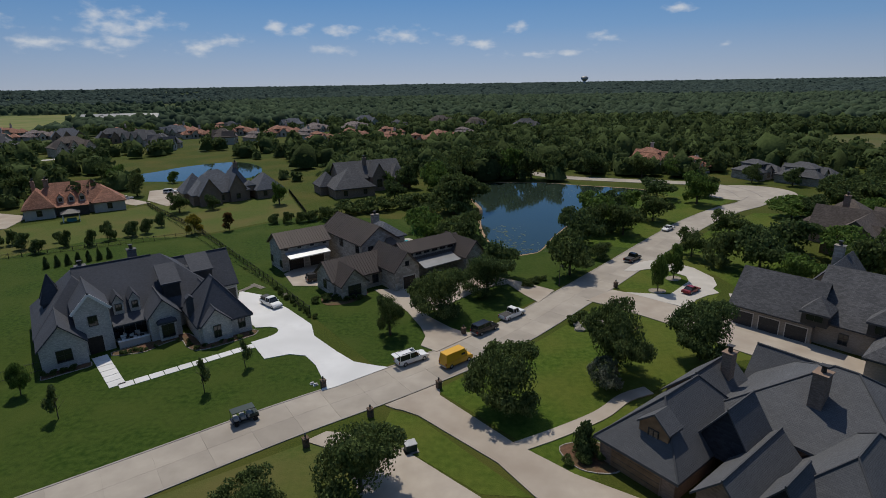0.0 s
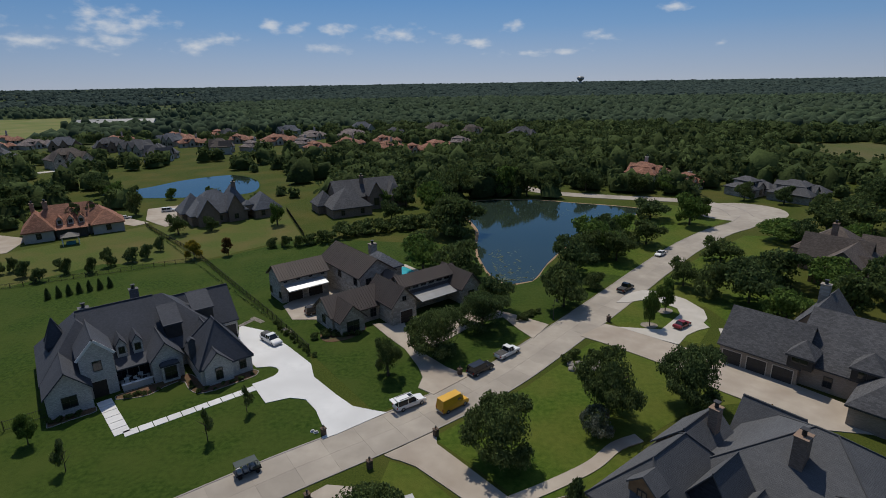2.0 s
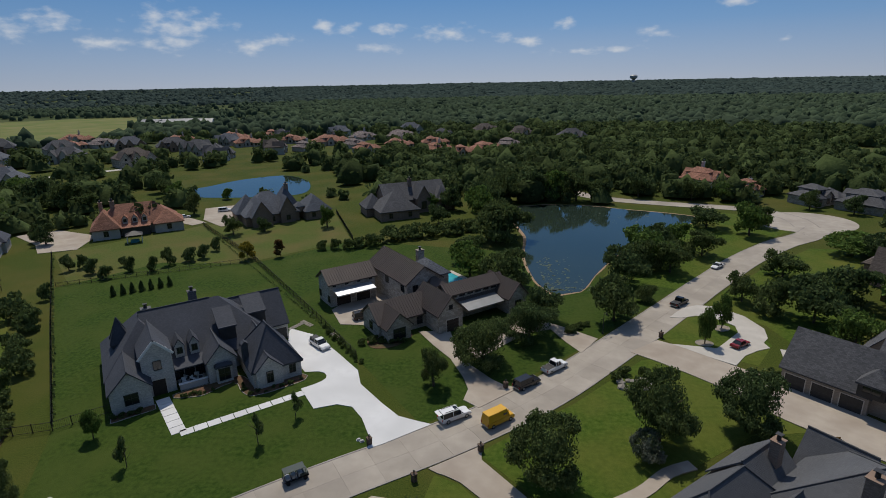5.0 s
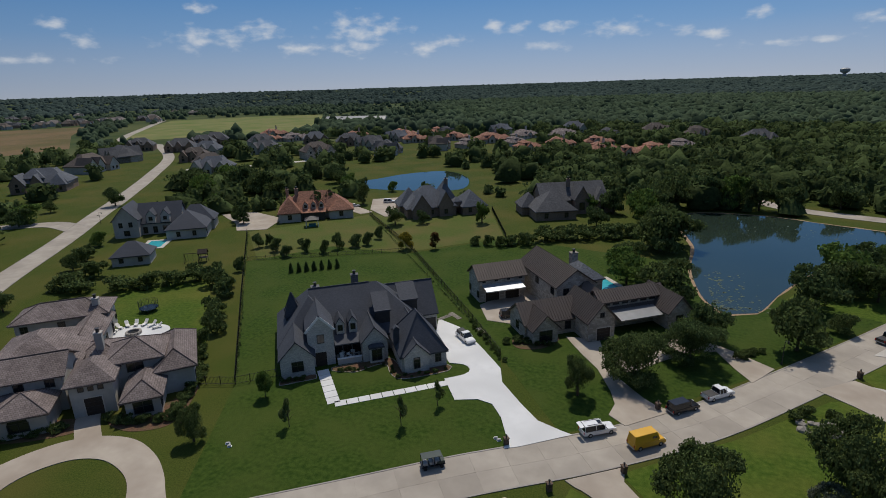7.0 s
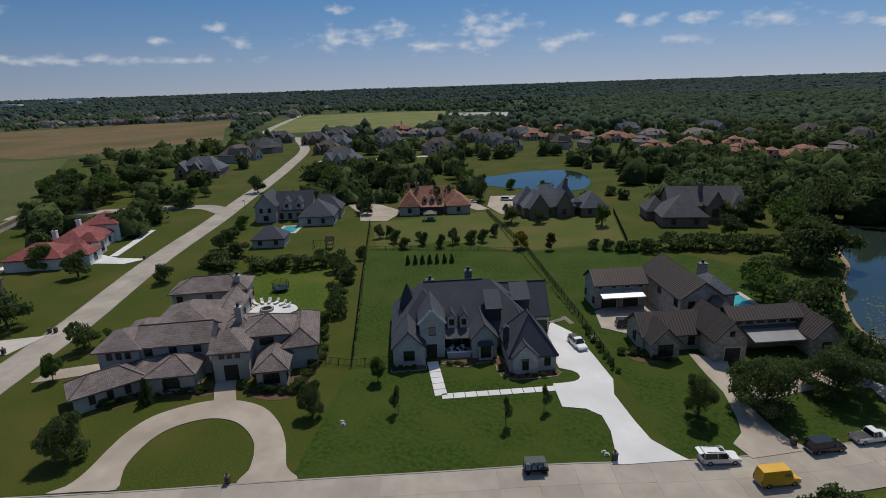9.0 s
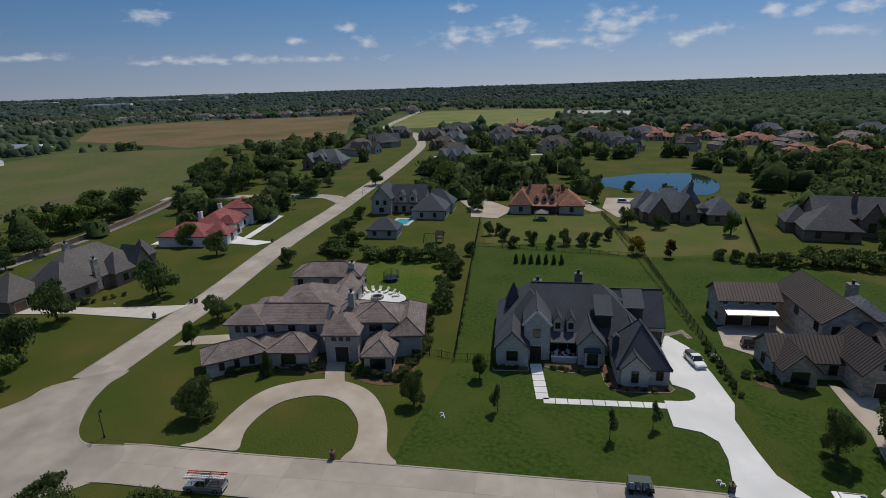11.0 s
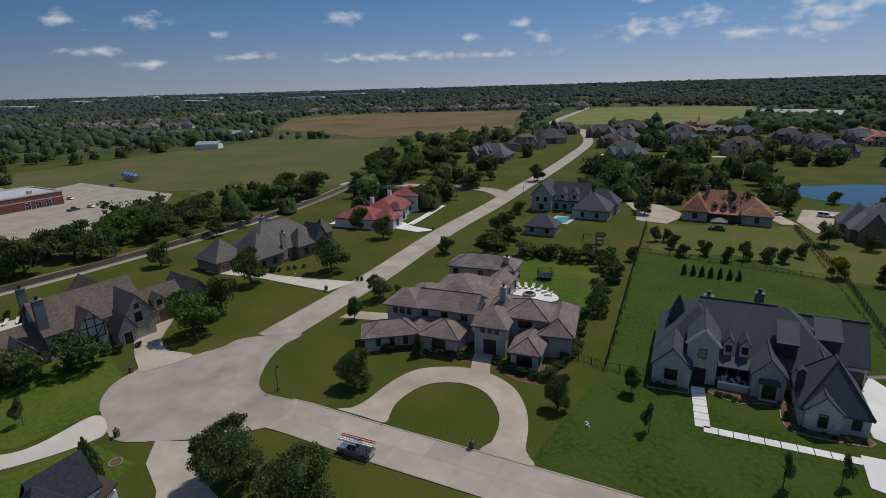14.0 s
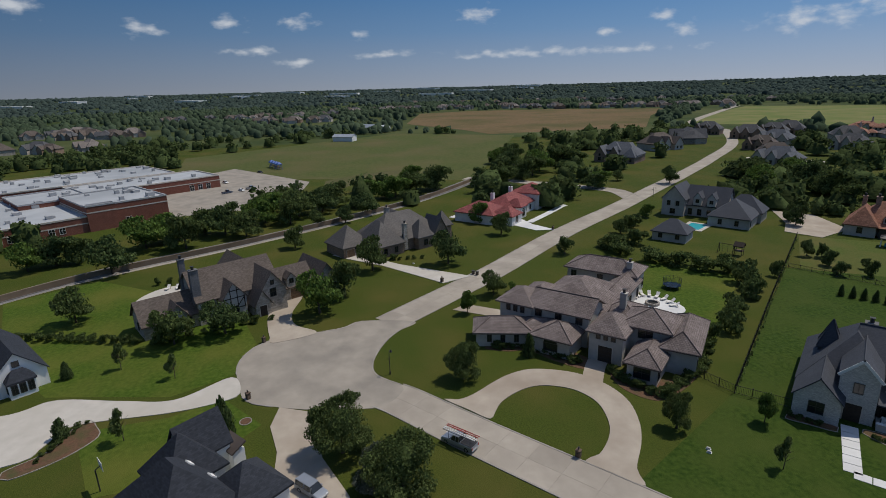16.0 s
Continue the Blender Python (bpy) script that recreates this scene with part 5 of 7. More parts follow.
# ---- trees ----
def quads_mesh(name, centers, normals, sizes, material, rng, aspect=0.75):
    """Many small leaf clumps, each a bent four-cornered card."""
    n = len(centers)
    ref = rng.normal(size=(n, 3))
    t = np.cross(normals, ref)
    t /= np.linalg.norm(t, axis=1)[:, None] + 1e-9
    b = np.cross(normals, t)
    s = sizes[:, None]
    v = np.stack([centers - t * s - b * s * aspect, centers + t * s - b * s * aspect * .6, centers + t * s * .7 + b * s * aspect, centers - t * s * .8 + b * s * aspect], 1).reshape(-1, 3)
    f = np.arange(4 * n).reshape(-1, 4)
    return v, f


ICO = {}


def ico(sub):
    if sub not in ICO:
        bm = bmesh.new()
        bmesh.ops.create_icosphere(bm, subdivisions=sub, radius=1)
        bm.verts.index_update()
        ICO[sub] = (np.array([v.co[:] for v in bm.verts]), np.array([[v.index for v in f.verts] for f in bm.faces]))
        bm.free()
    return ICO[sub]


def crown_mesh(name, seed, material, shape="round", cards=1500, size=0.085):
    """A unit crown: radius 1 about the trunk's axis, from z=0 to z=1 in units of its height."""
    rng = np.random.default_rng(seed)
    L, R = [], []
    if shape == "cone":
        for i in range(14):
            z = i / 14
            r = (1 - z ** 1.7) * .75
            a = rng.uniform(0, 6.28)
            L.append((r * .45 * math.cos(a), r * .45 * math.sin(a), .06 + .86 * z))
            R.append(.16 + r * .5)
    elif shape == "airy":
        for i in range(11):
            a, r, z = rng.uniform(0, 6.28), rng.uniform(.1, .62), rng.uniform(.15, .9)
            r *= math.sin(math.pi * min(1, z + .12)) ** .6
            L.append((r * math.cos(a), r * math.sin(a), z))
            R.append(rng.uniform(.22, .34))
    else:
        for i in range(64):
            a, z = i * 2.4 + rng.uniform(-.5, .5), .1 + .8 * ((i * .618) % 1)
            r = rng.uniform(.56, .86) * math.sin(math.pi * (.2 + .7 * z)) ** .5
            L.append((r * math.cos(a), r * math.sin(a), z))
            R.append(rng.uniform(.1, .22))
        L.append((0, 0, .46)), R.append(.66)
        L.append((.1, 0, .62)), R.append(.52)
    L, R = np.array(L), np.array(R)
    pick = rng.choice(len(L), cards, p=R ** 2 / (R ** 2).sum())
    d = rng.normal(size=(cards, 3))
    d /= np.linalg.norm(d, axis=1)[:, None]
    zs = np.array([1, 1, .62])
    c = L[pick] + d * (R[pick] * rng.uniform(.55, 1.12, cards))[:, None] * zs
    nrm = d + rng.normal(size=(cards, 3)) * .55
    nrm /= np.linalg.norm(nrm, axis=1)[:, None]
    v, f = quads_mesh(name, c, nrm, rng.uniform(.6, 1.35, cards) * size, material, rng)
    verts, faces = list(map(tuple, v)), list(map(tuple, f))
    iv, iff = ico(1)
    for k in range(len(L)):
        if shape == "airy" and k % 3 or shape == "round" and k % 4 and k < len(L) - 2:
            continue
        o = len(verts)
        j = iv * (R[k] * .6) * zs * (1 + .1 * rng.normal(size=(len(iv), 1))) + L[k]
        verts += list(map(tuple, j))
        faces += [tuple(x + o for x in q) for q in iff]
    me = bpy.data.meshes.new(name)
    me.from_pydata(verts, [], faces)
    me.materials.append(material)
    return me


def trunk_mesh(seed, thin=False):
    rng = random.Random(seed)
    bm = bmesh.new()
    r = .034 if not thin else .016
    tube(bm, (0, 0, -.02), (.01, .01, .22), r * 1.25, r, 8)
    tube(bm, (.01, .01, .22), (.02, 0, .5), r, r * .6, 7)
    for i in range(6):
        a, z = i * 1.05 + rng.random(), .22 + .05 * i
        tube(bm, (.01, .01, z), (.3 * math.cos(a), .3 * math.sin(a), z + .22), r * .5, r * .2, 5)
    return mesh_of("trunk", bm, M["bark"], True)


KINDS = {}
for kind, leafs, shape, cards, size in (("oak", "oak", "round", 13000, .0215), ("oak_b", "oak", "round", 13000, .0215), ("oak_c", "deep", "round", 12500, .0215), ("shade", "oak", "round", 3300, .039), ("shade_b", "deep", "round", 3300, .039), ("fresh", "fresh", "airy", 4200, .032),
                                        ("fresh_b", "fresh", "round", 3000, .041), ("young", "olive", "airy", 1000, .042), ("cone", "deep", "cone", 2400, .05), ("yellow", "yellow", "airy", 1500, .06),
                                        ("olive", "olive", "round", 1400, .07), ("bush", "oak", "round", 950, .066), ("rust", "rust", "airy", 900, .065), ("bloom", "bloom", "round", 4200, .034)):
    KINDS[kind] = (crown_mesh("crown", len(KINDS) * 7 + 3, M["leaf_" + leafs], shape, cards, size), trunk_mesh(len(KINDS), shape == "airy"))


def tree(kind, x, y, r, h, label, category="tree", group="", name="tree", clear=None):
    """A trunk with limbs under a crown of leaf clumps; clear: how much bare stem shows."""
    crown, trunk = KINDS[kind]
    T = thing(name, label, category, pose(x, y, 0, 0, 0, random.uniform(0, 360)), group)
    clear = clear if clear is not None else (.11 if category == "tree" else 0)
    c = share("crown", crown, T)
    c.location = (0, 0, h * clear)
    c.scale = (r * 1.08, r * 1.08 * random.uniform(.9, 1.1), h * (1 - clear))
    if category == "tree":
        t = share("trunk", trunk, T)
        t.scale = (max(h * .75, 2 * r * .5),) * 2 + (h * 1.1,)
    return T


OAKS = [(7.8, 57, 4.4, 9.4), (23.4, 64.6, 4.2, 10.8), (36, 67.2, 4.2, 9.6), (-7, 77.4, 2.3, 7.0), (.7, 84.4, 4.6, 9.4), (9.4, 93.2, 4.6, 8.6), (-7.6, 44.2, 4.5, 8.4), (-16.4, 40.4, 3.4, 4.8),
        (26.9, 102.2, 5, 8.8), (34.2, 122.1, 5.5, 9), (44, 138.4, 7, 9.6), (47.4, 130.3, 4.5, 8), (60.4, 143.8, 5, 7.4), (73.1, 172.1, 6, 7), (81.9, 163.1, 5.4, 10.5), (59.2, 105.6, 4.4, 8),
        (72.4, 127, 5.2, 6.6), (64.6, 101.5, 5.9, 9), (-1.5, 127.6, 5.6, 8.6), (6.9, 120.5, 5.9, 8.8), (6.5, 157.1, 7.6, 11.5), (12.4, 101.2, 4.6, 8)]
OAKS_B = [(99.2, 144.3, 7, 6), (116, 149.7, 6, 10), (127.9, 152.3, 7.5, 9.5), (76.9, 112.2, 6, 8.4), (84, 104, 6, 8), (56, 112, 3.6, 6.5), (40, 132, 4.6, 8), (50, 146, 5, 8), (56, 152, 4.4, 7.5), (36, 112, 2.4, 4), (90, 174, 4, 7),
          (103, 140, 4, 7), (66, 92, 4.5, 7), (92, 100, 5.5, 9), (80, 94, 5, 9), (128, 138, 6, 9), (110, 132, 5, 8), (138, 166, 5, 8), (150, 160, 6, 9), (160, 185, 7, 10)]
OAKS_C = [(-54.8, 51, 2, 5.5), (-76, 27.8, 2.8, 7.2), (-108, 45, 2.7, 5.6), (-130.2, 74.3, 2.5, 5.2), (-172, 63.8, 3.5, 7.6), (-155, 65.4, 3.3, 7.2), (-134.4, 21.9, 4, 9), (-133, 41.8, 4.4, 8.8), (-110.5, 7.2, 4.6, 9.4), (-118.8, 13.2, 4.4, 9),
          (-104.8, -19.8, 4.2, 7.2), (-106.4, -11, 4.2, 6.8), (-63.4, 7.4, 4.2, 8.6), (-54.8, 13.6, 4.2, 7.4), (-122.3, -41.6, 4.1, 7.4), (-155.5, -43.7, 5.8, 10), (-109, 50, 1.2, 2.2), (-100, 47, 1.0, 1.8), (-44, 14, 3, 5)]
for i, (x, y, r, h) in enumerate(OAKS + OAKS_B + OAKS_C):
    near = math.hypot(x, y) < 98
    if h > 7 and near:
        r, h = r * 1.06, h * .9
    tree(("oak", "oak_b", "oak_c")[i % 3] if near else ("shade", "shade_b", "fresh_b", "shade")[i % 4], x, y, r, h, "broad dark green live oak standing in mown grass", group="street and garden oaks")
for i, (x, y, r, h) in enumerate([(40.5, 92.4, 2.2, 7.4), (46.2, 98.8, 2.5, 7.4), (-100.4, 36.4, 2.2, 5.3), (-52.3, 63, 1.7, 4.8), (-120.8, -1.5, 2.6, 6), (31, 112, 2.6, 5)]):
    tree("fresh", x, y, r, h, "young light green tree with an airy crown")
for x, y, r, h in [(-44.2, 57.6, 1.4, 4.3), (-29.3, 62.5, 1.3, 4.6), (-26.2, 68.7, 1.3, 4), (-91, -17.3, 1.6, 4.3), (-97, -26.8, 1.8, 4.8), (-75, -20.9, 1.8, 4.8)]:
    tree("young", x, y, r, h, "thin newly planted sapling with sparse leaves", group="newly planted saplings")
for x, y, r, h in [(14.9, 48.9, 1.6, 3.9), (-79.6, 40.7, 1.3, 4.5), (-96.7, -34.8, 1.2, 3.2), (-78.4, -29.4, 1.4, 3.2), (-72.1, -7.6, 1.7, 6.2)]:
    tree("cone", x, y, r, h, "dense dark green conical evergreen", "shrub", name="evergreen")
for x, y, r, h in [(-98.7, 129.2, 1.7, 4.3), (-92.6, 125.6, 1.7, 3.6), (-106.3, 131.1, 1.6, 4.4), (-77.9, 139.3, 2, 4.2), (-75.3, 142, 1.7, 4.2), (-104.2, 133.6, 1.4, 4), (-75.1, 149.1, 1.6, 4.3), (-93.9, 135, 1.2, 2.7)]:
    tree("olive", x, y, r, h, "small round orchard tree on dry grass", group="orchard trees")
for x, y, r, h in [(-89.5, 131, 1.4, 4.3), (-83.6, 131.3, 1.5, 4.4), (-81.9, 136.1, 1.7, 5)] + [(-83.1 + 1.62 * i, 114.1 + 1.08 * i, .78, 2.7) for i in range(7)]:
    tree("cone" if r < 1 else "bush", x, y, r, h, "narrow upright evergreen in a planted row", "shrub", "row of evergreens", "evergreen")
for x, y, r, h in [(-62.3, 140.6, 2.9, 5.2)]:
    tree("yellow", x, y, r, h, "small tree with golden yellow leaves")
tree("rust", -54.3, 143.3, 2.8, 4.8, "small tree with thin rusty foliage")
BACK = [(-77.4, 166.2, 3.3, 6.6), (-68.8, 170.2, 2.3, 4.8), (-49.3, 175.3, 2.5, 7.8), (-136.6, 158, 2.4, 6.2), (-104.8, 194.8, 3.5, 8.5), (-8, 198.8, 4.7, 10), (-16.1, 199.1, 3, 7), (9.1, 160.5, 8, 11.5), (-2, 138.5, 5, 7.6), (-208.7, 168.3, 4.2, 8), (-160.7, 173.3, 3.7, 6.5),
        (-149.4, 198.7, 5.2, 7.5), (-162.9, 205.4, 7, 11), (-131.5, 155.1, 3.2, 7), (-213.4, 134.7, 6, 8), (-239.5, 90, 6.5, 9), (-239.5, 100.3, 6.5, 9), (-212, 131, 5, 7), (-262, 60, 6, 9), (-205, 106, 4, 6), (-225, 152, 3, 5), (-12, 178, 4, 7)]
BANK = [(-126, 222, 4, 8), (-134, 229, 4.4, 8), (-118, 219, 3.4, 6.5), (-142, 238, 5, 9), (-104, 222, 2.6, 5), (6, 206, 6, 12), (13, 212, 6.5, 13), (22, 214, 6.5, 12.5), (31, 215, 7, 13), (40, 214, 6, 12), (48, 211, 5, 10), (3, 196, 6, 12), (2, 184, 6.5, 12), (6, 174, 5, 10), (119, 197, 3.6, 7), (129, 189, 3.4, 7), (96, 212, 4, 8), (137, 181, 3, 6), (84, 213, 4.6, 9), (66, 221, 5, 10)]
BACK_B = [(-180 - 9 * (i % 3), 190 + 7 * i, 6.5, 11) for i in range(5)] + [(-312, 135, 7, 11), (-300, 128, 7, 12), (-285, 122, 7, 11), (-266, 131, 8, 12), (-255, 122, 7, 11), (-278, 158, 7, 10), (-286, 150, 7, 11), (-304, 122, 6, 10), (-246, 112, 7, 11), (-232, 96, 6, 10), (-150, 110, 2, 4), (-158, 120, 2.6, 5), (-165, 135, 2.4, 5), (-143, 100, 2.6, 5)]
LINE = [(-169.5, -61.5, 6, 9), (-165.9, -67, 5, 8), (-170, -55.4, 4.5, 7.5), (-174.6, -28.8, 6, 11), (-188, -18.9, 7, 10.5), (-199.8, -6.7, 7.5, 11), (-204.3, 5.1, 7, 10), (-219.7, 18.7, 7.5, 10), (-200, 29, 5, 8), (-226.8, 45.5, 8, 10), (-239, 66.3, 8, 11.5),
        (-188.4, 10.8, 3, 5.6), (-188.8, 20.5, 3.2, 6.5), (-179, -40.7, 7, 10), (-192, -26, 6, 9), (-182, -12, 6, 9), (-210, 14, 6, 9), (-222, 34, 7, 10), (-232, 56, 7, 10), (-194, 2, 5, 9), (-215, -4, 6, 8), (-186, -36, 6, 9), (-163, 3, 3.2, 7)]
for i, (x, y, r, h) in enumerate(BACK + BANK + BACK_B + LINE):
    tree(("shade", "shade_b", "fresh_b", "shade")[i % 4], x, y, r, h, "mature green shade tree with a full crown", group="background shade trees")
HEDGE = [(-131.4, 97, 3, 5), (-115.9, 92.2, 3.2, 3.9), (-111.4, 96, 3.2, 4.1), (-105.9, 98.8, 3.1, 4.1), (-102.8, 103.1, 2.8, 4.4), (-96, 101.3, 2.7, 5.6), (-88.3, 95.9, 2.1, 4.6), (-82.8, 86.4, 2, 4.3), (-76.3, 79.4, 1.8, 4.6), (-74.7, 74, 1.5, 3.7), (-71.5, 70.1, 1.3, 2.4),
         (-97, 111.4, 1.3, 4.2), (-130.5, 89, 3.4, 4.5), (-125, 88, 3, 4), (-146.7, 105.7, 3, 5), (-79.5, 83, 1.7, 3.6), (-92, 100, 2, 4.6), (-66.5, 64.5, 1.1, 1.6), (-68, 66.4, 1.2, 2)]
HEDGE_B = [(-44.1, 149.6, 1.7, 3), (-40.3, 150.2, 1.8, 3.5), (-36.4, 150.3, 2.1, 3.4), (-29.7, 153.7, 3.3, 4), (-24.8, 159.1, 4, 4.4), (-19.4, 161.8, 4, 4.6), (-13.9, 163.3, 3.5, 4.3), (-7.3, 166.5, 4.5, 4.6), (-2.1, 170.3, 3.6, 4.2), (-34, 152, 2.2, 3.2), (26.6, 81.6, 1.1, 1.5), (23.4, 81.4, 1.2, 1.6), (21.6, 79.8, 1.0, 1.4)]
for i, (x, y, r, h) in enumerate(HEDGE + HEDGE_B):
    tree("bush", x, y, r * (1.22 if i < 19 else 1), h, "dense green screening shrub along the lot line", "shrub", "screening shrubs", "shrub", 0)
for i in range(13):
    tree("bush", -117.4 + i * .83, -51.5 + i * 2.05, 1.0, 1.8, "clipped round hedge bush in a row", "shrub", "clipped hedge row", "shrub", 0)
for x, y, r, h in [(20.6, 60.5, 2.1, 4.2), (-58.0, 11.0, 2.0, 4.0), (-55.6, 9.4, 1.6, 3.2), (42.8, 60.8, 2.6, 3.6)]:
    tree("bloom" if x < 40 else "rust", x, y, r, h, "crape myrtle with pale blossom" if x < 40 else "vase-shaped shrub with brownish leaves", "shrub", name="flowering_shrub", clear=.06)
# foundation planting along the tiled villa, slate house and others
bed_rng = random.Random(5)
for (x0, y0), (x1, y1), n, r in (((-84.6, 36), (-82.6, 41.4), 8, .8), ((-81.8, 42.4), (-73.8, 47.6), 12, .7), ((-70, 50.6), (-62, 53.4), 10, .75), ((-61.8, 54.4), (-66.4, 64), 10, .9), ((-53.5, 66.6), (-49, 69.6), 5, .45),
                                 ((-45.6, 73.4), (-41, 75.4), 9, .38), ((-34.4, 74.4), (-28, 79.0), 9, .4), ((-38.6, 77.2), (-35.6, 74.6), 5, .35), ((-19.5, 92), (-13, 95.5), 7, .8), ((13, 47.4), (17, 47.2), 4, .6), ((-106.5, -23), (-111, -1), 9, .9),
                                 ((-81, -27.5), (-73, -31), 11, .5), ((-20.4, 91.4), (-13, 92.2), 9, .75), ((-20, 84.5), (-31, 99.5), 16, .5), ((-142, 27), (-139, 38), 6, .9), ((49, 80), (46, 83.5), 4, .6), ((17, 96), (22, 101), 6, .9)):
    for i in range(n):
        t = (i + bed_rng.uniform(-.3, .3)) / n
        s = r * bed_rng.uniform(.7, 1.35)
        tree("bush", x0 + (x1 - x0) * t + bed_rng.uniform(-.5, .5), y0 + (y1 - y0) * t + bed_rng.uniform(-.5, .5), s, s * 1.5, "low rounded green garden shrub in a bed", "shrub", "foundation shrubs", "shrub", 0)


# ---- far woods ----
FIELDS = [((-255, 90), (-475, 205), (-560, 110), (-430, -70), (-330, -60)), ((-440, 180), (-700, 146), (-960, 228), (-985, 330), (-920, 494), (-798, 614), (-640, 480), (-450, 352)),
          ((-475, 360), (-320, 520), (-390, 614), (-428, 691), (-523, 844), (-560, 890), (-650, 860), (-790, 760), (-715, 660)), ((205, 255), (300, 255), (310, 370), (225, 375)),
          ((-188, -95), (-226, -8), (-285, 14), (-360, -30), (-380, -140), (-240, -150))]


def inside(x, y, poly):
    r = False
    for i in range(len(poly)):
        (x0, y0), (x1, y1) = poly[i - 1], poly[i]
        if (y0 > y) != (y1 > y) and x < (x1 - x0) * (y - y0) / (y1 - y0) + x0:
            r = not r
    return r


FAR_GREY = [(-353, 375, 26), (-234, 256, 26), (-209, 326, 26), (-226, 403, 28), (-168, 351, 26), (-124, 508, 22), (10, 493, 26), (77, 439, 26), (-26, 471, 18), (-284, 192, 30), (-322, 246, 30), (-346, 290, 32), (-351, 349, 28), (-313, 337, 26), (-254, 274, 24), (-361, 400, 26), (-171, 486, 18), (-200, 440, 22), (-290, 300, 24), (-265, 345, 24), (-300, 385, 26), (-270, 420, 26), (-140, 380, 22), (-195, 380, 24), (-395, 350, 26), (-60, 530, 26), (40, 470, 22)]
FAR_ORANGE = [(-325, 421, 28), (-303, 436, 26), (-212, 475, 26), (-185, 504, 20), (-115, 434, 30), (-63, 475, 30), (-56, 403, 22), (-25, 374, 22), (8, 372, 24), (-123, 396, 20), (-7, 358, 18), (102, 250, 24), (109, 222, 12), (-90, 410, 20), (-150, 450, 22), (-357, 476, 28), (-250, 455, 26), (-95, 470, 26), (-30, 415, 22), (-75, 380, 20), (-180, 430, 24), (25, 400, 20)]
FAR_LOW = [(127, 208, 19), (139, 198, 24)]


# bands of far suburban houses: a line, how many, how wide
BANDS = [([(-761, -277), (-681, -155)], 16, 26), ([(-990, -157), (-1010, 52)], 18, 34), ([(-864, -40), (-820, 43)], 8, 18), ([(-1150, 104), (-1120, 290)], 14, 36),
         ([(-1140, 345), (-1010, 470), (-920, 570), (-840, 670), (-800, 790)], 40, 40), ([(-1520, 350), (-1300, 700), (-1000, 1000)], 16, 90), ([(-545, -225), (-535, -150)], 4, 14)]
SUBURB = []
band_rng = random.Random(17)
for line, count, wide in BANDS:
    pts = spline(line, 4.0)
    for i in range(count):
        p = pts[int((i + band_rng.random() * .8) / count * (len(pts) - 1))]
        SUBURB.append((p.x + band_rng.uniform(-wide, wide), p.y + band_rng.uniform(-wide, wide), band_rng.uniform(15, 23)))
SUB_XY = np.array([(x, y) for x, y, _ in SUBURB])


def wooded(x, y):
    """How likely a tree stands there."""
    d = math.hypot(x, y)
    if d < 205 or any(inside(x, y, f) for f in FIELDS):
        return 0
    az = math.degrees(math.atan2(x, y))
    if d > 450:
        rel = SUB_XY - (x, y)
        along, across = (rel[:, 0] * x + rel[:, 1] * y) / d, np.abs(rel[:, 0] * y - rel[:, 1] * x) / d
        if ((along > -13) & (along < 60) & (across < 13)).any():
            return 0
    for hx, hy, s in FAR_GREY + FAR_ORANGE + FAR_LOW:
        px, py = hx - x, hy - y
        if abs(px) < s * .75 and abs(py) < s * .75 or 0 < px * hx + py * hy < d * s * 1.05 and abs(px * hy - py * hx) < d * s * .55:
            return 0
    if -150 < x < -68 and 220 < y < 290 or 8 < x < 80 and 110 < y < 208:
        return 0
    for (ax, ay), (bx, by), w in (((-176, 121), (-225, 187), 18), ((-225, 187), (-420, 400), 19), ((104, 168), (190, 176), 14), ((104, 196), (50, 222), 9), ((-186, 134), (-262, 88), 9), ((-470, 380), (-820, 740), 16)):
        L2 = (bx - ax) ** 2 + (by - ay) ** 2
        t = max(0, min(1, ((x - ax) * (bx - ax) + (y - ay) * (by - ay)) / L2))
        if math.hypot(x - ax - t * (bx - ax), y - ay - t * (by - ay)) < w:
            return 0
    if -37 < az < -13 and d < 262:
        return .2
    if az > -8 and d < 700:
        return 1.0 if not (d < 235 and y < 205) else .12
    if -62 < az <= -8 and d < 560:
        return (.16 if d < 290 else .19) + .36 * (noise.noise((x * .02, y * .02, 0)) > .12)
    if -100 < az <= -62 and d < 600:
        return .10 + .5 * (noise.noise((x * .015, y * .015, 0)) > .22)
    if az <= -100 and d < 600:
        return .62 if noise.noise((x * .012, y * .012, 2)) > -.1 else .12
    belts = noise.noise((x * .004, y * .004, 7)) + .6 * noise.noise((x * .013, y * .013, 3))
    return .95 if belts > (-.5 if az > -20 else .02) else (.14 if az < -20 else .4)


def dome(n=6):
    """A cheap ragged crown: two rings and a tip, unit radius and height."""
    v = [(math.cos(2 * math.pi * i / n), math.sin(2 * math.pi * i / n), .12) for i in range(n)]
    v += [(.72 * math.cos(2 * math.pi * (i + .5) / n), .72 * math.sin(2 * math.pi * (i + .5) / n), .72) for i in range(n)]
    v.append((0, 0, 1))
    f = []
    for i in range(n):
        j = (i + 1) % n
        f += [(i, j, n + i), (j, n + j, n + i), (n + i, n + j, 2 * n)]
    return np.array(v), np.array(f)


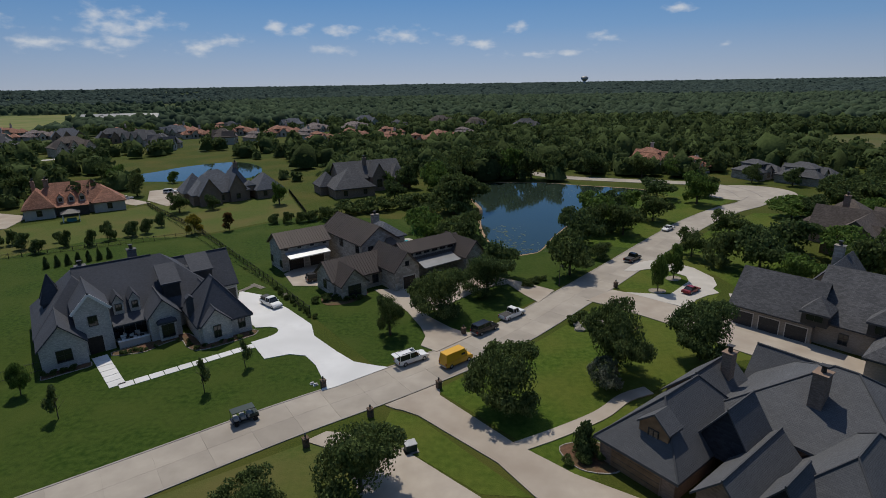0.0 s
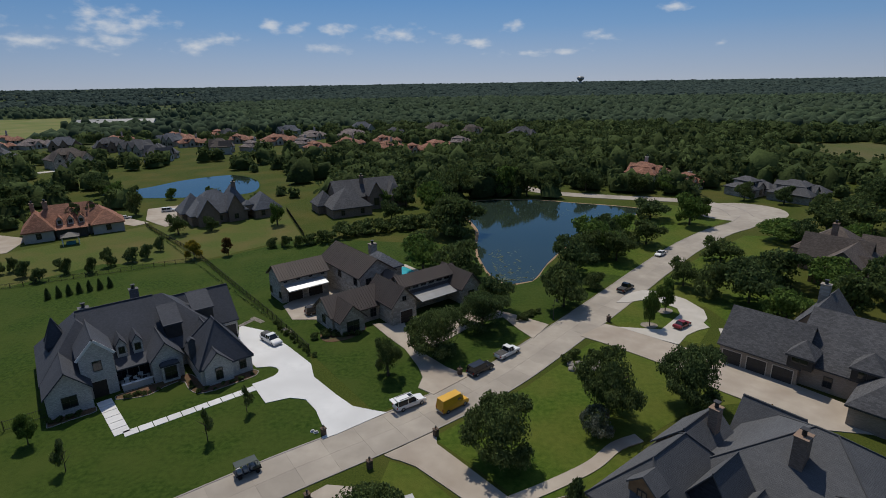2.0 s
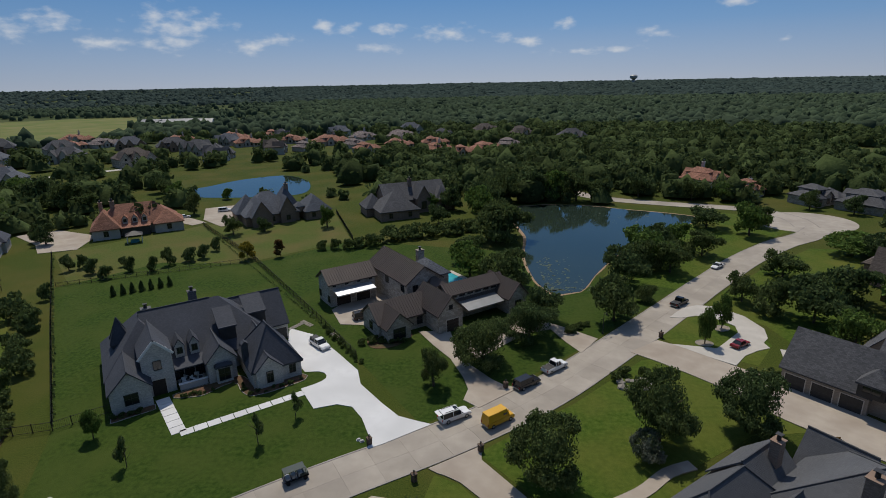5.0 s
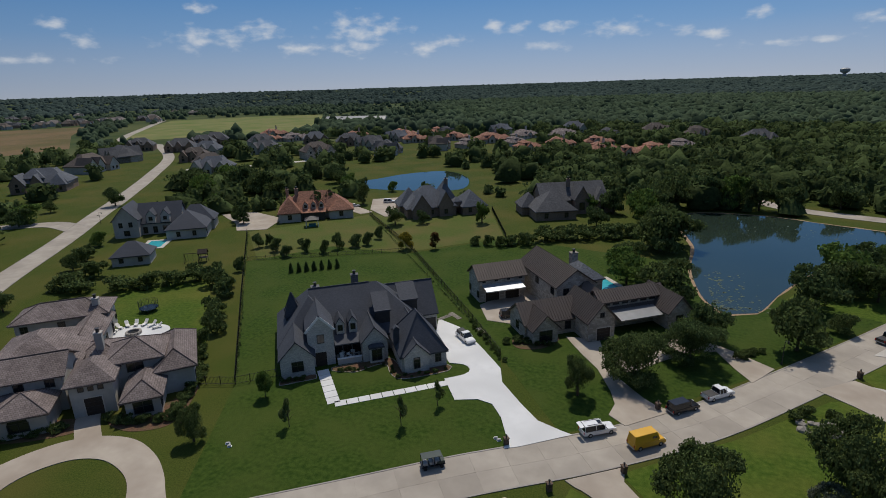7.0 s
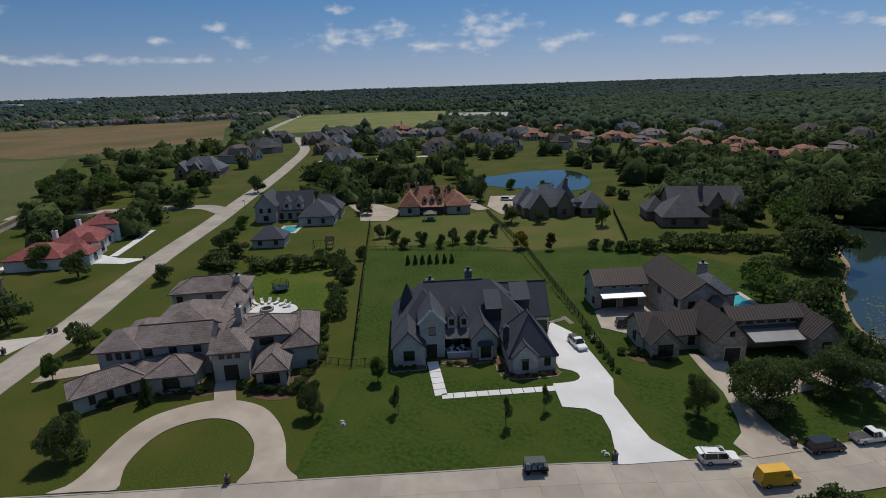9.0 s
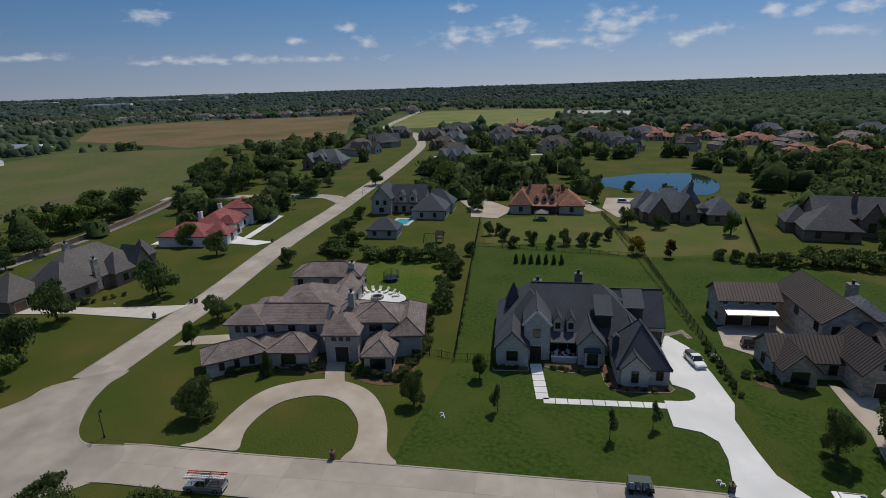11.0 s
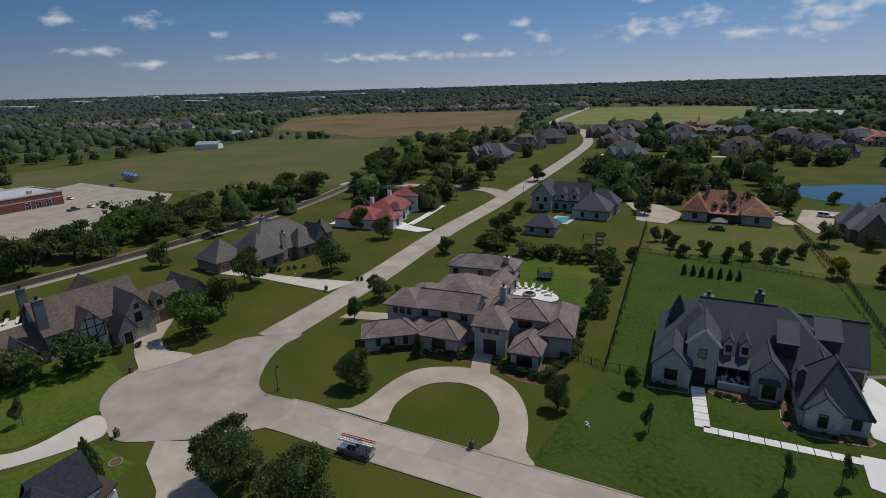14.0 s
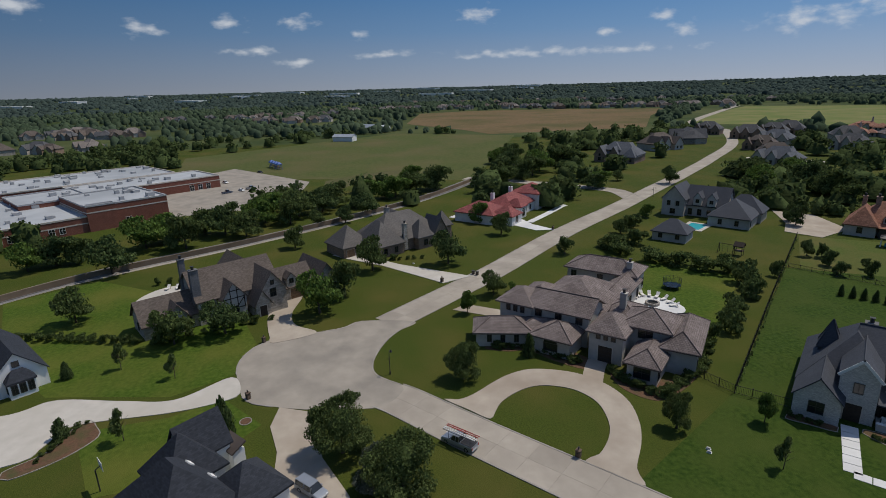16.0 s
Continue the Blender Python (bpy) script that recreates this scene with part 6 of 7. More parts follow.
def woods(name, r0, r1, step, rad, lobes, cards, material, label, tall=9.0, az0=-128, az1=52):
    """Scattered crowns: knots of jittered domes, leaf clumps over the nearer ones."""
    rng = np.random.default_rng(int(r0))
    verts, faces, vo, quadv = [], [], 0, []
    iv, iff = dome(5 if lobes == 1 else 6)
    core = .93 if cards else 1.0
    cells = []
    r = r0
    while r < r1:
        st = step * (r / r0) ** .3
        n = int(radians(az1 - az0) * r / st)
        for i in range(n):
            a = radians(az0) + (i + rng.uniform(-.48, .48)) * radians(az1 - az0) / n
            rr = r + rng.uniform(-.48, .48) * st
            cells.append((rr * math.sin(a), rr * math.cos(a), st / step))
        r += st
    for x, y, k in cells:
        if rng.random() > wooded(x, y):
            continue
        d = math.hypot(x, y)
        kk = max(0.0, (d - 1700) / 3200)
        gz = 34.5 * kk * kk * (3 - 2 * kk)
        if x < -420:
            k *= .7
        R = rad * k * rng.choice((.45, .7, .9, 1.15)) * rng.uniform(.85, 1.15)
        H = min(R * rng.uniform(1.3, 2.0), tall * rng.uniform(.75, 1.2))
        for l in range(lobes):
            o = rng.normal(size=2) * .45 * R if l else np.zeros(2)
            q = 1 if l == 0 else rng.uniform(.45, .7)
            v = iv * (1 + .2 * rng.normal(size=(len(iv), 1))) * np.array([R * q * core, R * q * core, H * core * (1 if l == 0 else rng.uniform(.6, .98))]) + np.array([x + o[0], y + o[1], gz])
            verts.append(v)
            faces.append(iff + vo)
            vo += len(iv)
        if cards:
            # leaf clumps gathered on a few boughs round the core
            ba, bz = rng.uniform(0, 2 * math.pi, 9), rng.uniform(.25, 1, 9)
            br = R * .62 * np.sqrt(np.clip(1 - (bz - .3) ** 2 * 1.7, .05, 1))
            bough = np.stack([x + br * np.cos(ba), y + br * np.sin(ba), gz + H * (.18 + .62 * bz)], 1)
            pick = rng.integers(0, 9, cards)
            dd = rng.normal(size=(cards, 3)) + (0, 0, .45)
            dd /= np.linalg.norm(dd, axis=1)[:, None]
            c = bough[pick] + dd * np.array([R * .46, R * .46, H * .24]) * rng.uniform(.7, 1.15, (cards, 1))
            q, _ = quads_mesh("", c, dd + rng.normal(size=(cards, 3)) * .7, rng.uniform(.5, 1.1, cards) * (.25 + R * .095), None, rng)
            quadv.append(q)
    V = np.concatenate(verts)
    polys = np.concatenate(faces).tolist()
    if quadv:
        Q = np.concatenate(quadv)
        polys += (np.arange(len(Q)).reshape(-1, 4) + len(V)).tolist()
        V = np.concatenate([V, Q])
    me = bpy.data.meshes.new(name)
    me.from_pydata(V.tolist(), [], polys)
    me.materials.append(material)
    me.polygons.foreach_set("use_smooth", [True] * len(me.polygons))
    tagged(new(name, me), label, "woods", kind="stuff")


woods("woods", 205, 560, 7.6, 5.4, 1, 96, M["forest"], "dense green broadleaf woods and garden trees")
# the two farther belts carry aerial haze in their base colour
woods("far_woods", 565, 1500, 8.6, 6.4, 1, 0, M["forest_far_hazed"], "wide dark green woods in the distance, slight haze tint in the colour", 9.5)
woods("distant_woods", 1520, 4400, 20, 15, 1, 0, M["forest_distant_hazed"], "dark woods towards the horizon, bluish haze put into the colour", 10)


# ---- far houses ----
def far_house(x, y, s, ang, wall, roof, label, seed, pitch=1.0):
    rng = random.Random(seed)
    a, b = s * .8, s * .5
    e = rng.uniform(3.8, 5.4) if pitch > .8 else rng.uniform(3.1, 3.6)
    wings = [(0, 0, a, b, e, b * .42 * pitch, "hu", {"win": [("S", 4, 1.2, 1.6, 1, .75)]}),
             (-a * .36, -b * .38, a * .27, b * .66, e, a * .19 * pitch, "gv" if pitch > .8 else "hv", {"win": [("S", 1, 1.6, 1.8, 1), ("S", 1, 1.0, 1.2, e * .8)] if pitch > .8 else W3}),
             (-a * .04, -b * .36, a * .2, b * .5, e + .6, a * .15 * pitch, "gv", {"win": [("S", 1, 1.2, 1.8, 1)]}),
             (a * .34, -b * .35, a * .32, b * .7, e * .86, b * .3 * pitch, "hv" if rng.random() < .4 or pitch < .8 else "gv", {"win": [("S", 2, 1.1, 1.5, 1, .4)]}),
             (a * .12, b * .4, a * .36, b * .5, e, b * .36 * pitch, "gv", {})]
    if rng.random() < .5 or pitch < .8:
        wings.append((-a * .1, 0, a * .34, b * .8, e + 2.4, b * .24 * pitch, "hu", {"win": [("S", 2, 1.1, 1.2, e + .8, .4)]}))
    if pitch < .8:
        wings.append((a * .52, b * .1, a * .34, b * .6, 3.2, b * .18, "hu", {"win": [("S", 2, 1.1, 1.5, 1, .4)]}))
    house("house", label, "house", (x, y), ang, wings, wall, roof, [(a * .2, b * .1, 1.2, 1.2, 4.2 + b * .42, wall)] if rng.random() < .6 else [], group="distant houses")


for i, (x, y, s) in enumerate(FAR_GREY):
    far_house(x, y, s, (36, 20, 52, 36, 100, -20)[i % 6], ("brick_brown", "stucco", "stone_cream")[i % 3], ("shingle_grey", "shingle_blue", "shingle_brown", "shingle_grey")[i % 4], "distant brick house with dark shingle roofs", i)
for i, (x, y, s) in enumerate(FAR_ORANGE):
    far_house(x, y, s, (30, 60, 10, 45)[i % 4], "stucco", ("tile_orange", "tile_taupe", "tile_orange", "tile_orange")[i % 4] if i != 1 else "tile_taupe", "distant stucco villa with clay tile roofs", 50 + i, .62)
for i, (x, y, s) in enumerate(FAR_LOW):
    far_house(x, y, s, (20, 34)[i], "stone_cream", "shingle_grey", "pale stone house with low grey hip roofs", 120 + i, .6)
for i, (x, y, s) in enumerate(SUBURB):
    house("house", "distant suburban brick house among trees", "house", (x, y), band_rng.choice((36, 70, 10, 120)), [
        (0, 0, s, s * .62, 4.6, s * .25, "hu", {}), (-s * .28, -s * .3, s * .3, s * .4, 4.4, s * .17, "gv", {}), (s * .26, -s * .28, s * .34, s * .4, 4.0, s * .18, "gv", {})],
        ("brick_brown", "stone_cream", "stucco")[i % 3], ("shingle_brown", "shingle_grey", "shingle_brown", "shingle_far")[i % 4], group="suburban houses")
house("barn", "long white metal barn beside a mown field", "barn", (-505, 52), 60, [(0, 0, 19, 10, 4, 2, "gu", {})], "white_paint", "metal_pale")
house("barn", "small white farm building among trees", "barn", (-613, 91), 40, [(0, 0, 18, 11, 4, 3, "gu", {}), (14, 6, 12, 9, 3.5, 2.6, "gv", {})], "white_paint", "metal_pale")
house("barn", "large pale metal building in the distance", "barn", (-363, 647), 10, [(0, 0, 60, 20, 6, 4, "gu", {}), (40, -8, 26, 16, 6, 4, "gu", {"roof": "metal_grey"})], "stucco", "metal_grey")
for i in range(16):
    a = radians(-112 + i * 3.1 + (i % 3) * 1.2)
    d = 2600 + 380 * (i % 4)
    kk = (d - 1700) / 3200
    wb = boxed(-90 - 30 * (i % 3), 70, -20, 20, -6, 11 + 3 * (i % 2))
    ob = tagged(new("warehouse", mesh_of("warehouse", wb, M["white_paint"])), "long white warehouse near the horizon", "warehouse", group="distant warehouses")
    ob.matrix_basis = pose(d * math.sin(a), d * math.cos(a), 34.5 * kk * kk * (3 - 2 * kk), 0, 0, 60 - 20 * (i % 3))

# water tower
wt = thing("water_tower", "tall pale water tower rising above the woods", "water tower", pose(970, 3450, 21.5) @ Matrix.Scale(2.5, 4))
bm = bmesh.new()
tube(bm, (0, 0, -2), (0, 0, 9), 3.6, 3.0, 20)
tube(bm, (0, 0, 9), (0, 0, 13.6), 3.0, 8.5, 20)
part("column", bm, M["gutter"], wt)
bm = bmesh.new()
tube(bm, (0, 0, 13.5), (0, 0, 18), 8.6, 9.0, 24)
tube(bm, (0, 0, 18), (0, 0, 20.6), 9.0, 5.5, 24)
part("tank", bm, M["gutter"], wt)


# ---- school ----
def school():
    S = thing("school", "long red brick school with flat white roofs", "school", pose(-210, -64, 0, 0, 0, 122))
    rng = random.Random(4)
    for u0, u1, v0, v1, h, kind in ((-60, -1, 0, 62, 5.2, "low"), (-1, 26, 1, 34, 8.2, "high"), (-14, 10, 34, 62, 6.8, "high"), (10, 70, 50, 78, 5.6, "low"), (-60, 60, 78, 122, 6.0, "low"), (-1.2, 8, -.6, 3, 8.6, "high")):
        w = part("wall", boxed(u0, u1, v0, v1, -.2, h), M["brick_red"], S)
        set_uv(w.data)
        part("roof", boxed(u0 + .4, u1 - .4, v0 + .4, v1 - .4, h - .3, h + .05), M["roof_membrane"], S)
        bm = bmesh.new()
        for a0, a1, b0, b1 in ((u0 - .1, u1 + .1, v0 - .1, v0 + .35), (u0 - .1, u1 + .1, v1 - .35, v1 + .1), (u0 - .1, u0 + .35, v0 + .35, v1 - .35), (u1 - .35, u1 + .1, v0 + .35, v1 - .35)):
            box(bm, a0, a1, b0, b1, h, h + .55)
        part("parapet", bm, M["gutter"] if kind == "high" else M["precast"], S)
        part("band", boxed(u0 - .06, u1 + .06, v0 - .06, v1 + .06, h - 2.2, h - 1.8), M["precast"], S, "pale precast stone band")
        for k in range(int((u1 - u0) * (v1 - v0) / 110)):
            x, y, s = rng.uniform(u0 + 3, u1 - 3), rng.uniform(v0 + 3, v1 - 3), rng.uniform(.6, 1.3)
            part("air_unit", boxed(x - s, x + s, y - s, y + s, h, h + rng.uniform(.7, 1.5), bevel=.06), M["gutter"], S)
    for u in (-50, -47, -38, -35, -26, -23, -12, -9):
        window(S, pose(u, 0, 1, 0, 0, 0), 1.6, 2.0, frame="white_paint")
    for u in (12, 56, 60, 64):
        window(S, pose(u, 1 if u < 20 else 50, .2, 0, 0, 0), 2.0, 2.6, frame="white_paint")


school()
play = thing("playground", "blue and tan playground climbing frame", "playground", pose(-352, -8, 0, 0, 0, 20))
for i in range(4):
    bm = bmesh.new()
    x = i * 4.5
    for dx in (-1.2, 1.2):
        for dy in (-1.2, 1.2):
            tube(bm, (x + dx, dy, 0), (x + dx, dy, 3.4), .12, .12, 6)
    part("frame", bm, M["play_blue"], play)
    part("deck", boxed(x - 1.3, x + 1.3, -1.3, 1.3, 1.3, 1.45), M["wood"], play)
    bm = roof_bm("hu", 2.6, 2.6, 3.3, 1.2, .2)
    part("canopy", bm, M["play_blue"], play).location = (x, 0, 0)


# ---- vehicles ----
def vehicle(kind, paint, x, y, ang, label, category):
    """Body, glazed cabin, wheels and lamps; drives along local +x."""
    spec = {"suv": (5.5, 2.0, 1.05, 1.92, -2.62, 1.25, .95), "pickup": (5.7, 2.0, 1.08, 1.9, -.55, 1.35, .95), "sedan": (4.7, 1.8, .88, 1.42, -1.5, 1.0, .75),
            "van": (5.6, 2.0, 1.2, 2.45, -2.75, 1.75, 1.1), "minivan": (4.9, 1.9, 1.0, 1.74, -2.3, 1.4, .85)}[kind]
    L, Wd, belt, top, c0, c1, hood = spec
    V = thing(kind if kind != "sedan" else "car", label, category, pose(x, y, .06, 0, 0, ang) @ Matrix.Scale(.86, 4))
    bm = bmesh.new()
    h = L / 2
    prof = [(-h, .42), (-h + .08, belt * .98), (c0, belt), (c1, belt), (h - .25, hood), (h, hood * .72), (h, .4), (h - .3, .3), (-h + .3, .3)]
    lf = [bm.verts.new((px, -Wd / 2, pz)) for px, pz in prof]
    rt = [bm.verts.new((px, Wd / 2, pz)) for px, pz in prof]
    bm.faces.new(lf), bm.faces.new(rt[::-1])
    for i in range(len(prof)):
        j = (i + 1) % len(prof)
        bm.faces.new((lf[i], rt[i], rt[j], lf[j]))
    bmesh.ops.recalc_face_normals(bm, faces=bm.faces[:])
    bmesh.ops.bevel(bm, geom=bm.edges[:], offset=.07, segments=2, affect="EDGES")
    body = part("body", bm, M[paint], V, smooth=False)
    rake = .75 if kind != "van" else .55
    back = .18 if kind in ("suv", "van", "minivan", "pickup") else .75
    cab = bmesh.new()
    b0, b1, t0, t1, wi = c0, c1, c0 + back, c1 - rake, Wd / 2 - .06
    vs = [cab.verts.new(p) for p in ((b0, -wi, belt - .02), (b1, -wi, belt - .02), (b1, wi, belt - .02), (b0, wi, belt - .02), (t0, -wi + .18, top - .06), (t1, -wi + .18, top - .06), (t1, wi - .18, top - .06), (t0, wi - .18, top - .06))]
    for f in ((4, 5, 6, 7), (0, 1, 5, 4), (1, 2, 6, 5), (2, 3, 7, 6), (3, 0, 4, 7)):
        cab.faces.new([vs[i] for i in f])
    part("glazing", cab, M["glass"] if kind != "van" else M[paint], V, "dark tinted glass" if kind != "van" else "")
    rf = boxed(t0 - .06, t1 + .08, -wi + .12, wi - .12, top - .07, top + .03, bevel=.03)
    part("roof", rf, M[paint], V)
    bm = bmesh.new()
    for px in ((c0 + back * .5, c0 * .4 + c1 * .3, c1 - rake * .55) if kind != "van" else (c1 - rake * .55,)):
        for s in (-1, 1):
            tube(bm, (px, s * (wi + .005), belt), (px, s * (wi - .165), top - .05), .045, .045, 5)
    part("pillar", bm, M[paint], V)
    if kind == "van":
        part("windscreen", boxed(-.02, .02, -.8, .8, 0, .85, m=Matrix.Translation((c1 - .18, 0, belt + .1)) @ Matrix.Rotation(-.42, 4, "Y")), M["glass"], V)
        for s in (-1, 1):
            part("side_window", boxed(c1 - 1.35, c1 - .55, s * (wi - .08) - .03, s * (wi - .08) + .03, belt + .05, belt + .65), M["glass"], V)
    if kind == "pickup":
        bm = bmesh.new()
        box(bm, -h + .12, c0 - .1, -Wd / 2 + .12, Wd / 2 - .12, belt - .02, belt + .02)
        part("bed_floor", bm, M["frame_dark"], V)
    for wx in (-h + 1.05, h - .95):
        for s in (-1, 1):
            bm = bmesh.new()
            tube(bm, (wx, s * (Wd / 2 - .22), .36), (wx, s * (Wd / 2 + .02), .36), .37, .37, 16)
            w = part("tyre", bm, M["tyre"], V)
            bm = bmesh.new()
            tube(bm, (wx, s * (Wd / 2), .36), (wx, s * (Wd / 2 + .035), .36), .22, .2, 12)
            part("rim", bm, M["rim"], w)
    for s in (-1, 1):
        part("headlight", boxed(h - .08, h + .015, s * (Wd / 2 - .3) - .18, s * (Wd / 2 - .3) + .18, hood * .66, hood * .84), M["white_paint"], V)
        part("taillight", boxed(-h - .01, -h + .06, s * (Wd / 2 - .16) - .09, s * (Wd / 2 - .16) + .09, belt * .6, belt * .92), M["tail_red"], V)
        part("mirror", boxed(c1 - .5, c1 - .3, s * (Wd / 2 + .1) - .1, s * (Wd / 2 + .1) + .1, belt, belt + .16), M[paint], V)
    for bx in (-h - .05, h - .03):
        part("bumper", boxed(bx, bx + .1, -Wd / 2 + .1, Wd / 2 - .1, .38, .58, bevel=.02), M["gutter"] if kind != "sedan" else M[paint], V)
    return V


suv = vehicle("suv", "car_white", -3.5, 69.0, 33, "large white parked SUV with raised tailgate and dark windows", "car")
part("tailgate", boxed(-.05, .05, -.8, .8, -.62, 0, m=Matrix.Translation((-2.66, 0, 1.95)) @ Matrix.Rotation(radians(80), 4, "Y")), M["car_white"], suv)
for s in (-.62, .62):
    part("roof_rail", boxed(-2.1, .4, s - .03, s + .03, 1.96, 2.02), M["frame_dark"], suv)
part("sunroof", boxed(-.2, .45, -.42, .42, 1.945, 1.96), M["glass"], suv)
vehicle("suv", "car_black", 7.5, 77.8, 40, "black SUV parked at the kerb", "car")
vehicle("pickup", "car_white", 12.5, 82.9, 40, "white crew-cab pickup truck parked at the kerb", "truck")
pk = vehicle("pickup", "car_white", -28.6, 90.2, -44, "white pickup truck with loaded bed on the driveway", "truck")
part("load", boxed(-2.6, -.8, -.8, .8, 1.0, 1.7, bevel=.1), M["frame_dark"], pk)
vehicle("pickup", "car_black", 42.4, 110.2, 42, "black pickup truck on the street", "truck")
vehicle("sedan", "car_white", 60.2, 133.8, 222, "white sedan on the street", "car")
vehicle("sedan", "car_red", 46.2, 91.6, 35, "dark red car on the loop drive", "car")
vehicle("van", "car_yellow", 2.6, 68.2, 38, "bright yellow delivery van on the street", "van")
vehicle("minivan", "car_silver", -57.2, 3.2, 38, "silver minivan parked on the driveway", "car")
vehicle("suv", "car_black", -22.8, 102.6, 30, "black SUV standing in the garage court", "car")
vehicle("sedan", "car_white", -105.5, 189, 30, "white car by the orange-roofed house", "car")
vehicle("suv", "car_white", -95, 199, 20, "white van parked on the tan court", "car")
for i, (x, y) in enumerate([(-300, -30), (-268, -26), (-272, -20), (-276, -16), (-330, -14)]):
    vehicle(("sedan", "pickup")[i % 2], ("car_white", "car_blue", "car_white", "car_silver", "car_black")[i], x, y, 36 + 90 * (i % 2), "car in the school parking lot", "car")
lt = vehicle("pickup", "car_silver", -60.3, 22.2, 38 + 180, "silver work truck with ladders on a roof rack", "truck")
bm = bmesh.new()
for yy in (-.75, .75):
    tube(bm, (-2.6, yy, 2.2), (2.6, yy, 2.2), .04, .04, 6)
    for xx in (-2.4, -.6, 1.5):
        tube(bm, (xx, yy, 1.1), (xx, yy, 2.2), .035, .035, 6)
for xx in (-2.4, -.6, 1.5, 2.5):
    tube(bm, (xx, -.75, 2.2), (xx, .75, 2.2), .03, .03, 6)
part("rack", bm, M["frame_dark"], lt)
for k, yy in enumerate((-.45, .4)):
    bm = bmesh.new()
    for dy in (-.2, .2):
        box(bm, -3.2, 2.6, yy + dy - .035, yy + dy + .035, 2.26, 2.36)
    for i in range(16):
        box(bm, -3.1 + i * .37, -3.05 + i * .37, yy - .2, yy + .2, 2.29, 2.33)
    part("ladder", bm, M["white_paint"] if k else M["tail_red"], lt)

# small utility cart with racks
cart = thing("utility_cart", "dark green utility cart with equipment racks", "cart", pose(-22.2, 56.1, .06, 0, 0, 34) @ Matrix.Scale(.88, 4))
part("deck", boxed(-1.7, 1.7, -.75, .75, .45, .6, bevel=.03), M["car_black"], cart)
part("body", boxed(.5, 1.65, -.7, .7, .6, 1.05, bevel=.08), M["car_cart"], cart)
part("canopy", boxed(-1.6, 1.3, -.72, .72, 1.85, 1.93, bevel=.03), M["car_cart"], cart)
bm = bmesh.new()
for xx in (-1.55, -.1, 1.25):
    for yy in (-.68, .68):
        tube(bm, (xx, yy, .55), (xx, yy, 1.87), .03, .03, 6)
part("frame", bm, M["frame_dark"], cart)
for i in range(3):
    part("seat", boxed(-1.4 + .85 * i, -.8 + .85 * i, -.6, .6, .62, 1.0 + .1 * i, bevel=.06), M["gutter"], cart)
for xx in (-1.2, 1.15):
    for yy in (-.72, .72):
        bm = bmesh.new()
        tube(bm, (xx, yy - .1, .26), (xx, yy + .1, .26), .28, .28, 14)
        part("wheel", bm, M["tyre"], cart)


# ---- fences ----
def fence(pts, label, height=1.5, step=2.4):
    F = thing("fence", label, "fence", group="iron fences")
    bm = bmesh.new()
    post = mesh_of("post", boxed(-.05, .05, -.05, .05, -.1, height + .12), M["fence_iron"])
    for (x0, y0), (x1, y1) in zip(pts, pts[1:]):
        d = math.hypot(x1 - x0, y1 - y0)
        k = max(1, round(d / step))
        a = math.degrees(math.atan2(y1 - y0, x1 - x0))
        m = pose(x0, y0, 0, 0, 0, a)
        for z in (.18, height - .12):
            box(bm, 0, d, -.02, .02, z, z + .05, m=m)
        for i in range(1, int(d / .22)):
            box(bm, i * .22 - .012, i * .22 + .012, -.012, .012, .05, height, m=m)
        for i in range(k):
            share("post", post, F, m @ Matrix.Translation((d * i / k, 0, 0)))
    tagged(part("railing", bm, M["fence_iron"], F), kind="stuff")


fence([(-68.5, 61.8), (-59.3, 64.6), (-85.1, 97.5), (-122, 145.3)], "black iron picket fence along the lot line")
fence([(-59.3, 64.6), (-54, 69)], "short black iron picket fence beside the house")
fence([(-21, 86), (-31.1, 100.5), (-61, 141), (-93.2, 177.7)], "black iron picket fence with shrubs along the drive")
fence([(-37.2, 159.3), (-51.5, 196.6)], "black iron picket fence between back lawns")
fence([(-101, 119.5), (-61, 138.5)], "black iron fence across the back lawn", 1.2)
fence([(-34, 118), (-30, 114), (-26, 119)], "black iron garden fence", 1.3)
for i, (x0, y0, x1, y1, n) in enumerate([(-59.9, 65.6, -120, 143, 60), (-22.3, 88.5, -91, 175, 70), (-38, 161, -50, 193, 22)]):
    rng = np.random.default_rng(40 + i)
    cc = np.array([(x0 + (x1 - x0) * t, y0 + (y1 - y0) * t, .3) for t in rng.random(n * 9)]) + rng.normal(size=(n * 9, 3)) * (.12, .12, .16)
    q, f = quads_mesh("", cc, rng.normal(size=(n * 9, 3)), rng.uniform(.06, .17, n * 9), None, rng)
    me = bpy.data.meshes.new("fence_weeds")
    me.from_pydata(q.tolist(), [], f.tolist())
    me.materials.append(M["leaf_deep"])
    tagged(new("fence_weeds", me), "rough dark grass and weeds grown up along a fence", "weeds", kind="stuff")


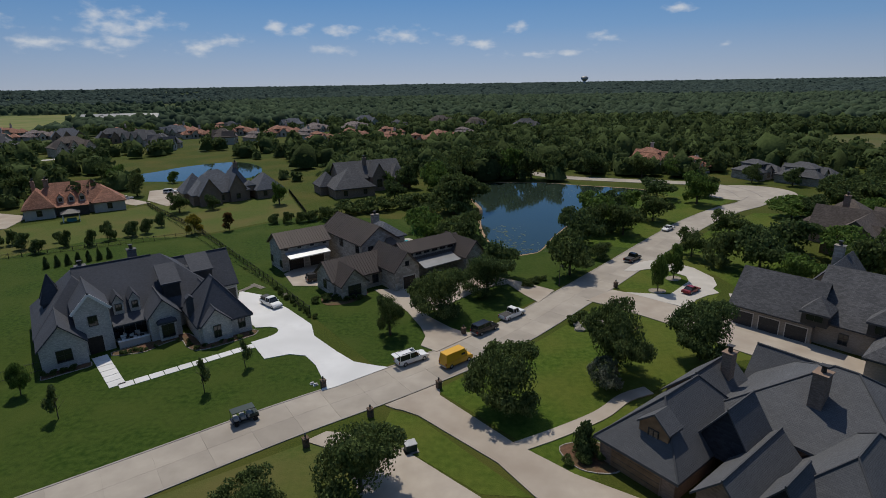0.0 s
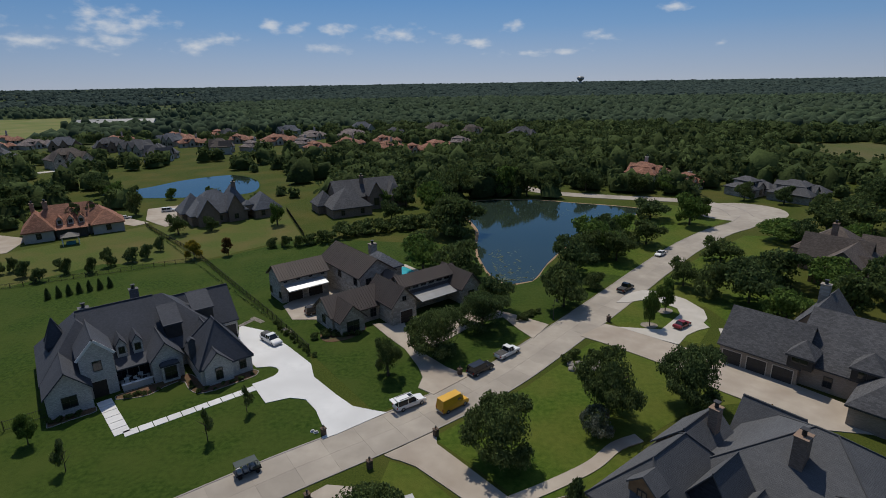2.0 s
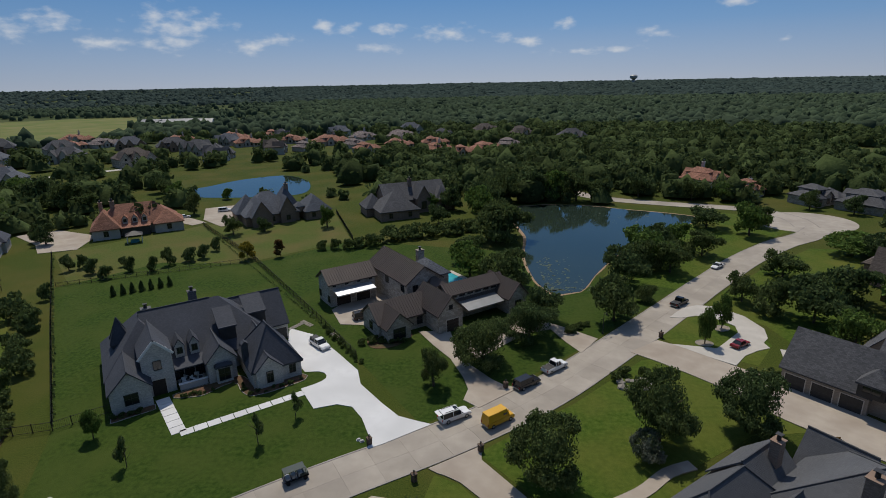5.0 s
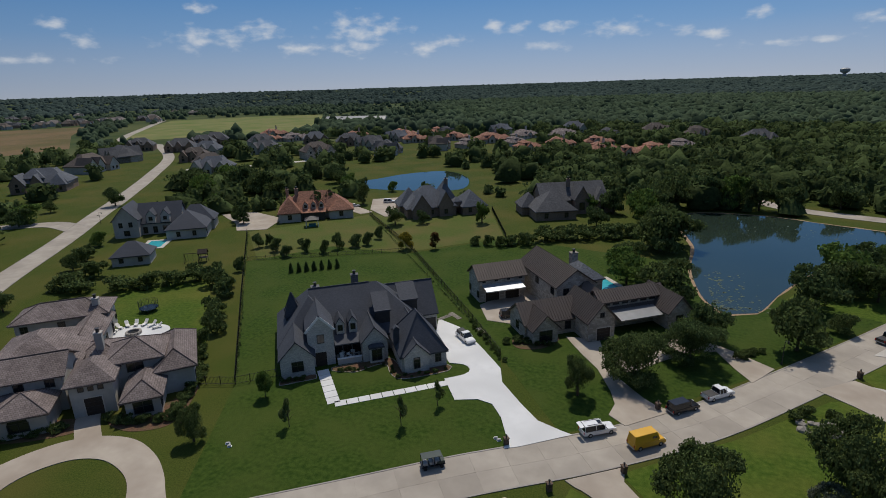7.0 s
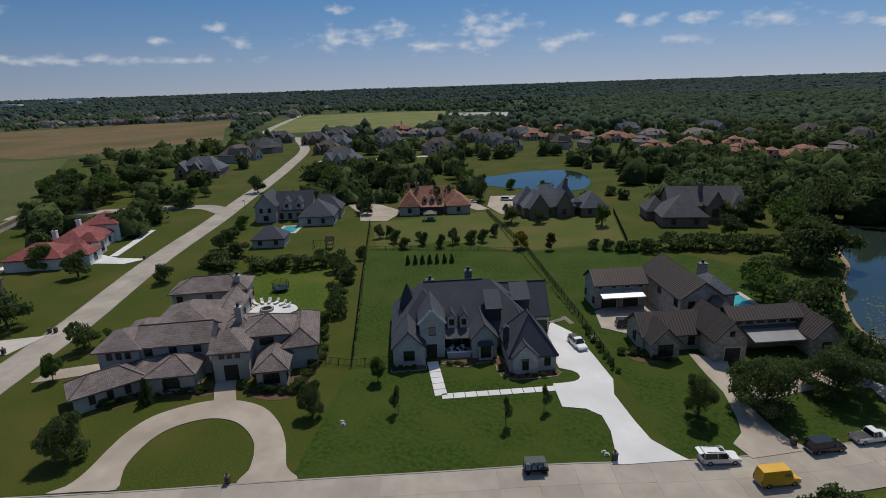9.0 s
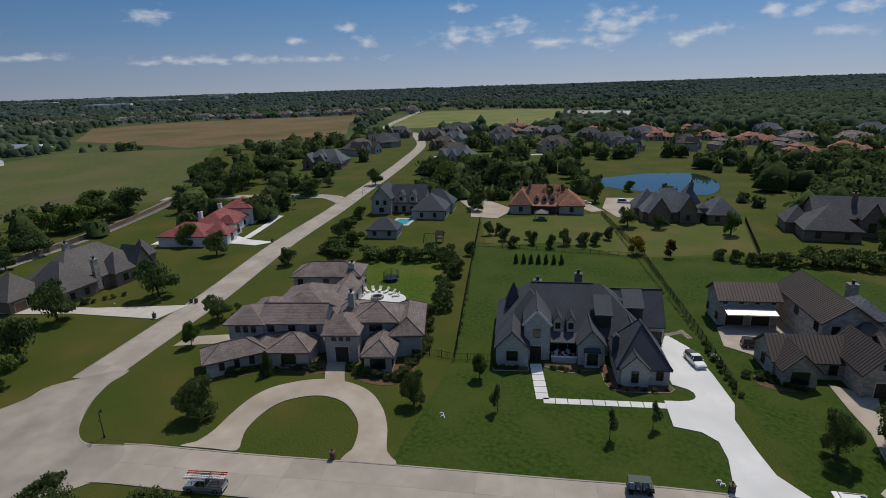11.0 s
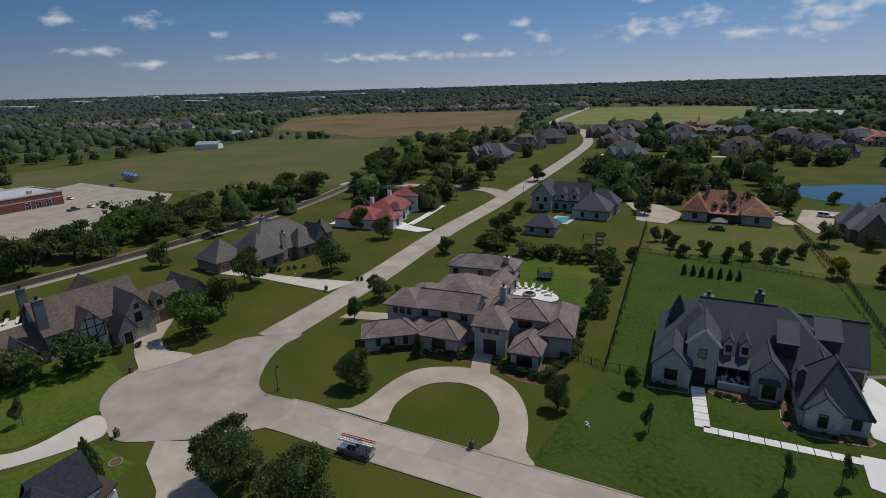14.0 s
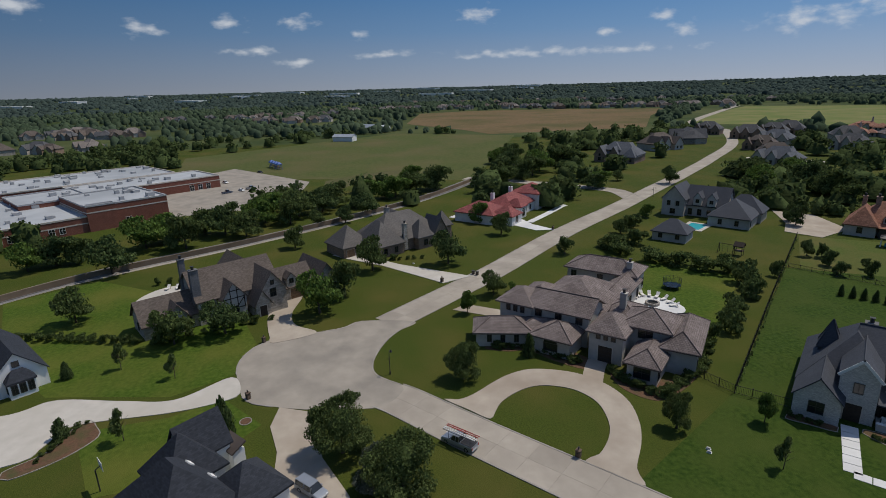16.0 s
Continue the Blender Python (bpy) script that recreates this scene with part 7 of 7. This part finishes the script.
# ---- street furniture ----
def mailbox(x, y, ang=36):
    B = thing("mailbox_pillar", "brown brick mailbox pillar with a lantern on top", "mailbox", pose(x, y, 0, 0, 0, ang) @ Matrix.Scale(.76, 4), "mailbox pillars")
    p = part("pillar", boxed(-.38, .38, -.38, .38, -.1, 1.35, bevel=.02), M["brick_dark"], B)
    set_uv(p.data)
    part("cap", boxed(-.46, .46, -.46, .46, 1.35, 1.46, bevel=.02), M["brick_dark"], B)
    part("letter_door", boxed(-.16, .16, -.41, -.37, .85, 1.1), M["frame_dark"], B)
    bm = bmesh.new()
    tube(bm, (0, 0, 1.46), (0, 0, 1.6), .05, .05, 8)
    tube(bm, (0, 0, 1.6), (0, 0, 1.95), .12, .16, 8)
    tube(bm, (0, 0, 1.95), (0, 0, 2.1), .18, .02, 8)
    part("lantern", bm, M["frame_dark"], B)


for x, y in [(.1, 61.9), (-7.9, 56.3), (-14.5, 62.9), (4.2, 77.0), (33.6, 94.8), (-53.5, 35.6), (60.3, 124.6), (-119.9, 36.4), (-80.6, -5.2), (-100, -3.6), (-14.2, 51.2), (-154.4, 82.9)]:
    mailbox(x, y)


def street_lamp(x, y, ang):
    S = thing("street_lamp", "black iron street lamp with a curved arm", "street lamp", pose(x, y, 0, 0, 0, ang), "street lamps")
    bm = bmesh.new()
    tube(bm, (0, 0, -.1), (0, 0, .5), .16, .12, 10)
    tube(bm, (0, 0, .5), (0, 0, 4.1), .07, .05, 8)
    part("pole", bm, M["frame_dark"], S)
    bm = bmesh.new()
    tube(bm, (0, 0, 3.9), (.35, 0, 4.15), .035, .035, 6)
    tube(bm, (.35, 0, 4.15), (.8, 0, 4.0), .035, .03, 6)
    part("arm", bm, M["frame_dark"], S)
    bm = bmesh.new()
    tube(bm, (.8, 0, 4.0), (.8, 0, 3.6), .08, .2, 10)
    part("lantern", bm, M["frame_dark"], S)
    part("street_sign", boxed(-.75, -.08, -.02, .02, 3.0, 3.2), M["leaf_deep"], S, "small green street sign with worn bars")


street_lamp(-81.1, 16.8, 150)
street_lamp(23.4, 96.2, 40)
street_lamp(-186, 143, 40)
ub = thing("utility_box", "grey-green electrical box on a concrete pad", "utility box", pose(-3.1, 50, 0, 0, 0, 20))
part("pad", boxed(-.75, .75, -.65, .65, -.05, .12), M["kerb"], ub)
part("cabinet", boxed(-.6, .6, -.5, .5, .12, .95, bevel=.05), M["car_cart"], ub)
part("lid", boxed(-.63, .63, -.53, .53, .95, 1.02, bevel=.02), M["gutter"], ub)
for x, y in [(-49.3, 51.5), (-49.9, 51.9), (-15.6, 63.4), (-16.1, 63.7), (-136, 33)]:
    u = thing("meter_box", "small pale plastic utility cover in the grass", "utility box", pose(x, y, 0, 0, 0, 30), "utility covers")
    part("base", boxed(-.3, .3, -.2, .2, 0, .12, bevel=.03), M["white_paint"], u)
    part("cover", boxed(-.24, .24, -.15, .15, .12, .3, bevel=.04), M["gutter"], u)
for x, y in [(-122.6, 45.2), (-121.7, 45.9)]:
    u = thing("wheelie_bin", "black wheeled rubbish bin at the kerb", "bin", pose(x, y, 0, 0, 0, 40), "rubbish bins")
    part("body", boxed(-.3, .3, -.35, .35, .05, 1.0, bevel=.06), M["car_black"], u)
    part("lid", boxed(-.33, .33, -.38, .38, 1.0, 1.08, bevel=.02), M["frame_dark"], u)


# ---- gardens and terraces ----
def bed(pts, label="brown mulch planting bed with a low pale edging", edging=True, fill="mulch"):
    p = spline(pts, .8, True)
    slab("planting_bed", p, -.05, .06, M[fill], label, "planting bed")
    if not edging:
        return
    bm = bmesh.new()
    n = len(p)
    for i in range(n):
        a, b = p[i], p[(i + 1) % n]
        d = (b - a).length
        box(bm, 0, d * .96, -.055, .055, -.02, .10, m=Matrix.Translation((a.x, a.y, 0)) @ Matrix.Rotation(math.atan2(b.y - a.y, b.x - a.x), 4, "Z"))
    tagged(new("bed_edging", mesh_of("bed_edging", bm, M["kerb"])), "pale stone edging blocks of a planting bed", "edging", kind="structure")


bed([(-53.0, 67.7), (-52.2, 66.4), (-50.1, 68.1), (-47.7, 70.1), (-48.4, 71.2), (-50.2, 70.0)])
bed([(-47.1, 73.8), (-46.6, 73.0), (-44.6, 73.2), (-42.3, 73.9), (-41.0, 76.0), (-39.6, 77.5), (-38.4, 77.3), (-36.9, 75.2), (-35.0, 73.9), (-33.0, 74.6), (-30.3, 76.6), (-27.9, 78.7), (-27.8, 80.0), (-28.9, 80.6), (-31.6, 78.3), (-34.8, 76.3), (-37.3, 78.7), (-39.1, 79.8), (-41.4, 78.2), (-44.7, 76.0)])
bed([(-20.2, 94), (-19, 89.8), (-14.8, 90.6), (-12.2, 95.2), (-15, 97.5)], "planting bed of shrubs before the metal-roofed house", False)
bed([(12.5, 49.8), (13.6, 46.4), (17, 45.6), (18.4, 47.6), (16.6, 50.4)], "round planting bed with a conical evergreen")
bed(disc(40.5, 92.6, 1.5, 1.2), "stone-edged ring of gravel round a young tree", True, "gravel")
bed(disc(46.2, 98.8, 1.6, 1.2, 30), "gravel bed under a young tree", True, "gravel")
bed([(-81.6, -26.8), (-79.8, -25.6), (-77, -24.6), (-73.2, -27.6), (-70.6, -32.6), (-72.4, -34), (-74.8, -30.6), (-77.2, -29.2), (-81, -28.4)], "brown mulch bed with small shrubs")
bed([(-86, 36), (-84.4, 34.6), (-82.2, 38), (-81.4, 41.4), (-77, 43.8), (-72.6, 47.4), (-75, 50), (-82, 46), (-85, 41)], "dark planting bed along the tiled villa", False)
bed([(-70.6, 51.4), (-66, 49.8), (-61.4, 52.2), (-61.6, 56.4), (-65.4, 63.6), (-67.4, 64.6), (-65.6, 58)], "dark planting bed along the tiled villa", False)
bed(disc(-74.5, -5.2, .9, .8), "small round bed with a shrub")

rock = thing("rock_garden", "pile of pale boulders with ornamental grass", "rock garden", pose(24.6, 78.6, 0))
rr = random.Random(9)
for i in range(26):
    bm = bmesh.new()
    bmesh.ops.create_icosphere(bm, subdivisions=1, radius=1)
    s = rr.uniform(.35, .95)
    for v in bm.verts:
        v.co = Vector((v.co.x * s, v.co.y * s * .8, v.co.z * s * .55)) * rr.uniform(.8, 1.15)
    part("boulder", bm, M["stone_cream"], rock).location = (rr.uniform(-2.6, 2.2), rr.uniform(-1.6, 1.4), .1)


def pool(cx, cy, lu, lv, ang, label):
    P = thing("swimming_pool", label, "pool", pose(cx, cy, 0, 0, 0, ang), kind="structure")
    bm = bmesh.new()
    for a0, a1, b0, b1 in ((-lu / 2 - 1.2, lu / 2 + 1.2, -lv / 2 - 1.2, -lv / 2), (-lu / 2 - 1.2, lu / 2 + 1.2, lv / 2, lv / 2 + 1.2), (-lu / 2 - 1.2, -lu / 2, -lv / 2, lv / 2), (lu / 2, lu / 2 + 1.2, -lv / 2, lv / 2)):
        box(bm, a0, a1, b0, b1, -.1, .13)
    part("deck", bm, M["drive_pale"], P)
    part("water", boxed(-lu / 2, lu / 2, -lv / 2, lv / 2, -.1, .07), M["pool_water"], P)


pool(-5.9, 124.8, 5.2, 8.6, 36, "turquoise swimming pool with pale stone deck")
pool(-141.5, 126, 8, 5, -60, "turquoise swimming pool behind the blue-grey house")
slab("terrace", disc(-92, 74.6, 6.4, 4.2, 30), -.1, .1, M["drive_white"], "white paved fire-pit terrace", "terrace")
fp = thing("fire_pit", "round stone fire pit on a white terrace", "fire pit", pose(-92, 74.3, .1))
for i in range(14):
    bm = bmesh.new()
    a = 2 * math.pi * i / 14
    box(bm, -.25, .25, -.2, .2, 0, .5, m=Matrix.Translation((1.25 * math.cos(a), 1.25 * math.sin(a), 0)) @ Matrix.Rotation(a + math.pi / 2, 4, "Z"))
    part("stone", bm, M["kerb"], fp)
bm = bmesh.new()
tube(bm, (0, 0, 0), (0, 0, .2), 1.05, 1.05, 18)
part("embers", bm, M["tyre"], fp, "black burnt ash")


def lounger(x, y, ang, z=.1):
    Lg = thing("sun_lounger", "white cushioned sun lounger on a terrace", "lounger", pose(x, y, z, 0, 0, ang), "terrace loungers")
    part("seat", boxed(-.35, .35, -.9, .4, .28, .42, bevel=.03), M["cushion"], Lg)
    part("backrest", boxed(-.35, .35, 0, .85, 0, .12, m=Matrix.Translation((0, .38, .36)) @ Matrix.Rotation(.7, 4, "X")), M["cushion"], Lg)
    for sx in (-.3, .3):
        for sy in (-.8, .7):
            part("leg", boxed(sx - .03, sx + .03, sy - .03, sy + .03, 0, .3), M["frame_dark"], Lg)


for i in range(8):
    a = radians(60 + i * 22)
    lounger(-92 + 4.9 * math.cos(a), 74.6 + 3.6 * math.sin(a), math.degrees(a) - 90)
for i in range(6):
    lounger(-137.2 + .3 * (i % 2), -27 + i * 2.3, 70 + 20 * (i % 2), .07)
slab("terrace", [(v.x, v.y) for v in spline([(-123.5, -29), (-127, -32.5), (-133.5, -32), (-138.6, -28), (-140, -21), (-139, -13), (-134, -12.5), (-130, -18), (-126, -22)], 1.0, True)], -.1, .07, M["drive_pale"], "pale stone terrace beside the timbered house", "terrace")
for i in range(7):
    tree("bush", -141.5 + .35 * i, -30 + i * 2.8, .85, 2.0, "small clipped globe shrub along the terrace", "shrub", "globe shrubs", "shrub", 0)

# courtyard of the slate-roofed house
ct = pose(-44, 75, 0, 0, 0, 36)
cy = thing("courtyard", "raised white stone courtyard with a low wall", "courtyard", ct, kind="structure")
part("floor", boxed(-2.0, 2.0, 1.9, 5.2, -.1, .55), M["drive_white"], cy)
part("low_wall", boxed(-2.0, 2.1, 1.5, 1.85, -.1, 1.0, bevel=.02), M["brick_white"], cy)
part("coping", boxed(-2.1, 2.2, 1.42, 1.93, 1.0, 1.1, bevel=.02), M["white_paint"], cy)
for i, (u, v) in enumerate([(-1.2, 2.8), (.1, 2.6), (1.3, 3.0), (-.6, 3.9), (.9, 4.0)]):
    ch = thing("patio_chair", "white cushioned outdoor armchair", "chair", ct @ pose(u, v, .55, 0, 0, 40 * i), "courtyard chairs")
    part("seat", boxed(-.35, .35, -.35, .35, .2, .45, bevel=.04), M["cushion"], ch)
    part("backrest", boxed(-.35, .35, .25, .38, .45, .9, bevel=.03), M["cushion"], ch)
    for sx in (-.36, .36):
        part("arm", boxed(sx - .05, sx + .05, -.3, .3, .15, .62), M["frame_dark"], ch)
ct_table = thing("patio_table", "low dark outdoor table with red pillows near", "table", ct @ pose(.2, 3.3, .55))
part("tabletop", boxed(-.5, .5, -.35, .35, .38, .43, bevel=.02), M["wood"], ct_table)
for sx in (-.42, .42):
    for sy in (-.28, .28):
        part("leg", boxed(sx - .03, sx + .03, sy - .03, sy + .03, 0, .38), M["frame_dark"], ct_table)

# stacked lumber by the garage, trampoline, swing set, hoop
for k, (x, y, a) in enumerate([(-35.6, 98.6, 60), (-33.8, 99.8, -40), (-26.6, 94.2, -52)]):
    lum = thing("lumber_stack", "loose stack of pale building planks", "lumber", pose(x, y, .05, 0, 0, a), "building planks")
    for i in range(7):
        part("plank", boxed(-1.8, 1.8, -.5 + .15 * i, -.38 + .15 * i, .04 * (i % 3), .04 * (i % 3) + .05), M["stone_cream"], lum)
tr = thing("trampoline", "dark round trampoline with a safety net", "trampoline", pose(-98.6, 84.1, 0))
bm = bmesh.new()
tube(bm, (0, 0, .8), (0, 0, .86), 1.9, 1.9, 20)
part("mat", bm, M["car_black"], tr)
bm = bmesh.new()
for i in range(8):
    a = i * math.pi / 4
    tube(bm, (1.9 * math.cos(a), 1.9 * math.sin(a), 0), (1.9 * math.cos(a), 1.9 * math.sin(a), 2.5), .04, .04, 6)
part("pole", bm, M["frame_dark"], tr)
bm = bmesh.new()
for z in (1.0, 1.35, 1.7, 2.05, 2.4):
    for i in range(20):
        a, b = 2 * math.pi * i / 20, 2 * math.pi * (i + 1) / 20
        tube(bm, (1.88 * math.cos(a), 1.88 * math.sin(a), z), (1.88 * math.cos(b), 1.88 * math.sin(b), z), .02, .02, 4)
for i in range(40):
    a = 2 * math.pi * i / 40
    tube(bm, (1.88 * math.cos(a), 1.88 * math.sin(a), .85), (1.88 * math.cos(a), 1.88 * math.sin(a), 2.45), .015, .015, 4)
part("net", bm, M["car_cart"], tr)
sw = thing("swing_set", "dark wooden play set with swings and a tower", "play set", pose(-115, 114.5, 0, 0, 0, 30))
bm = bmesh.new()
for x in (-2.5, 1.2):
    for y in (-1, 1):
        tube(bm, (x, y, 0), (x, 0, 2.6), .08, .07, 6)
tube(bm, (-2.6, 0, 2.6), (1.4, 0, 2.6), .08, .08, 6)
part("beam", bm, M["timber"], sw)
bm = bmesh.new()
for x in (1.6, 3.4):
    for y in (-.9, .9):
        tube(bm, (x, y, 0), (x, y, 2.6), .07, .07, 6)
part("tower", bm, M["timber"], sw)
part("deck", boxed(1.5, 3.5, -1, 1, 1.3, 1.42), M["wood"], sw)
rfb = roof_bm("gu", 2.2, 2, 2.6, .9, .15)
part("roof", rfb, M["timber"], sw).location = (2.5, 0, 0)
for x in (-1.6, -.3):
    bm = bmesh.new()
    for y in (-.2, .2):
        tube(bm, (x, y, .5), (x, 0, 2.6), .012, .012, 4)
    box(bm, x - .12, x + .12, -.25, .25, .46, .5)
    part("swing", bm, M["tyre"], sw)
hp = thing("basketball_hoop", "basketball hoop with a clear backboard on a pole", "basketball hoop", pose(-65, -20.9, 0, 0, 0, 120))
bm = bmesh.new()
tube(bm, (0, 0, 0), (0, 0, 3.0), .08, .08, 8)
tube(bm, (0, 0, 3.0), (.6, 0, 3.3), .06, .06, 8)
part("pole", bm, M["frame_dark"], hp)
part("backboard", boxed(.58, .63, -.9, .9, 2.9, 4.0), M["white_paint"], hp)
gz = thing("gazebo", "small open dark pavilion behind the orange-roofed house", "gazebo", pose(-105, 158, 0, 0, 0, 32))
part("roof", roof_bm("hu", 4.2, 3.4, 2.5, .9, .3), M["frame_dark"], gz)
for x in (-2, 2):
    for y in (-1.6, 1.6):
        part("post", boxed(x - .1, x + .1, y - .1, y + .1, 0, 2.5), M["white_paint"], gz)
part("hot_tub", boxed(-1.2, 1.2, -1, 1, 0, .8, bevel=.1), M["teal"], gz)
